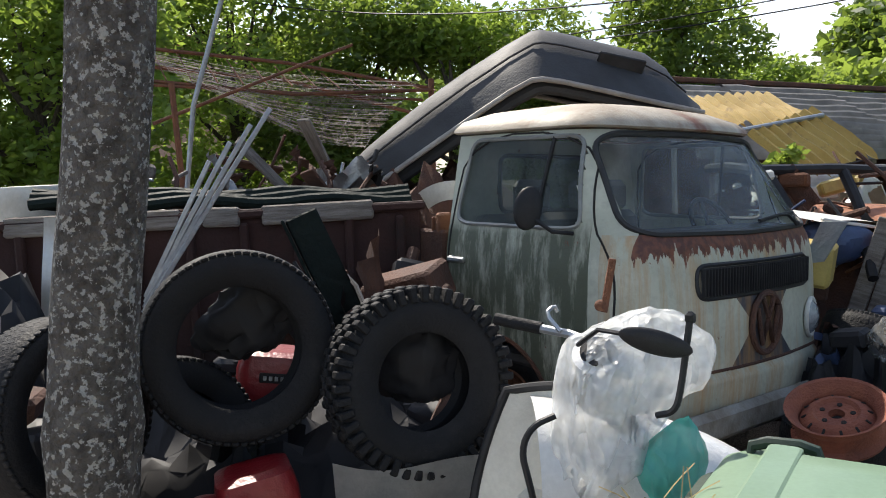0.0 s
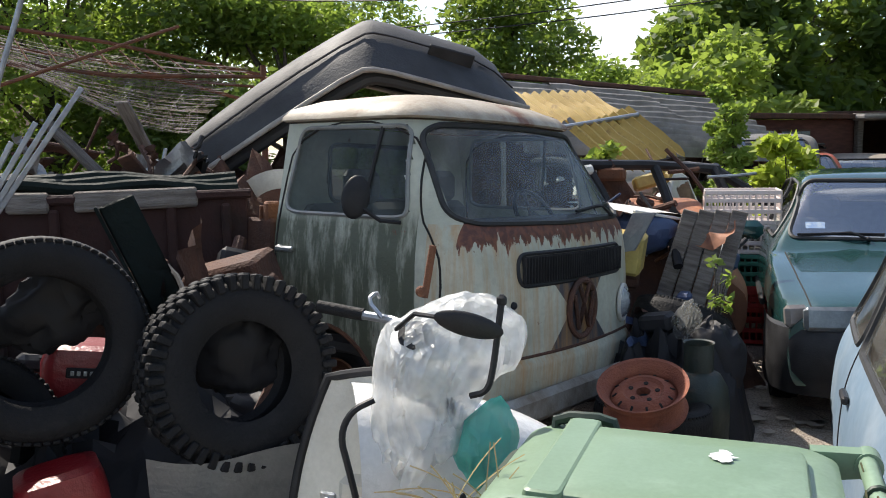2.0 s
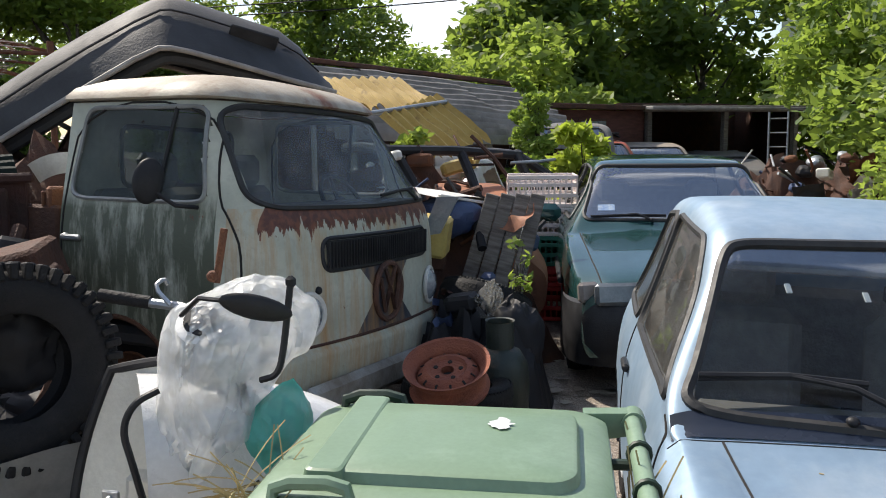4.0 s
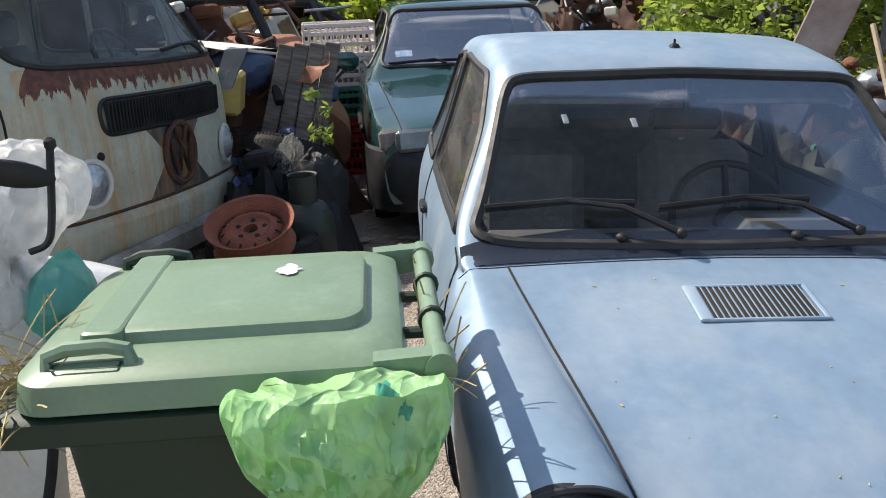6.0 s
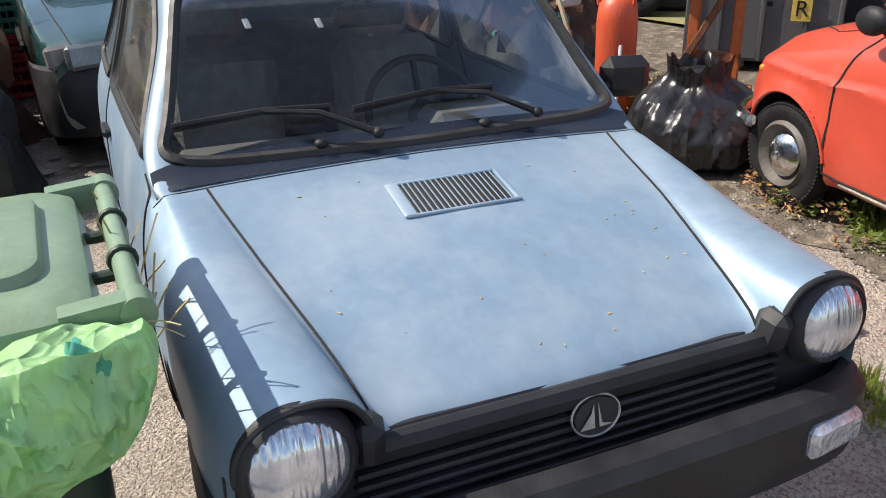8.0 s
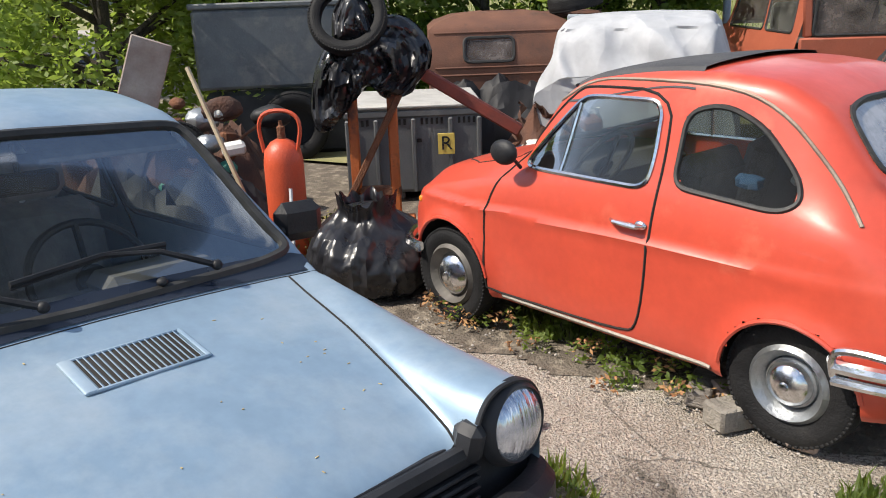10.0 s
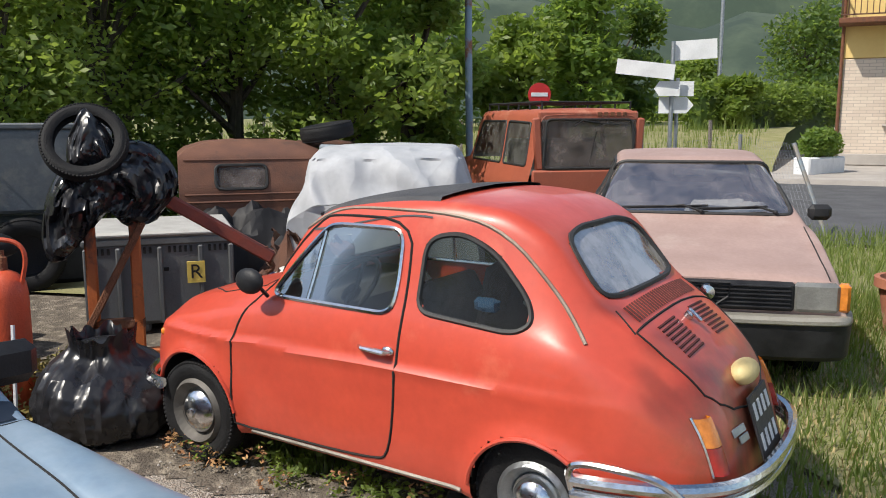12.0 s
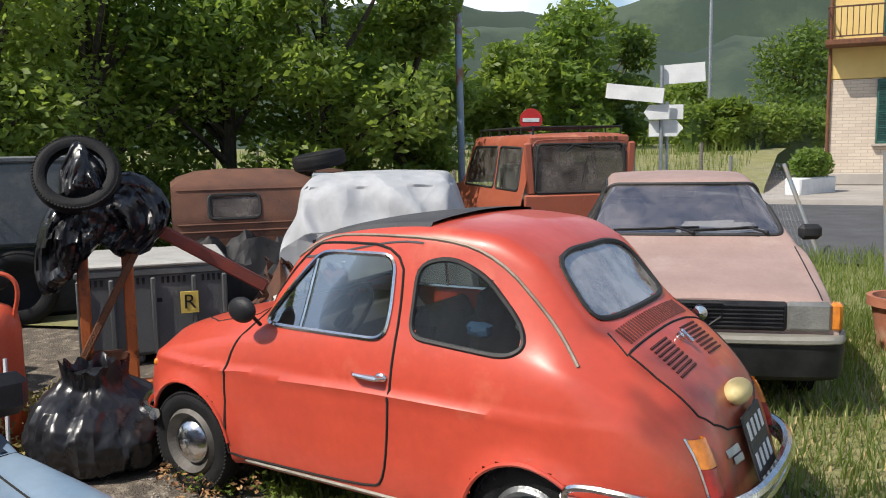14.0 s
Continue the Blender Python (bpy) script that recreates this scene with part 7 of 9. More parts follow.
def rrect(x0, x1, y0, y1, r, z, n=6):
    out = []
    for cx, cy, a0 in ((x1 - r, y1 - r, 0), (x0 + r, y1 - r, 90), (x0 + r, y0 + r, 180), (x1 - r, y0 + r, 270)):
        for k in range(n + 1):
            a = radians(a0 + 90 * k / n)
            out.append((cx + r * math.cos(a), cy + r * math.sin(a), z))
    return out


bb = Mesh()
bb.grid([rrect(-0.25, 0.25, -0.20, 0.20, 0.05, 0.10), rrect(-0.31, 0.31, -0.25, 0.25, 0.06, 0.90), rrect(-0.41, 0.33, -0.275, 0.275, 0.05, 0.905), rrect(-0.425, 0.335, -0.29, 0.29, 0.05, 0.915), rrect(-0.425, 0.335, -0.29, 0.29, 0.05, 0.955), rrect(-0.415, 0.33, -0.28, 0.28, 0.05, 0.963), rrect(-0.30, 0.30, -0.23, 0.23, 0.05, 0.963), rrect(-0.24, 0.24, -0.19, 0.19, 0.05, 0.12)], close_v=True)
bb.f.append(tuple(range(28)))
part("body", bb, BIN_SHADED, WB, "dark green ribbed body")
for y in (-0.2, 0.2):
    part("wheel", tyre_mesh(0.1, 0.05, 0.05, 0, 20), RUBBER, WB, m=pose(0.27, y * 1.15, 0.1))
part("axle", Mesh().tube([(0.27, -0.25, 0.1), (0.27, 0.25, 0.1)], 0.05, 8), BIN_SHADED, WB)
lid = Mesh()
lid.grid([rrect(-0.36, 0.345, -0.288, 0.288, 0.07, 0.968), rrect(-0.37, 0.345, -0.294, 0.294, 0.075, 0.972), rrect(-0.36, 0.335, -0.285, 0.285, 0.07, 1.018), rrect(-0.335, 0.315, -0.262, 0.262, 0.08, 1.034), rrect(-0.25, 0.27, -0.19, 0.19, 0.06, 1.042), rrect(-0.243, 0.263, -0.183, 0.183, 0.055, 1.060), rrect(-0.235, 0.255, -0.175, 0.175, 0.05, 1.064), rrect(-0.1, 0.1, -0.1, 0.1, 0.05, 1.068)], close_v=True)
lid.f.append(tuple(range(len(lid.v) - 28, len(lid.v))))
lb = part("lid", lid, BIN_GREEN, WB, "sun-bleached green lid with a raised panel")
part("lid_rib", Mesh().grid([rrect(-0.262, -0.175, -0.205, 0.215, 0.015, 1.036), rrect(-0.256, -0.181, -0.199, 0.209, 0.015, 1.066), rrect(-0.25, -0.187, -0.193, 0.203, 0.015, 1.069)], close_v=True).add(rrect(-0.25, -0.187, -0.193, 0.203, 0.015, 1.069), [tuple(range(28))]), BIN_GREEN, lb, "flat raised band across the lid")
for y0 in (-0.235, 0.235):
    h = Mesh().tube(chaikin([(-0.30, y0 - 0.01, 1.02), (-0.30, y0, 1.058), (-0.16, y0, 1.062), (-0.15, y0 - 0.01, 1.03)], 1), 0.013, 8)
    part("lid_grip", h, BIN_SHADED if y0 > 0 else BIN_GREEN, lb)
    part("grip_recess", Mesh().grid([rrect(-0.29, -0.165, y0 - 0.03 if y0 < 0 else y0 + 0.005, y0 - 0.005 if y0 < 0 else y0 + 0.03, 0.01, 1.0365), rrect(-0.285, -0.17, y0 - 0.028 if y0 < 0 else y0 + 0.007, y0 - 0.007 if y0 < 0 else y0 + 0.028, 0.008, 1.037)], close_v=True), BIN_SHADED, lb)
part("white_mark", Mesh().add([(0.10 + 0.035 * (0.7 + 0.5 * noise.noise((k * 0.77, 1.3, 2.2))) * math.cos(k * PI / 10), 0.06 + 0.04 * (0.7 + 0.5 * noise.noise((k * 0.83, 5.4, 2.7))) * math.sin(k * PI / 10), 1.0715) for k in range(20)], [tuple(range(20))]), PALE_PAINT, lb, "white scuffed paint mark")
for y in (-0.275, 0.275):
    part("hinge_arm", Mesh().add(*[([(0.28, y - 0.02, 1.03), (0.28, y + 0.02, 1.03), (0.40, y + 0.02, 1.035), (0.40, y - 0.02, 1.035), (0.28, y - 0.02, 0.965), (0.28, y + 0.02, 0.965), (0.40, y + 0.02, 0.985), (0.40, y - 0.02, 0.985)]), [(0, 1, 2, 3), (7, 6, 5, 4), (0, 3, 7, 4), (1, 5, 6, 2), (3, 2, 6, 7), (0, 4, 5, 1)]]).lathe([(0.001, -0.026), (0.03, -0.024), (0.03, 0.024), (0.001, 0.026)], 20, pose(0.40, y, 1.008, 90, 0, 0)), BIN_GREEN, WB)
part("push_bar", Mesh().tube([(0.398, -0.27, 1.012), (0.398, 0.27, 1.012)], 0.021, 12), BIN_GREEN, WB, "round push handle")
for y in (-0.1, 0.08):
    part("bar_bracket", Mesh().tube([(0.398 + 0.024 * math.cos(a), y, 1.012 + 0.024 * math.sin(a)) for a in [2 * PI * i / 12 for i in range(12)]], 0.006, 5, True).box(0.1, 0.02, 0.02, pose(0.35, y, 0.99), 0.005), BIN_SHADED, WB)


def crumple(rx, ry, rz, seed, wob=0.25, fold=0.12, nu=26, nv=44):
    """A soft lump with sharp creases, as of filled plastic film."""
    v, f = ball(rx, ry, rz, nu, nv, 0, seed)
    out = []
    for p in v:
        P = Vector(p)
        q = Vector((p[0] / rx, p[1] / ry, p[2] / rz))
        k = 1 + 0.45 * wob * noise.noise(q * 1.3 + Vector((seed, 2, 0)))
        for sc, am in ((2.2, 0.30), (4.5, 0.16), (9, 0.08)):
            w_ = Vector((q.x, q.y, q.z * 0.6)) * sc + Vector((seed, 1, sc))
            w_ += 0.4 * Vector((noise.noise(w_), noise.noise(w_ + Vector((9, 0, 0))), 0))
            k += fold * am * ((1 - abs(noise.noise(w_)) * 2.2) - 0.4)
        out.append(tuple(P * k))
    return out, f


def film_mat(name, c, trans=0.5, rough=0.3, clear=0.0):
    m, nt, bs = nodes_of(name)
    bs.inputs["Base Color"].default_value = (*c, 1)
    nt.links.new(mixc(nt, noise_fac(nt, 14, 5), c, tuple(0.85 * v for v in c)), bs.inputs["Base Color"])
    bs.inputs["Roughness"].default_value = rough
    creases(nt, bs, 14, 0.9, 0.07)
    tl = nt.nodes.new("ShaderNodeBsdfTranslucent")
    tl.inputs["Color"].default_value = (*c, 1)
    mx = nt.nodes.new("ShaderNodeMixShader")
    mx.inputs[0].default_value = trans
    nt.links.new(bs.outputs[0], mx.inputs[1])
    nt.links.new(tl.outputs[0], mx.inputs[2])
    out = mx
    if clear:
        tp = nt.nodes.new("ShaderNodeBsdfTransparent")
        out = nt.nodes.new("ShaderNodeMixShader")
        nt.links.new(calc(nt, "MULTIPLY", noise_fac(nt, 5, 4, 0.3, 0.6), clear), out.inputs[0])
        nt.links.new(mx.outputs[0], out.inputs[1])
        nt.links.new(tp.outputs[0], out.inputs[2])
    nt.links.new(out.outputs[0], nt.nodes["Material Output"].inputs[0])
    return m


LIME_FILM = film_mat("light_green_film", (0.5, 0.84, 0.42), 0.4)
WHITE_FILM = film_mat("white_bag_film", (0.85, 0.87, 0.87), 0.4, clear=0.6)
TEAL_FILM = film_mat("teal_bag_film", (0.12, 0.55, 0.47), 0.4, clear=0.3)


def hanging_bag(cols, rows_n, width, drop, depth, seed, taper=0.35):
    """A pleated film bag that hangs from a bunched top edge; local x along the edge, y outwards, z down to -drop."""
    R = []
    for i in range(rows_n + 1):
        t = i / rows_n
        row = []
        for j in range(cols):
            a = 2 * PI * j / cols
            bulge = math.sin(PI * min(1, 0.12 + 0.95 * t)) ** 0.7
            w = width / 2 * (1 - taper * t * t) * (0.85 + 0.15 * bulge)
            d = depth / 2 * (0.15 + 0.85 * bulge)
            n1 = noise.noise((math.cos(a) * 2.5, math.sin(a) * 2.5, t * 3 + seed))
            pl = (0.05 + 0.16 * t) * (1 - 2 * abs(math.sin(a * 5.5 + seed + 3 * n1))) * (1 - 0.4 * t) + 0.45 * (0.5 - abs(noise.noise((math.cos(a) * 4 + 2 * t, math.sin(a) * 4, t * 5 + seed)) * 1.6))
            sq = 1.0 if t < 0.93 else max(0.05, (1 - t) / 0.07)
            row.append((w * math.cos(a) * (1 + 0.1 * n1) * sq, d * math.sin(a) * (1 + 0.35 * n1 + pl) * sq, -drop * t * (1 - 0.18 * (math.cos(a) * 0.8) ** 2 * (1 if t > 0.5 else t * 2)) + 0.02 * n1))
        R.append(row)
    m = Mesh().grid(R, close_v=True)
    m.f.append(tuple(range(cols)))
    return m


LG = thing("plastic_bag", "crumpled light green plastic bag hanging from the bin", "plastic bag", pose(0.735, 1.372, 0, 0, 0, -32))
part("film", hanging_bag(110, 36, 0.36, 0.25, 0.14, 2.0, 0.4), LIME_FILM, LG, m=pose(0.195, -0.345, 1.015))
part("torn_fold", hanging_bag(60, 18, 0.09, 0.13, 0.06, 5.0, 0.5), TEAL_FILM, LG, "darker green torn fold", m=pose(0.30, -0.362, 1.01, 0, 14, 0))
st = Mesh()
rs = random.Random(3)
def blade(p, d, L, r, droop=0.5):
    P, D = Vector(p), Vector(d).normalized()
    pts = [P]
    for k in range(5):
        D = (D + Vector((0, 0, -droop / 5))).normalized()
        pts.append(pts[-1] + D * L / 5)
    return pts


for i in range(110):
    p = (rs.uniform(-0.40, -0.3), rs.uniform(-0.3, -0.05), rs.uniform(0.94, 0.99))
    st.tube(blade(p, (rs.uniform(-1, 0.3), rs.uniform(-0.9, 0.2), rs.uniform(-0.1, 0.5)), rs.uniform(0.08, 0.2), 1), 0.0016, 3, caps=False)
for i in range(14):
    p = (rs.uniform(0.2, 0.36), -0.30 + rs.uniform(-0.03, 0.02), rs.uniform(0.97, 1.0))
    st.tube(blade(p, (rs.uniform(-0.6, 1), rs.uniform(-0.7, -0.1), rs.uniform(-0.1, 0.5)), rs.uniform(0.04, 0.09), 1, 0.8), 0.0013, 3, caps=False)
for i in range(16):
    st.tube(blade((rs.uniform(0.34, 0.38), rs.uniform(-0.2, 0.2), rs.uniform(0.85, 0.95)), (rs.uniform(-0.2, 0.4), rs.uniform(-0.6, 0.6), 0.8), rs.uniform(0.08, 0.18), 1, 0.3), 0.002, 3, caps=False)
tagged(part("dry_grass", st, STRAW, m=pose(0.735, 1.372, 0, 0, 0, -32)), "dry straw stalks spilling out round the bin", "straw", kind="stuff")

# ---- scooter with a plastic bag ----
CREAM = surface("cream_scooter_paint", (0.72, 0.69, 0.6), (0.62, 0.58, 0.49), 0.35, 0, 4, c3=(0.45, 0.3, 0.18), s3=4, lo3=0.68, hi3=0.78, coat=0.2)
SCW = surface("white_scooter_paint", (0.78, 0.78, 0.77), (0.7, 0.7, 0.68), 0.3, 0, 4, coat=0.3)
ST = thing("motor_scooter", "white motor scooter with a plastic bag over its headset", "scooter", pose(0.38, 2.36, 0, 0, 0, 0))
SHM = pose(-0.15, 0.06, 0, 0, 0, 55)
sh_rows = []
for i in range(15):
    t = i / 14
    z = 0.22 + 0.78 * t
    w = 0.27 * (1 - 0.3 * (2 * t - 1) ** 2)
    sh_rows.append([(-0.30 + 0.07 * math.cos(u * 1.3) + 0.20 * t + 0.1 * abs(u) ** 2 * 0.3, -0.14 + u * w, z + 0.02 * math.cos(u * 2)) for u in [-1 + 2 * k / 14 for k in range(15)]])
part("leg_shield", Mesh().grid(sh_rows, flip=True).grid([[(x + 0.03, y, z) for x, y, z in r] for r in sh_rows]), CREAM, ST, "cream leg shield", m=SHM)
part("shield_trim", Mesh().tube([r[0] for r in sh_rows] + sh_rows[-1][1:-1] + [r[-1] for r in sh_rows[::-1]], 0.014, 8), BLACK, ST, m=SHM)
fr_rows = []
for i in range(21):
    t = i / 20
    x = -0.16 + 0.72 * t
    zt_ = 1.0 - 0.10 * t - 0.18 * t ** 3
    w = 0.21 * (1 - 0.35 * t ** 2)
    fr_rows.append([(x, -0.08 + w * math.sin(a), zt_ - 0.16 * (1 - math.cos(a)) * 1.3) for a in [radians(-110 + 220 * k / 20) for k in range(21)]])
part("front_cover", Mesh().grid(fr_rows), SCW, ST, "smooth white front cover")
part("front_panel", Mesh().box(0.34, 0.36, 0.62, pose(-0.12, -0.14, 0.45, 0, 12, 0), 0.08), CREAM, ST, m=SHM @ pose(0.1, 0, 0))
part("lock", Mesh().box(0.01, 0.05, 0.05, pose(-0.31, -0.10, 0.74), 0.006).lathe([(0.014, 0), (0.012, 0.01), (0.001, 0.01)], 12, pose(-0.315, -0.10, 0.74, 0, -90, 0)), ALU, ST, m=SHM)
part("handlebar", Mesh().tube([(-0.14, 0.175, 1.155), (-0.02, 0.1, 1.14), (0.06, 0.0, 1.12), (0.1, -0.2, 1.14), (0.12, -0.28, 1.16)], 0.014, 8), STEEL, ST)
part("grip", Mesh().tube([(-0.235, 0.225, 1.172), (-0.10, 0.155, 1.15)], 0.020, 12), RUBBER, ST, "black rubber grip")
part("brake_lever", Mesh().tube(chaikin([(-0.05, 0.10, 1.15), (-0.09, 0.13, 1.2), (-0.06, 0.15, 1.22), (-0.05, 0.16, 1.20)], 1), 0.007, 6), ALU, ST)
mh = part("mirror", Mesh().add(*ball(0.085, 0.016, 0.03), pose(0.085, -0.50, 1.245, 8, 16, -10)), BLACK, ST, "black handlebar mirror")
part("mirror_stem", Mesh().tube([(-0.06, -0.30, 1.20), (-0.03, -0.42, 1.262), (0.03, -0.49, 1.262)], 0.006, 6), BLACK, mh)
part("mirror_stem", Mesh().tube(chaikin([(0.10, -0.44, 1.055), (0.135, -0.47, 1.07), (0.15, -0.47, 1.12), (0.175, -0.46, 1.285)], 2), 0.0085, 6).box(0.025, 0.02, 0.03, pose(0.176, -0.46, 1.29), 0.008), BLACK, ST)
part("stalk", Mesh().tube([(0.085, 0.12, 1.20), (0.115, 0.12, 1.36)], 0.012, 6).add(*ball(0.018, 0.018, 0.018), pose(0.075, 0.12, 1.22)), RUST, ST, "rusty broken mirror stalk")
part("wheel", tyre_mesh(0.22, 0.13, 0.09, 0, 36), RUBBER, ST, m=pose(0.42, -0.08, 0.22, 0, 0, 10))
part("fork", Mesh().tube([(0.1, -0.08, 0.9), (0.42, -0.16, 0.22)], 0.03, 8), STEEL, ST)
part("floor_board", Mesh().box(0.7, 0.34, 0.08, pose(-0.5, -0.1, 0.2), 0.03), CREAM, ST, m=SHM)
part("rear_body", Mesh().add(*crumple(0.36, 0.18, 0.2, 3, 0.05, 0.0), pose(-0.9, -0.1, 0.4)), CREAM, ST, m=SHM)
part("rear_wheel", tyre_mesh(0.22, 0.13, 0.09, 0, 36), RUBBER, ST, m=SHM @ pose(-0.95, -0.1, 0.22))
part("headset", Mesh().add(*ball(0.105, 0.1, 0.1, 16, 24), pose(0.03, -0.25, 1.085)).lathe([(0.06, 0), (0.065, 0.012), (0.05, 0.02), (0.001, 0.022)], 24, pose(-0.01, -0.30, 1.165, 35, -10, 0)), SCW, ST, "white headset cover")
part("dial", Mesh().lathe([(0.046, 0), (0.046, 0.006), (0.001, 0.007)], 24, pose(-0.012, -0.312, 1.182, 35, -10, 0)), BLACK, ST)
PBG = thing("plastic_bag", "translucent white and teal carrier bag over the scooter's headset", "plastic bag", pose(0.44, 2.10, 1.06))


def draped_film(outline, front, back, seed, pleat=0.032):
    """A slack film bag seen as an outline in x and z, swelling towards -y and a little towards +y."""
    rim = chaikin(outline, 2, True)
    cx, cz = sum(p[0] for p in rim) / len(rim), sum(p[1] for p in rim) / len(rim)
    m = Mesh()
    for depth, flip in ((-front, False), (back, True)):
        rows = []
        for i in range(33):
            r = i / 32
            row = []
            for j, (x, z) in enumerate(rim):
                px, pz = cx + (x - cx) * r, cz + (z - cz) * r
                n1 = noise.noise((px * 9 + seed, pz * 5, depth))
                fold = 1 - 2.4 * abs(noise.noise((px * 14 + 1.5 * n1, pz * 7 + seed, 2)))
                fine = 1 - 2.4 * abs(noise.noise((px * 34 + 2 * n1, pz * 15 + 3 * n1, seed)))
                row.append((px + 0.012 * n1 * r, depth * math.sqrt(max(0.0, 1 - r * r)) * (1 + 0.5 * n1) + pleat * (fold + 0.4 * fine) * (0.4 + 0.6 * r), pz + 0.01 * fold * r))
            rows.append(row)
        m.grid(rows, close_v=True, flip=flip)
    return m


BAGM = pose(0.016, -0.02, -0.03, 0, 0, -11)
part("film", draped_film([(-0.17, 0.16), (-0.09, 0.2), (0.02, 0.245), (0.1, 0.24), (0.17, 0.21), (0.21, 0.17), (0.2, 0.07), (0.115, 0.0), (0.05, -0.06), (0.02, -0.2), (-0.06, -0.17), (-0.10, -0.245), (-0.15, -0.255), (-0.195, -0.21), (-0.21, -0.09), (-0.195, 0.04)], 0.13, 0.1, 3.0), WHITE_FILM, PBG, m=BAGM)
part("teal_end", draped_film([(0.12, 0.02), (0.155, -0.04), (0.18, -0.13), (0.13, -0.21), (0.07, -0.25), (0.02, -0.2), (0.0, -0.13), (0.04, -0.05)], 0.05, 0.03, 8.0, 0.008), TEAL_FILM, PBG, "teal printed lower part", m=BAGM @ pose(0, -0.09, 0))
part("gathered_tail", draped_film([(-0.02, -0.03), (0.05, -0.07), (0.03, -0.15), (-0.04, -0.17), (-0.09, -0.25), (-0.14, -0.24), (-0.1, -0.13)], 0.03, 0.02, 5.0, 0.016), WHITE_FILM, PBG, m=BAGM @ pose(0, -0.11, 0))
part("trim_hose", Mesh().tube(chaikin([(-0.19, -0.06, -0.01), (-0.25, -0.07, -0.035), (-0.28, -0.07, -0.1), (-0.262, -0.07, -0.18), (-0.24, -0.06, -0.30)], 2), 0.009, 8), BLACK, ST, m=pose(0.076, -0.28, 1.03, 0, 0, -11))

# ---- tyres and scrap beside the tree ----
def lay(name, mesh, mat, m, label, category, group=""):
    return tagged(part(name, mesh, mat, m=m), label, category, group)


def face_cam(x, y, z, turn=0, lean=0):
    """A pose whose y axis points from the place back to the walk."""
    return pose(x, y, z, 0, 0, math.degrees(math.atan2(y, x)) + 90 + turn) @ pose(0, 0, 0, lean, 0, 0)


lay("tyre", tyre_mesh(0.315, 0.195, 0.19, 0, 64), RUBBER, face_cam(-0.69, 2.66, 1.10, 6, 8), "large worn car tyre leaning upright on the scrap", "tyre", "tyres on the scrap")
lay("tyre", tyre_mesh(0.285, 0.155, 0.17, 44, 64), RUBBER, face_cam(-0.11, 2.62, 0.975, 22, 8), "knobbly off-road tyre leaning upright on the scrap", "tyre", "tyres on the scrap")
lay("tyre", tyre_mesh(0.30, 0.19, 0.19, 0, 64), RUBBER, face_cam(-1.2, 2.5, 0.95, 42, 6), "worn car tyre leaning behind the tree trunk", "tyre", "tyres on the scrap")
lay("tyre", tyre_mesh(0.30, 0.19, 0.18, 0, 64), RUBBER, face_cam(-0.92, 2.62, 0.78, 30, 10), "dark tyre half hidden behind the trunk", "tyre", "tyres on the scrap")


def mound(w, d, h, seed, nu=24, nv=30, rough=0.25):
    rows = []
    for i in range(nu + 1):
        y = -d / 2 + d * i / nu
        rows.append([(-w / 2 + w * j / nv, y, max(-0.05, h * (1 - (2 * y / d) ** 4) * (1 - (2 * (-w / 2 + w * j / nv) / w) ** 4) * (1 + rough * noise.noise((j * 0.35 + seed, i * 0.35, 1)) + 0.5 * rough * noise.noise((j * 0.9, i * 0.9 + seed, 1))) - 0.03)) for j in range(nv + 1)])
    return Mesh().grid(rows)


lay("tarpaulin", mound(1.9, 1.5, 0.78, 3.0), TARP, pose(-0.75, 3.15, 0, 0, 0, 5), "black tarpaulin and bags heaped under the tyres", "tarpaulin")
lay("tarpaulin", mound(1.3, 1.1, 1.3, 9.0), TARP, pose(-2.3, 3.6, 0, 0, 0, 20), "black tarpaulin draped over scrap", "tarpaulin")
RED_PLASTIC = surface("red_plastic", (0.22, 0.009, 0.013), (0.16, 0.007, 0.01), 0.4, 0, 5)
def red_box(m, w, h, label):
    T = thing("plastic_case", label, "case", m, "red plastic cases")
    part("case", Mesh().grid([rrect(-w / 2, w / 2, -0.1, 0.1, 0.05, 0), rrect(-w / 2 * 1.05, w / 2 * 1.05, -0.11, 0.11, 0.05, h * 0.7), rrect(-w / 2 * 0.95, w / 2 * 0.95, -0.1, 0.1, 0.05, h * 0.95), rrect(-w / 2 * 0.7, w / 2 * 0.7, -0.07, 0.07, 0.05, h)], close_v=True).add(rrect(-w / 2 * 0.7, w / 2 * 0.7, -0.07, 0.07, 0.05, h), [tuple(range(28))]), RED_PLASTIC, T)
    lb_ = part("name_plate", Mesh().box(0.1, 0.012, 0.035, pose(0, -0.112, h * 0.62), 0.004), BLACK, T)
    for k in range(4):
        part("letter_bar", Mesh().box(0.012, 0.006, 0.016, pose(-0.03 + 0.02 * k, -0.119, h * 0.62), 0.002), ALU, lb_)
    return T


red_box(face_cam(-0.66, 2.98, 0.80, 174, 0) @ pose(0, 0, 0, 0, 8, 0), 0.26, 0.22, "red plastic case lying inside the tyre ring")
red_box(face_cam(-0.60, 2.5, 0.52, 184, 0) @ pose(0, 0, 0, 0, -8, 0), 0.24, 0.24, "red plastic case with a small plate under the tyres")
red_box(face_cam(-0.70, 2.35, 0.50, 170, 0) @ pose(0, 0, 0, 0, 5, 0), 0.22, 0.20, "red plastic case wedged beneath the large tyre")
lay("plastic_sheet", Mesh().add(*crumple(0.2, 0.05, 0.12, 21, 0.5, 0.5), None), TARP, face_cam(-0.67, 2.84, 1.17) @ pose(0, 0, 0, 0, 25, 0), "crumpled black plastic sheet inside a tyre", "plastic sheet")
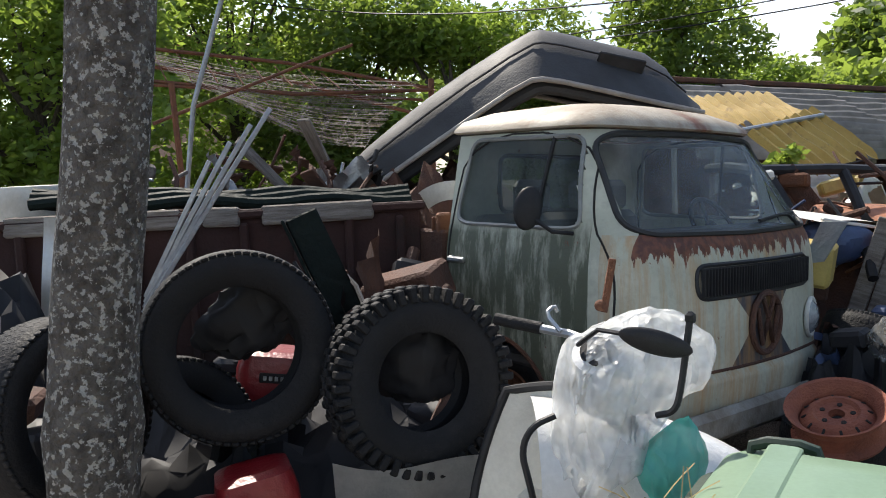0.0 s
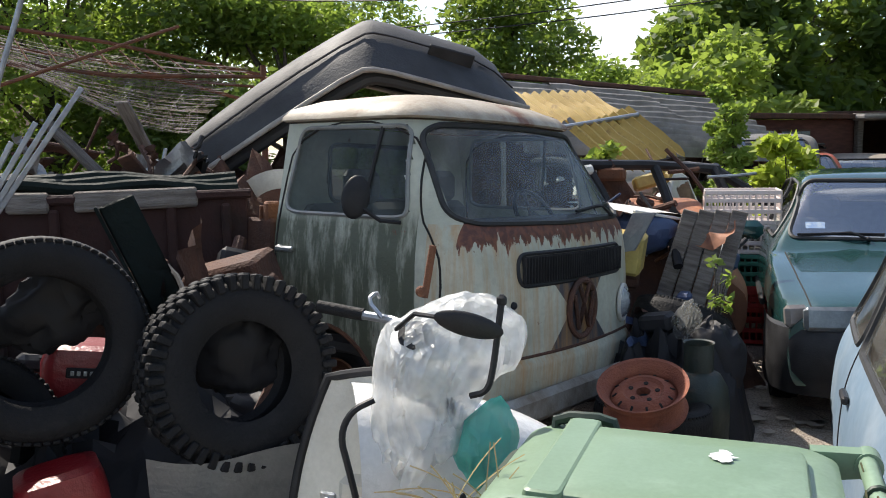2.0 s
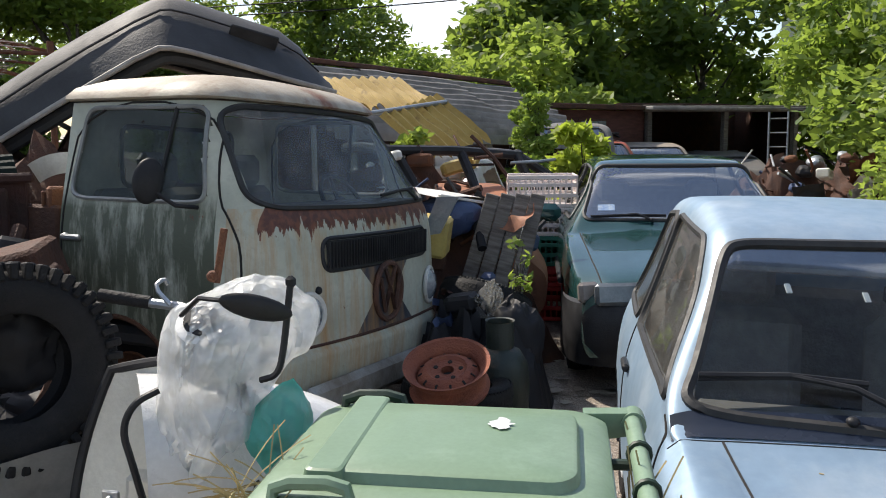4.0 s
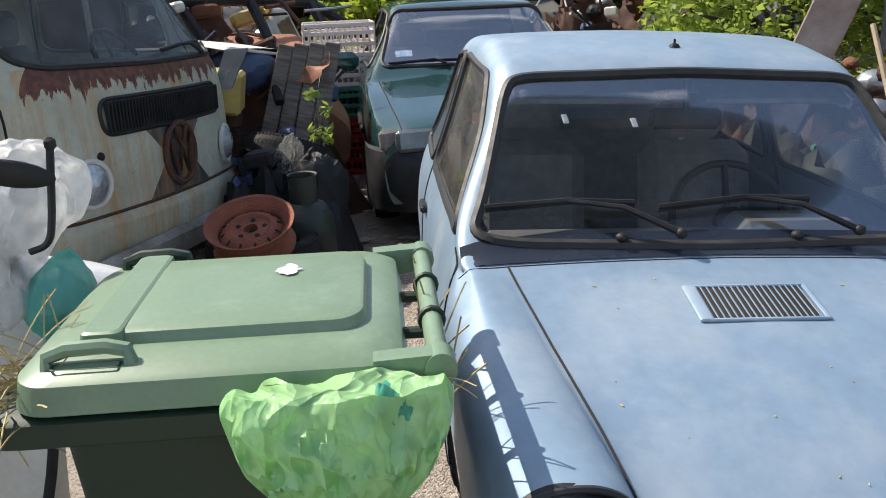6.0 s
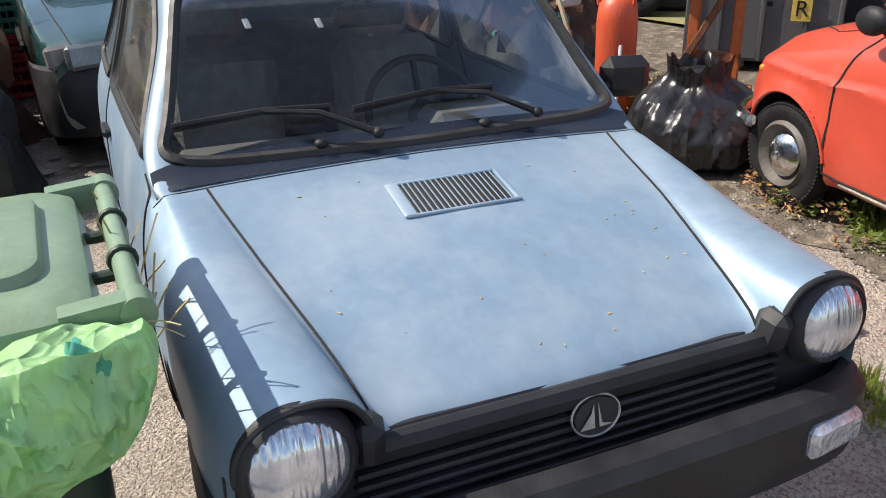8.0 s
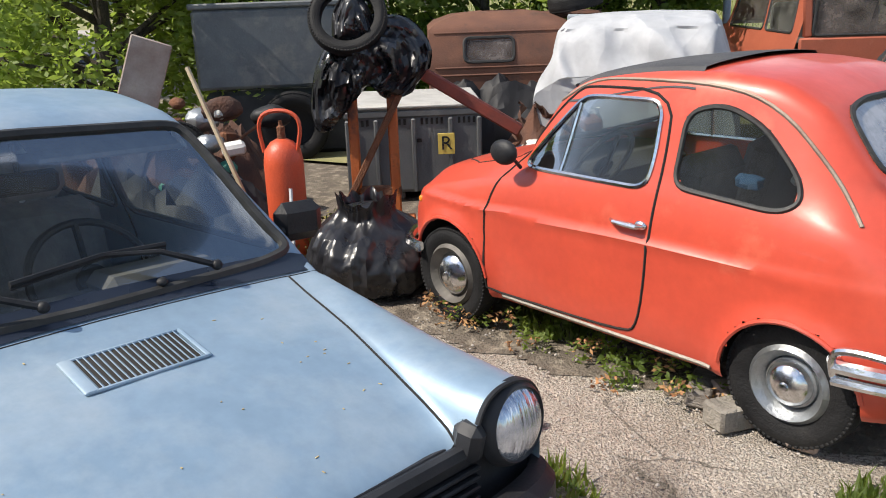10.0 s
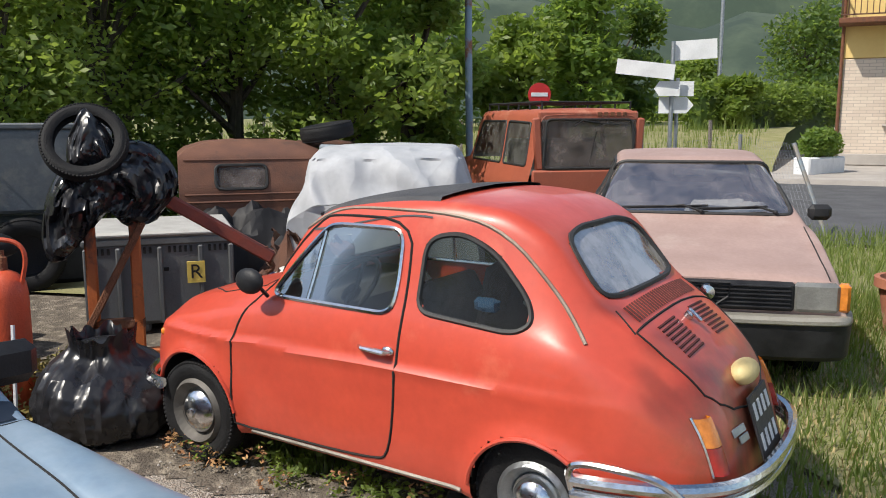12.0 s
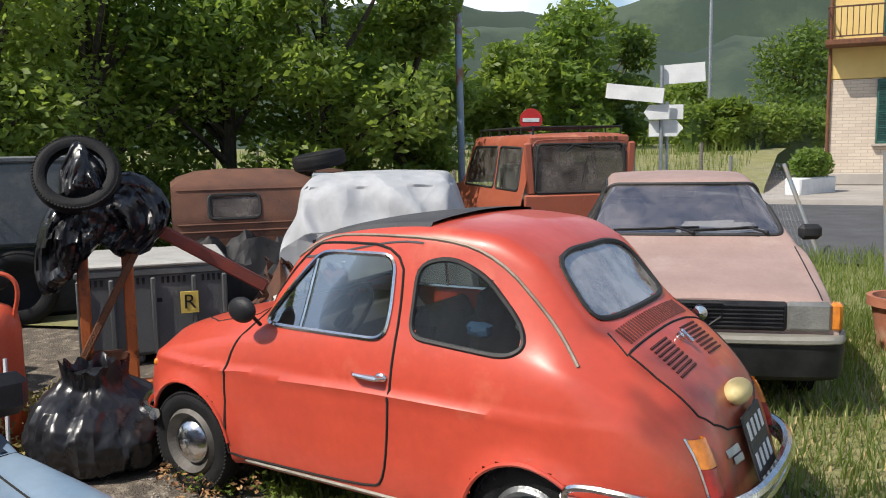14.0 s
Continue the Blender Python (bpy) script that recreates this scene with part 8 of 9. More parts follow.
lay("plastic_sheet", Mesh().add(*crumple(0.14, 0.05, 0.13, 25, 0.5, 0.5), None), TARP, face_cam(-0.12, 2.74, 1.0), "glossy black plastic stuffed in the off-road tyre", "plastic sheet")
lay("mudguard", Mesh().grid([[(x, y, z) for x, y, z in r] for r in [[(-0.24 + 0.48 * j / 12, -0.02 * math.sin(j * 0.5), 0.32 - 0.42 * i / 10 - 0.03 * math.sin(j * 0.25)) for j in range(13)] for i in range(11)]]), ALU, face_cam(-0.14, 2.56, 0.47, 180, 0) @ pose(0, 0, 0, 18, 0, 0), "silver car panel standing beneath the off-road tyre", "car panel")

# rusty container with a plank, a rolled tarpaulin, bars
CT = thing("steel_container", "rust-red steel container full of scrap", "container", pose(-1.35, 5.0, 0, 0, 0, 10))
CTR = surface("dark_red_container", (0.03, 0.011, 0.01), (0.042, 0.016, 0.013), 0.85, 0, 4, grain=40, bmp=0.3, c3=(0.02, 0.012, 0.01), s3=3)
for wx, wy, wz, at in ((2.3, 0.04, 1.4, (0, -0.4, 0.72)), (2.3, 0.04, 1.4, (0, 0.4, 0.72)), (0.04, 0.76, 1.4, (-1.15, 0, 0.72)), (0.04, 0.76, 1.4, (1.12, 0, 0.72))):
    part("wall", Mesh().box(wx, wy, wz, pose(*at), 0.01), CTR, CT)
part("deck", Mesh().box(2.24, 0.76, 0.06, pose(0, 0, 1.0), 0.01), CTR, CT)
for i in range(8):
    part("rib", Mesh().box(0.05, 0.05, 1.3, pose(-1.0 + 0.29 * i, -0.44, 0.72), 0.012), CTR, CT)
part("rim", Mesh().box(2.36, 0.07, 0.05, pose(0, -0.42, 1.42), 0.012), CTR, CT)
for k, (x, l, r) in enumerate(((0.02, 0.2, 1.5), (0.55, 0.62, -0.5), (-0.65, 0.9, 0.0))):
    lay("plank", Mesh().box(l, 0.04, 0.11, None, 0.012), WOOD_GREY, pose(-1.3 + x * 0.98 + 0.05, 4.57 + 0.17 * x, 1.41, -15, r, 10), "split grey weathered plank on the container's edge", "plank", "weathered planks")
DKGREEN = surface("dark_green_tarpaulin", (0.006, 0.011, 0.01), (0.011, 0.019, 0.017), 0.7, 0, 4, grain=14, bmp=0.4, dist=0.02)
DKGREEN.node_tree.nodes["Principled BSDF"].inputs["Specular IOR Level"].default_value = 0.15
RT = thing("rolled_tarpaulin", "rolled dark green tarpaulins lying on the container", "tarpaulin", pose(-1.2, 4.85, 1.485, 0, 2, 12))
for k in range(5):
    part("roll", Mesh().tube([(-1.1 + 2.1 * i / 14, -0.1 + 0.05 * k * 0.9, 0.015 * math.sin(i * 1.3 + k) + 0.02 * (k % 3)) for i in range(15)], 0.034, 8), DKGREEN, RT)
for k in range(4):
    lay("metal_bar", Mesh().box(0.024, 0.01, 0.72 + 0.14 * k, None, 0.003), STEEL, Matrix.Translation((-1.26 + 0.045 * k, 3.9 + 0.02 * k, 1.40 + 0.03 * k)) @ pose(0, 0, 0, 0, 29 + 2.0 * k, 8 * k), "flat grey galvanised bar leaning on the container", "metal bar", "leaning bars")
DRUM = thing("drum", "pale plastic drum on the scrap heap", "drum", pose(-2.42, 4.95, 1.2))
part("body", Mesh().lathe([(0.001, 0), (0.2, 0), (0.215, 0.06), (0.205, 0.1), (0.22, 0.16), (0.21, 0.25), (0.22, 0.33), (0.2, 0.4), (0.19, 0.42), (0.001, 0.42)], 28), surface("dirty_white_plastic", (0.6, 0.58, 0.52), (0.45, 0.42, 0.36), 0.5), DRUM)
lay("scrap_mound", mound(2.6, 1.6, 1.35, 14.0, rough=0.4), RUST_DARK, pose(-2.5, 5.2, 0), "mound of dark rusty scrap under the drum", "scrap")
bn = Mesh().grid([[(-0.25 + 0.5 * j / 14, 0.05 * math.sin(i * 0.6), 0.35 - 0.7 * i / 14) for j in range(15) if True] for i in range(15)])
bn.f = [q for q in bn.f if (lambda c: (c[0] / 0.17) ** 2 + ((c[2] + 0.02) / 0.13) ** 2 > 1)([sum(bn.v[i][k] for i in q) / 4 for k in range(3)])]
lay("sheet_metal", bn, WHITE_OLD, face_cam(-1.80, 4.12, 1.18, 180, 0) @ pose(0, 0, 0, -10, 6, 0) @ Matrix.Scale(0.8, 4), "white rusting car panel with a round hole", "car panel")

# boxy camper roof lying on the van's bed
HULL = surface("grey_hull", (0.034, 0.036, 0.04), (0.024, 0.025, 0.028), 0.7, 0, 3, c3=(0.05, 0.052, 0.052), s3=2)
ridge = [(-0.72, 5.98, 1.62), (-0.5, 6.0, 1.82), (0.05, 6.1, 2.22), (0.66, 6.2, 2.58), (0.78, 6.22, 2.60), (1.25, 6.4, 2.50), (1.70, 6.55, 2.40), (1.90, 6.6, 2.05)]
rim = [(-0.60, 5.80, 1.43), (-0.40, 5.76, 1.56), (0.10, 5.70, 1.88), (0.58, 5.64, 2.17), (0.72, 5.66, 2.18), (1.08, 5.74, 2.10), (1.42, 5.84, 2.02), (1.88, 6.05, 1.93)]
rows = []
for a, b in zip(ridge, rim):
    A, B = Vector(a), Vector(b)
    rows.append(chaikin([tuple(B), tuple(B.lerp(A, 0.5) + Vector((0, -0.08, 0.03))), tuple(A + Vector((0, -0.05, 0))), tuple(A + Vector((0, 0.45, 0.02))), tuple(A + Vector((0, 0.95, 0))), tuple(B + Vector((0, 1.35, 0.0)))], 2))
rows = [list(r) for r in zip(*[chaikin(list(c), 1) for c in zip(*rows)])]
HU = thing("camper_roof", "upturned dark grey camper roof shell with a pale rim", "roof shell")
part("shell", Mesh().grid(rows), HULL, HU)
part("rim", Mesh().tube([r[0] for r in rows], 0.019, 8).tube([r[-1] for r in rows], 0.019, 8), surface("dirty_rim_paint", (0.36, 0.34, 0.31), (0.22, 0.2, 0.18), 0.7), HU, "dirty pale rim")
part("inner_step", Mesh().tube([Vector(r[0]) + Vector((0.03, 0.1, -0.05)) for r in rows], 0.045, 8), HULL, HU)
part("hatch", Mesh().box(0.36, 0.02, 0.14, pose(1.28, 6.0, 2.28, 25, 12, 12), 0.01), BLACK, HU)
part("end_wall", Mesh().add([rows[-1][k] for k in range(len(rows[-1]))], [tuple(range(len(rows[-1])))]), HULL, HU)
for s in (0.25, 0.6):
    part("strap", Mesh().tube([Vector(r[int(len(r) * s)]) + Vector((0, -0.012, 0.012)) for r in rows[1:-1]], 0.008, 5), BLACK, HU)
lay("scrap_mound", mound(2.5, 1.6, 0.62, 22.0, rough=0.5), RUST_DARK, pose(-0.25, 6.15, 0.9, 0, 0, -49.6), "rusty scrap heaped on the van's load bed", "scrap")


# ---- loose scrap ----
def sheet_scrap(r, w, h):
    n = 6
    a, b = r.uniform(0, 9), r.uniform(0, 9)
    return Mesh().grid([[(w * (j / n - 0.5), 0.08 * noise.noise((i * 0.5 + a, j * 0.5, b)), h * (i / n - 0.5)) for j in range(n + 1)] for i in range(n + 1)])


BLUE_TARP = surface("blue_cloth_dark", (0.03, 0.05, 0.12), (0.05, 0.08, 0.16), 0.6)
YELLOWISH = surface("yellow_plastic", (0.55, 0.42, 0.12), (0.4, 0.3, 0.1), 0.5)
def scatter(n, box, seed, mats, kinds, size=(0.12, 0.4), group="scrap pieces"):
    """Loose pieces heaped inside a box (x0, x1, y0, y1, z0, z1)."""
    r = random.Random(seed)
    for i in range(n):
        x, y, z = r.uniform(box[0], box[1]), r.uniform(box[2], box[3]), r.uniform(box[4], box[5])
        k = r.choice(kinds)
        s = r.uniform(*size)
        mt, nm = r.choice(mats)
        m = pose(x, y, z, r.uniform(-70, 70), r.uniform(-60, 60), r.uniform(0, 360))
        if k == "sheet":
            lay("metal_sheet", sheet_scrap(r, s * 1.6, s), mt, m, nm + " bent metal sheet on the scrap heap", "metal sheet", group)
        elif k == "bar":
            lay("bar", Mesh().tube([(-s, 0, 0), (-s * 0.2, 0.03, 0.01), (s, 0, 0.02)], r.uniform(0.008, 0.022), 6), mt, m, nm + " bent bar on the scrap heap", "bar", group)
        elif k == "pipe":
            lay("pipe", Mesh().tube(chaikin([(-s, 0, 0), (0, 0, 0), (s * 0.5, s * 0.4, 0), (s * 0.6, s * 0.9, 0.1)], 2), r.uniform(0.015, 0.035), 8), mt, m, nm + " curved pipe on the scrap heap", "pipe", group)
        elif k == "box":
            lay("box", Mesh().box(s, s * 0.7, s * 0.5, None, 0.02), mt, pose(x, y, z, r.uniform(-15, 15), r.uniform(-15, 15), r.uniform(0, 360)), nm + " box-shaped part on the scrap heap", "box", group)
        elif k == "bag":
            lay("bag", Mesh().add(*crumple(s * 0.7, s * 0.5, s * 0.4, i, 0.3, 0.3, 16, 24)), mt, pose(x, y, z, 0, 0, r.uniform(0, 360)), nm + " crumpled bag on the scrap heap", "bag", group)
        elif k == "plank":
            lay("plank", Mesh().box(s * 3, 0.1, 0.025, None, 0.006), mt, m, nm + " plank on the scrap heap", "plank", group)


RM = [(RUST, "rusty brown"), (RUST_DARK, "dark rusty"), (BLACK, "black"), (RUST_DARK, "dark brown")]
MX = RM + [(STEEL, "grey steel"), (WHITE_OLD, "dirty white"), (TARP, "black")]
scatter(40, (-2.0, -0.4, 5.0, 5.8, 1.35, 1.7), 1, [(RUST_DARK, "dark rusty"), (BLACK, "black"), (STEEL, "grey steel"), (WOOD_GREY, "grey wooden"), (RUST_DARK, "dark brown")], ["sheet", "bar", "bar", "box", "plank"], (0.07, 0.26))
scatter(20, (-1.0, 0.0, 5.3, 6.2, 1.0, 1.45), 2, [(RUST_DARK, "dark rusty"), (BLACK, "black")], ["sheet", "bar", "box"], (0.1, 0.3))
scatter(30, (-0.75, -0.15, 3.7, 4.6, 0.6, 1.15), 3, RM, ["sheet", "bar", "pipe", "box"])
scatter(16, (-1.7, 0.1, 2.9, 3.6, 0.6, 0.95), 4, [(BLACK, "black"), (TARP, "black"), (RUST_DARK, "dark rusty")], ["box", "sheet", "bar"], (0.1, 0.26))
# rusty uprights, dark panel and pale arch beside the cab
lay("steel_channel", Mesh().box(0.09, 0.06, 0.55, None, 0.012).box(0.12, 0.02, 0.5, pose(0, 0.04, 0), 0.006), RUST, pose(-0.02, 4.72, 1.1, 3, 2, 20), "rusty upright steel channel behind the cab", "steel channel")
lay("sheet_metal", Mesh().box(0.02, 0.16, 0.7, None, 0.008).box(0.04, 0.015, 0.72, pose(0.01, -0.09, 0), 0.004), DKGREEN, face_cam(-0.56, 3.98, 1.12, 90, 0) @ pose(0, 0, 0, 22, 0, 0), "dark green car panel with a pale edge leaning on scrap", "car panel")
lay("wheel_arch_panel", Mesh().grid([[(rr * math.cos(a), 0.05 * math.sin(3 * a), rr * math.sin(a)) for rr in (0.24, 0.3, 0.36)] for a in [radians(40 + 130 * i / 16) for i in range(17)]]), WHITE_OLD, face_cam(0.05, 5.3, 1.18, 180, 0), "pale curved wheel arch panel on the scrap", "car panel")
lay("container_side", Mesh().box(1.3, 0.05, 0.5, None, 0.02).box(1.3, 0.07, 0.06, pose(0, -0.02, 0.22), 0.01), RUST_DARK, pose(-0.35, 4.35, 0.75, -8, 4, 25), "rusty folded steel panel beside the van", "steel panel")

# rusty lattice trusses and netting behind
TR = thing("lattice_frame", "collapsed rusty lattice frame with loose wire netting", "frame")
A, B = Vector((-3.3, 9.0, 3.0)), Vector((-0.1, 9.9, 2.5))
for da, db in (((0, 0, 0), (0, 0, 0)), ((0.1, -0.4, -0.38), (0, -0.4, -0.05)), ((0, -0.1, -0.2), (0.1, -0.6, -0.4))):
    part("rail", Mesh().tube([A + Vector(da), (A + B) / 2 + Vector(da) + Vector((0, 0, 0.06)), B + Vector(db)], 0.022, 6), RUST, TR)
for i in range(14):
    t = i / 13
    part("lattice_bar", Mesh().tube([A.lerp(B, t), A.lerp(B, min(1, t + 0.06)) + Vector((0.05, -0.4, -0.36 + 0.3 * t))], 0.008, 5), RUST, TR)
part("post", Mesh().tube([(-2.35, 6.9, 0), (-2.05, 7.0, 2.2), (-1.72, 7.05, 3.2)], 0.022, 8), STEEL, TR)
part("post", Mesh().tube([(-2.1, 6.9, 0), (-2.25, 7.1, 2.4)], 0.026, 8), RUST, TR)
part("post", Mesh().tube([(-0.15, 9.6, 0), (-0.1, 9.8, 2.6)], 0.035, 8).tube([(-3.2, 9, 0), (-3.3, 9.0, 3.0)], 0.03, 8), RUST, TR)
part("brace", Mesh().tube([(-2.6, 7.6, 2.1), (-0.9, 8.9, 2.9)], 0.018, 6).tube([(-3.0, 8.6, 2.55), (-0.2, 9.6, 2.35)], 0.016, 6), RUST, TR)
nt_ = Mesh()
for i in range(60):
    t = i / 59
    p = Vector((-3.3 + 1.5 * t, 8.9 - 0.3 * t, 2.95 - 0.75 * t + 0.1 * noise.noise((i * 0.7, 0, 0))))
    q = Vector((-0.25 - 0.55 * t, 9.6 - 1.0 * t, 2.55 - 0.72 * t + 0.05 * noise.noise((i * 0.9, 4, 0))))
    nt_.tube([p.lerp(q, k / 6) - Vector((0, 0, 0.09 * math.sin(PI * k / 6) + 0.03 * noise.noise((i * 0.5, k, 1)))) for k in range(7)], 0.0022, 3, caps=False)
for k in range(44):
    u = 0.04 + 0.92 * k / 43
    nt_.tube([Vector((-3.3 + 1.5 * t, 8.9 - 0.3 * t, 2.95 - 0.75 * t)).lerp(Vector((-0.25 - 0.55 * t, 9.6 - 1.0 * t, 2.55 - 0.72 * t)), min(1, u + 0.05 * math.sin(9 * t + k))) - Vector((0, 0, 0.09 * math.sin(PI * u))) for t in [m_ / 8 for m_ in range(9)]], 0.0016, 3, caps=False)
part("netting", nt_, surface("dull_wire", (0.3, 0.27, 0.25), (0.2, 0.14, 0.11), 0.6, 0.3), TR, "sagging wire netting")

# ---- heap between the van and the green car ----
def old_shell(name, label, m, paint, zt):
    s_ = car_shell(span((0, -0.2, 0.05), (-0.2, -2.6, 0.08)), prof(zt), prof([(0, 0.6), (-2.6, 0.7)]), prof([(0, 0.66), (-0.6, 0.74), (-2.6, 0.72)]), prof([(0, 0.5), (-0.7, 0.6), (-1.2, 0.52), (-2.6, 0.52)]), prof([(0, 0.3), (-2.6, 0.3)]))
    T = thing(name, label, "car", m)
    for s in (1, -1):
        po = rounded([(-1.2, 0.8), (-1.35, 1.05), (-2.2, 1.08), (-2.25, 0.8)], 2, 0.06)
        s_.window(po, "side", s)
    s_.window(rounded([(-0.5, 0.8), (-0.42, 1.04), (0.42, 1.04), (0.5, 0.8)]), "front", 1)
    part("body", capped(s_.skin(), s_), paint, T)
    return T


OSH = surface("orange_rust_paint", (0.4, 0.16, 0.08), (0.28, 0.12, 0.07), 0.7, 0, 3, c3=(0.12, 0.055, 0.04), s3=3)
old_shell("wrecked_car", "orange-brown rusting car shell under scrap", pose(2.62, 5.5, 0.0, 0, 0, -112), OSH, [(0, 0.75), (-0.1, 0.85), (-0.9, 0.95), (-1.3, 1.12), (-1.6, 1.16), (-2.3, 1.12), (-2.6, 0.9)])
old_shell("wrecked_car", "white and red wrecked car among the scrap", pose(2.75, 7.0, 0.15, 0, 0, -125), WHITE_OLD, [(0, 0.75), (-0.1, 0.85), (-0.9, 0.92), (-1.3, 1.15), (-1.6, 1.22), (-2.3, 1.16), (-2.6, 0.9)])
CF = thing("stripped_car", "black stripped car body frame without glass", "car")
for (a, b) in (((2.5, 6.75, 1.48), (3.95, 7.0, 1.40)), ((2.7, 6.4, 1.0), (4.0, 6.6, 0.95)), ((2.75, 6.45, 1.0), (2.6, 6.75, 1.46)), ((3.3, 6.5, 0.98), (3.28, 6.88, 1.44)), ((3.95, 6.6, 0.95), (3.9, 6.98, 1.4)), ((2.5, 7.9, 1.48), (3.95, 8.1, 1.4)), ((2.5, 6.75, 1.48), (2.5, 7.9, 1.48)), ((3.95, 7.0, 1.4), (3.95, 8.1, 1.4)), ((3.95, 6.98, 1.38), (4.4, 6.7, 1.0))):
    part("pillar", Mesh().tube([a, ((a[0] + b[0]) / 2, (a[1] + b[1]) / 2, (a[2] + b[2]) / 2 + 0.02), b], 0.045, 8), BLACK, CF)
part("sill", Mesh().box(1.9, 1.5, 0.85, pose(3.3, 7.2, 0.5, 0, 0, 8), 0.1), RUST_DARK, CF)
lay("bonnet", Mesh().grid([[(-0.4 + 0.8 * j / 10, -0.35 + 0.7 * i / 8, 0.05 * math.cos((j - 5) * 0.3) - 0.03 * (i / 8) ** 2) for j in range(11)] for i in range(9)]).box(0.78, 0.03, 0.02, pose(0, -0.34, 0.02), 0.005), WHITE_OLD, pose(2.55, 5.55, 1.16, 6, 10, 20), "pale car bonnet lying on the scrap heap", "bonnet")
lay("metal_fin", Mesh().add([(0, 0, 0), (0.05, 0.02, 0.26), (0.2, 0, 0.3), (0.12, 0, 0.05), (0, 0.012, 0), (0.05, 0.032, 0.26), (0.2, 0.012, 0.3), (0.12, 0.012, 0.05)], [(0, 1, 2, 3), (7, 6, 5, 4), (0, 4, 5, 1), (1, 5, 6, 2), (2, 6, 7, 3), (3, 7, 4, 0)]), STEEL, pose(2.0, 4.68, 1.0, 0, 12, -50), "bent triangular piece of grey sheet metal", "sheet metal")
for k in range(4):
    lay("plank", Mesh().box(0.1, 0.022, 0.75, None, 0.006), WOOD_GREY, pose(2.58 + 0.085 * k, 5.08 - 0.07 * k, 0.85, -14, 14 - k, -40), "grey weathered board leaning on the heap", "plank", "leaning boards")
lay("crate", Mesh().box(0.35, 0.3, 0.25, None, 0.02), YELLOWISH, pose(2.12, 4.95, 0.98, 0, 8, -30), "yellowish broken plastic crate on the heap", "crate")
lay("cloth", Mesh().add(*crumple(0.25, 0.2, 0.14, 8, 0.3, 0.3)), BLUE_TARP, pose(2.45, 5.3, 1.05), "dark blue cloth heaped on the scrap", "cloth")
lay("tyre", tyre_mesh(0.30, 0.18, 0.18, 0, 48), RUBBER, pose(2.40, 4.62, 0.55, 62, 10, -40), "old tyre leaning on the heap beside the van", "tyre", "tyres on the scrap")
lay("tyre", tyre_mesh(0.29, 0.18, 0.18, 0, 48), RUBBER, pose(1.80, 3.78, 0.10, 90, 0, 20), "old tyre lying flat under the rusty rim", "tyre", "tyres on the scrap")
lay("tyre", tyre_mesh(0.29, 0.18, 0.18, 0, 48), RUBBER, pose(1.82, 3.76, 0.29, 92, 3, 50), "old tyre stacked flat beside the van", "tyre", "tyres on the scrap")
RED_RUST = surface("red_rust", (0.2, 0.058, 0.035), (0.3, 0.1, 0.055), 0.8, 0, 9, grain=80, bmp=0.4, c3=(0.1, 0.035, 0.025))
RIM = thing("scrap_wheel", "rusty red steel wheel rim lying on the tyres", "wheel", pose(1.72, 3.62, 0.38, 20, -8, -20) @ Matrix.Diagonal((0.98, 0.98, 0.75, 1)))
part("barrel", Mesh().lathe([(0.20, 0), (0.205, 0.02), (0.18, 0.04), (0.175, 0.12), (0.2, 0.16), (0.215, 0.19), (0.22, 0.21), (0.205, 0.205), (0.19, 0.18), (0.165, 0.15), (0.16, 0.08), (0.19, 0.03)], 40), RED_RUST, RIM)
part("disc", Mesh().lathe([(0.165, 0.10), (0.15, 0.13), (0.12, 0.165), (0.10, 0.17), (0.085, 0.15), (0.05, 0.145), (0.035, 0.15), (0.034, 0.10)], 40), RED_RUST, RIM)
for k in range(5):
    a = 2 * PI * k / 5
    part("stud_hole", Mesh().lathe([(0.012, 0.0), (0.012, 0.006), (0.001, 0.006)], 10, pose(0.068 * math.cos(a), 0.068 * math.sin(a), 0.147)), GAP, RIM)
for k in range(12):
    a = 2 * PI * k / 12
    part("vent_slot", Mesh().box(0.03, 0.012, 0.008, pose(0.138 * math.cos(a), 0.138 * math.sin(a), 0.148, 0, 40, math.degrees(a)), 0.003), GAP, RIM)
GB = thing("gas_bottle", "dark green gas bottle with a valve collar", "gas bottle", pose(2.12, 3.86, 0.0))
GBM = surface("dark_green_enamel", (0.014, 0.026, 0.021), (0.028, 0.034, 0.027), 0.5, 0, 6, c3=(0.13, 0.07, 0.04), s3=5)
part("body", Mesh().lathe([(0.001, 0.0), (0.13, 0.0), (0.155, 0.05), (0.16, 0.3), (0.15, 0.4), (0.11, 0.47), (0.05, 0.5), (0.001, 0.5)], 32), GBM, GB)
part("collar", Mesh().lathe([(0.075, 0.46), (0.075, 0.63), (0.08, 0.635), (0.068, 0.63), (0.066, 0.47)], 28), GBM, GB)
part("valve", Mesh().lathe([(0.02, 0.5), (0.02, 0.58), (0.001, 0.58)], 12), RUST, GB)
lay("bucket", Mesh().lathe([(0.001, 0), (0.08, 0), (0.1, 0.2), (0.105, 0.2), (0.09, 0.01), (0.001, 0.01)], 20), TEAL_FILM, pose(1.95, 3.50, 0.0), "small teal plastic bucket", "bucket")
lay("tarpaulin", mound(0.85, 0.65, 0.62, 31.0, rough=0.3), TARP, pose(2.2, 4.28, 0, 0, 0, -35), "black tarpaulin and bags piled beside the van", "tarpaulin")
lay("bag", Mesh().add(*crumple(0.18, 0.16, 0.24, 4, 0.3, 0.35)), TARP, pose(2.36, 4.15, 0.42), "full black rubbish bag beside the van", "bag")
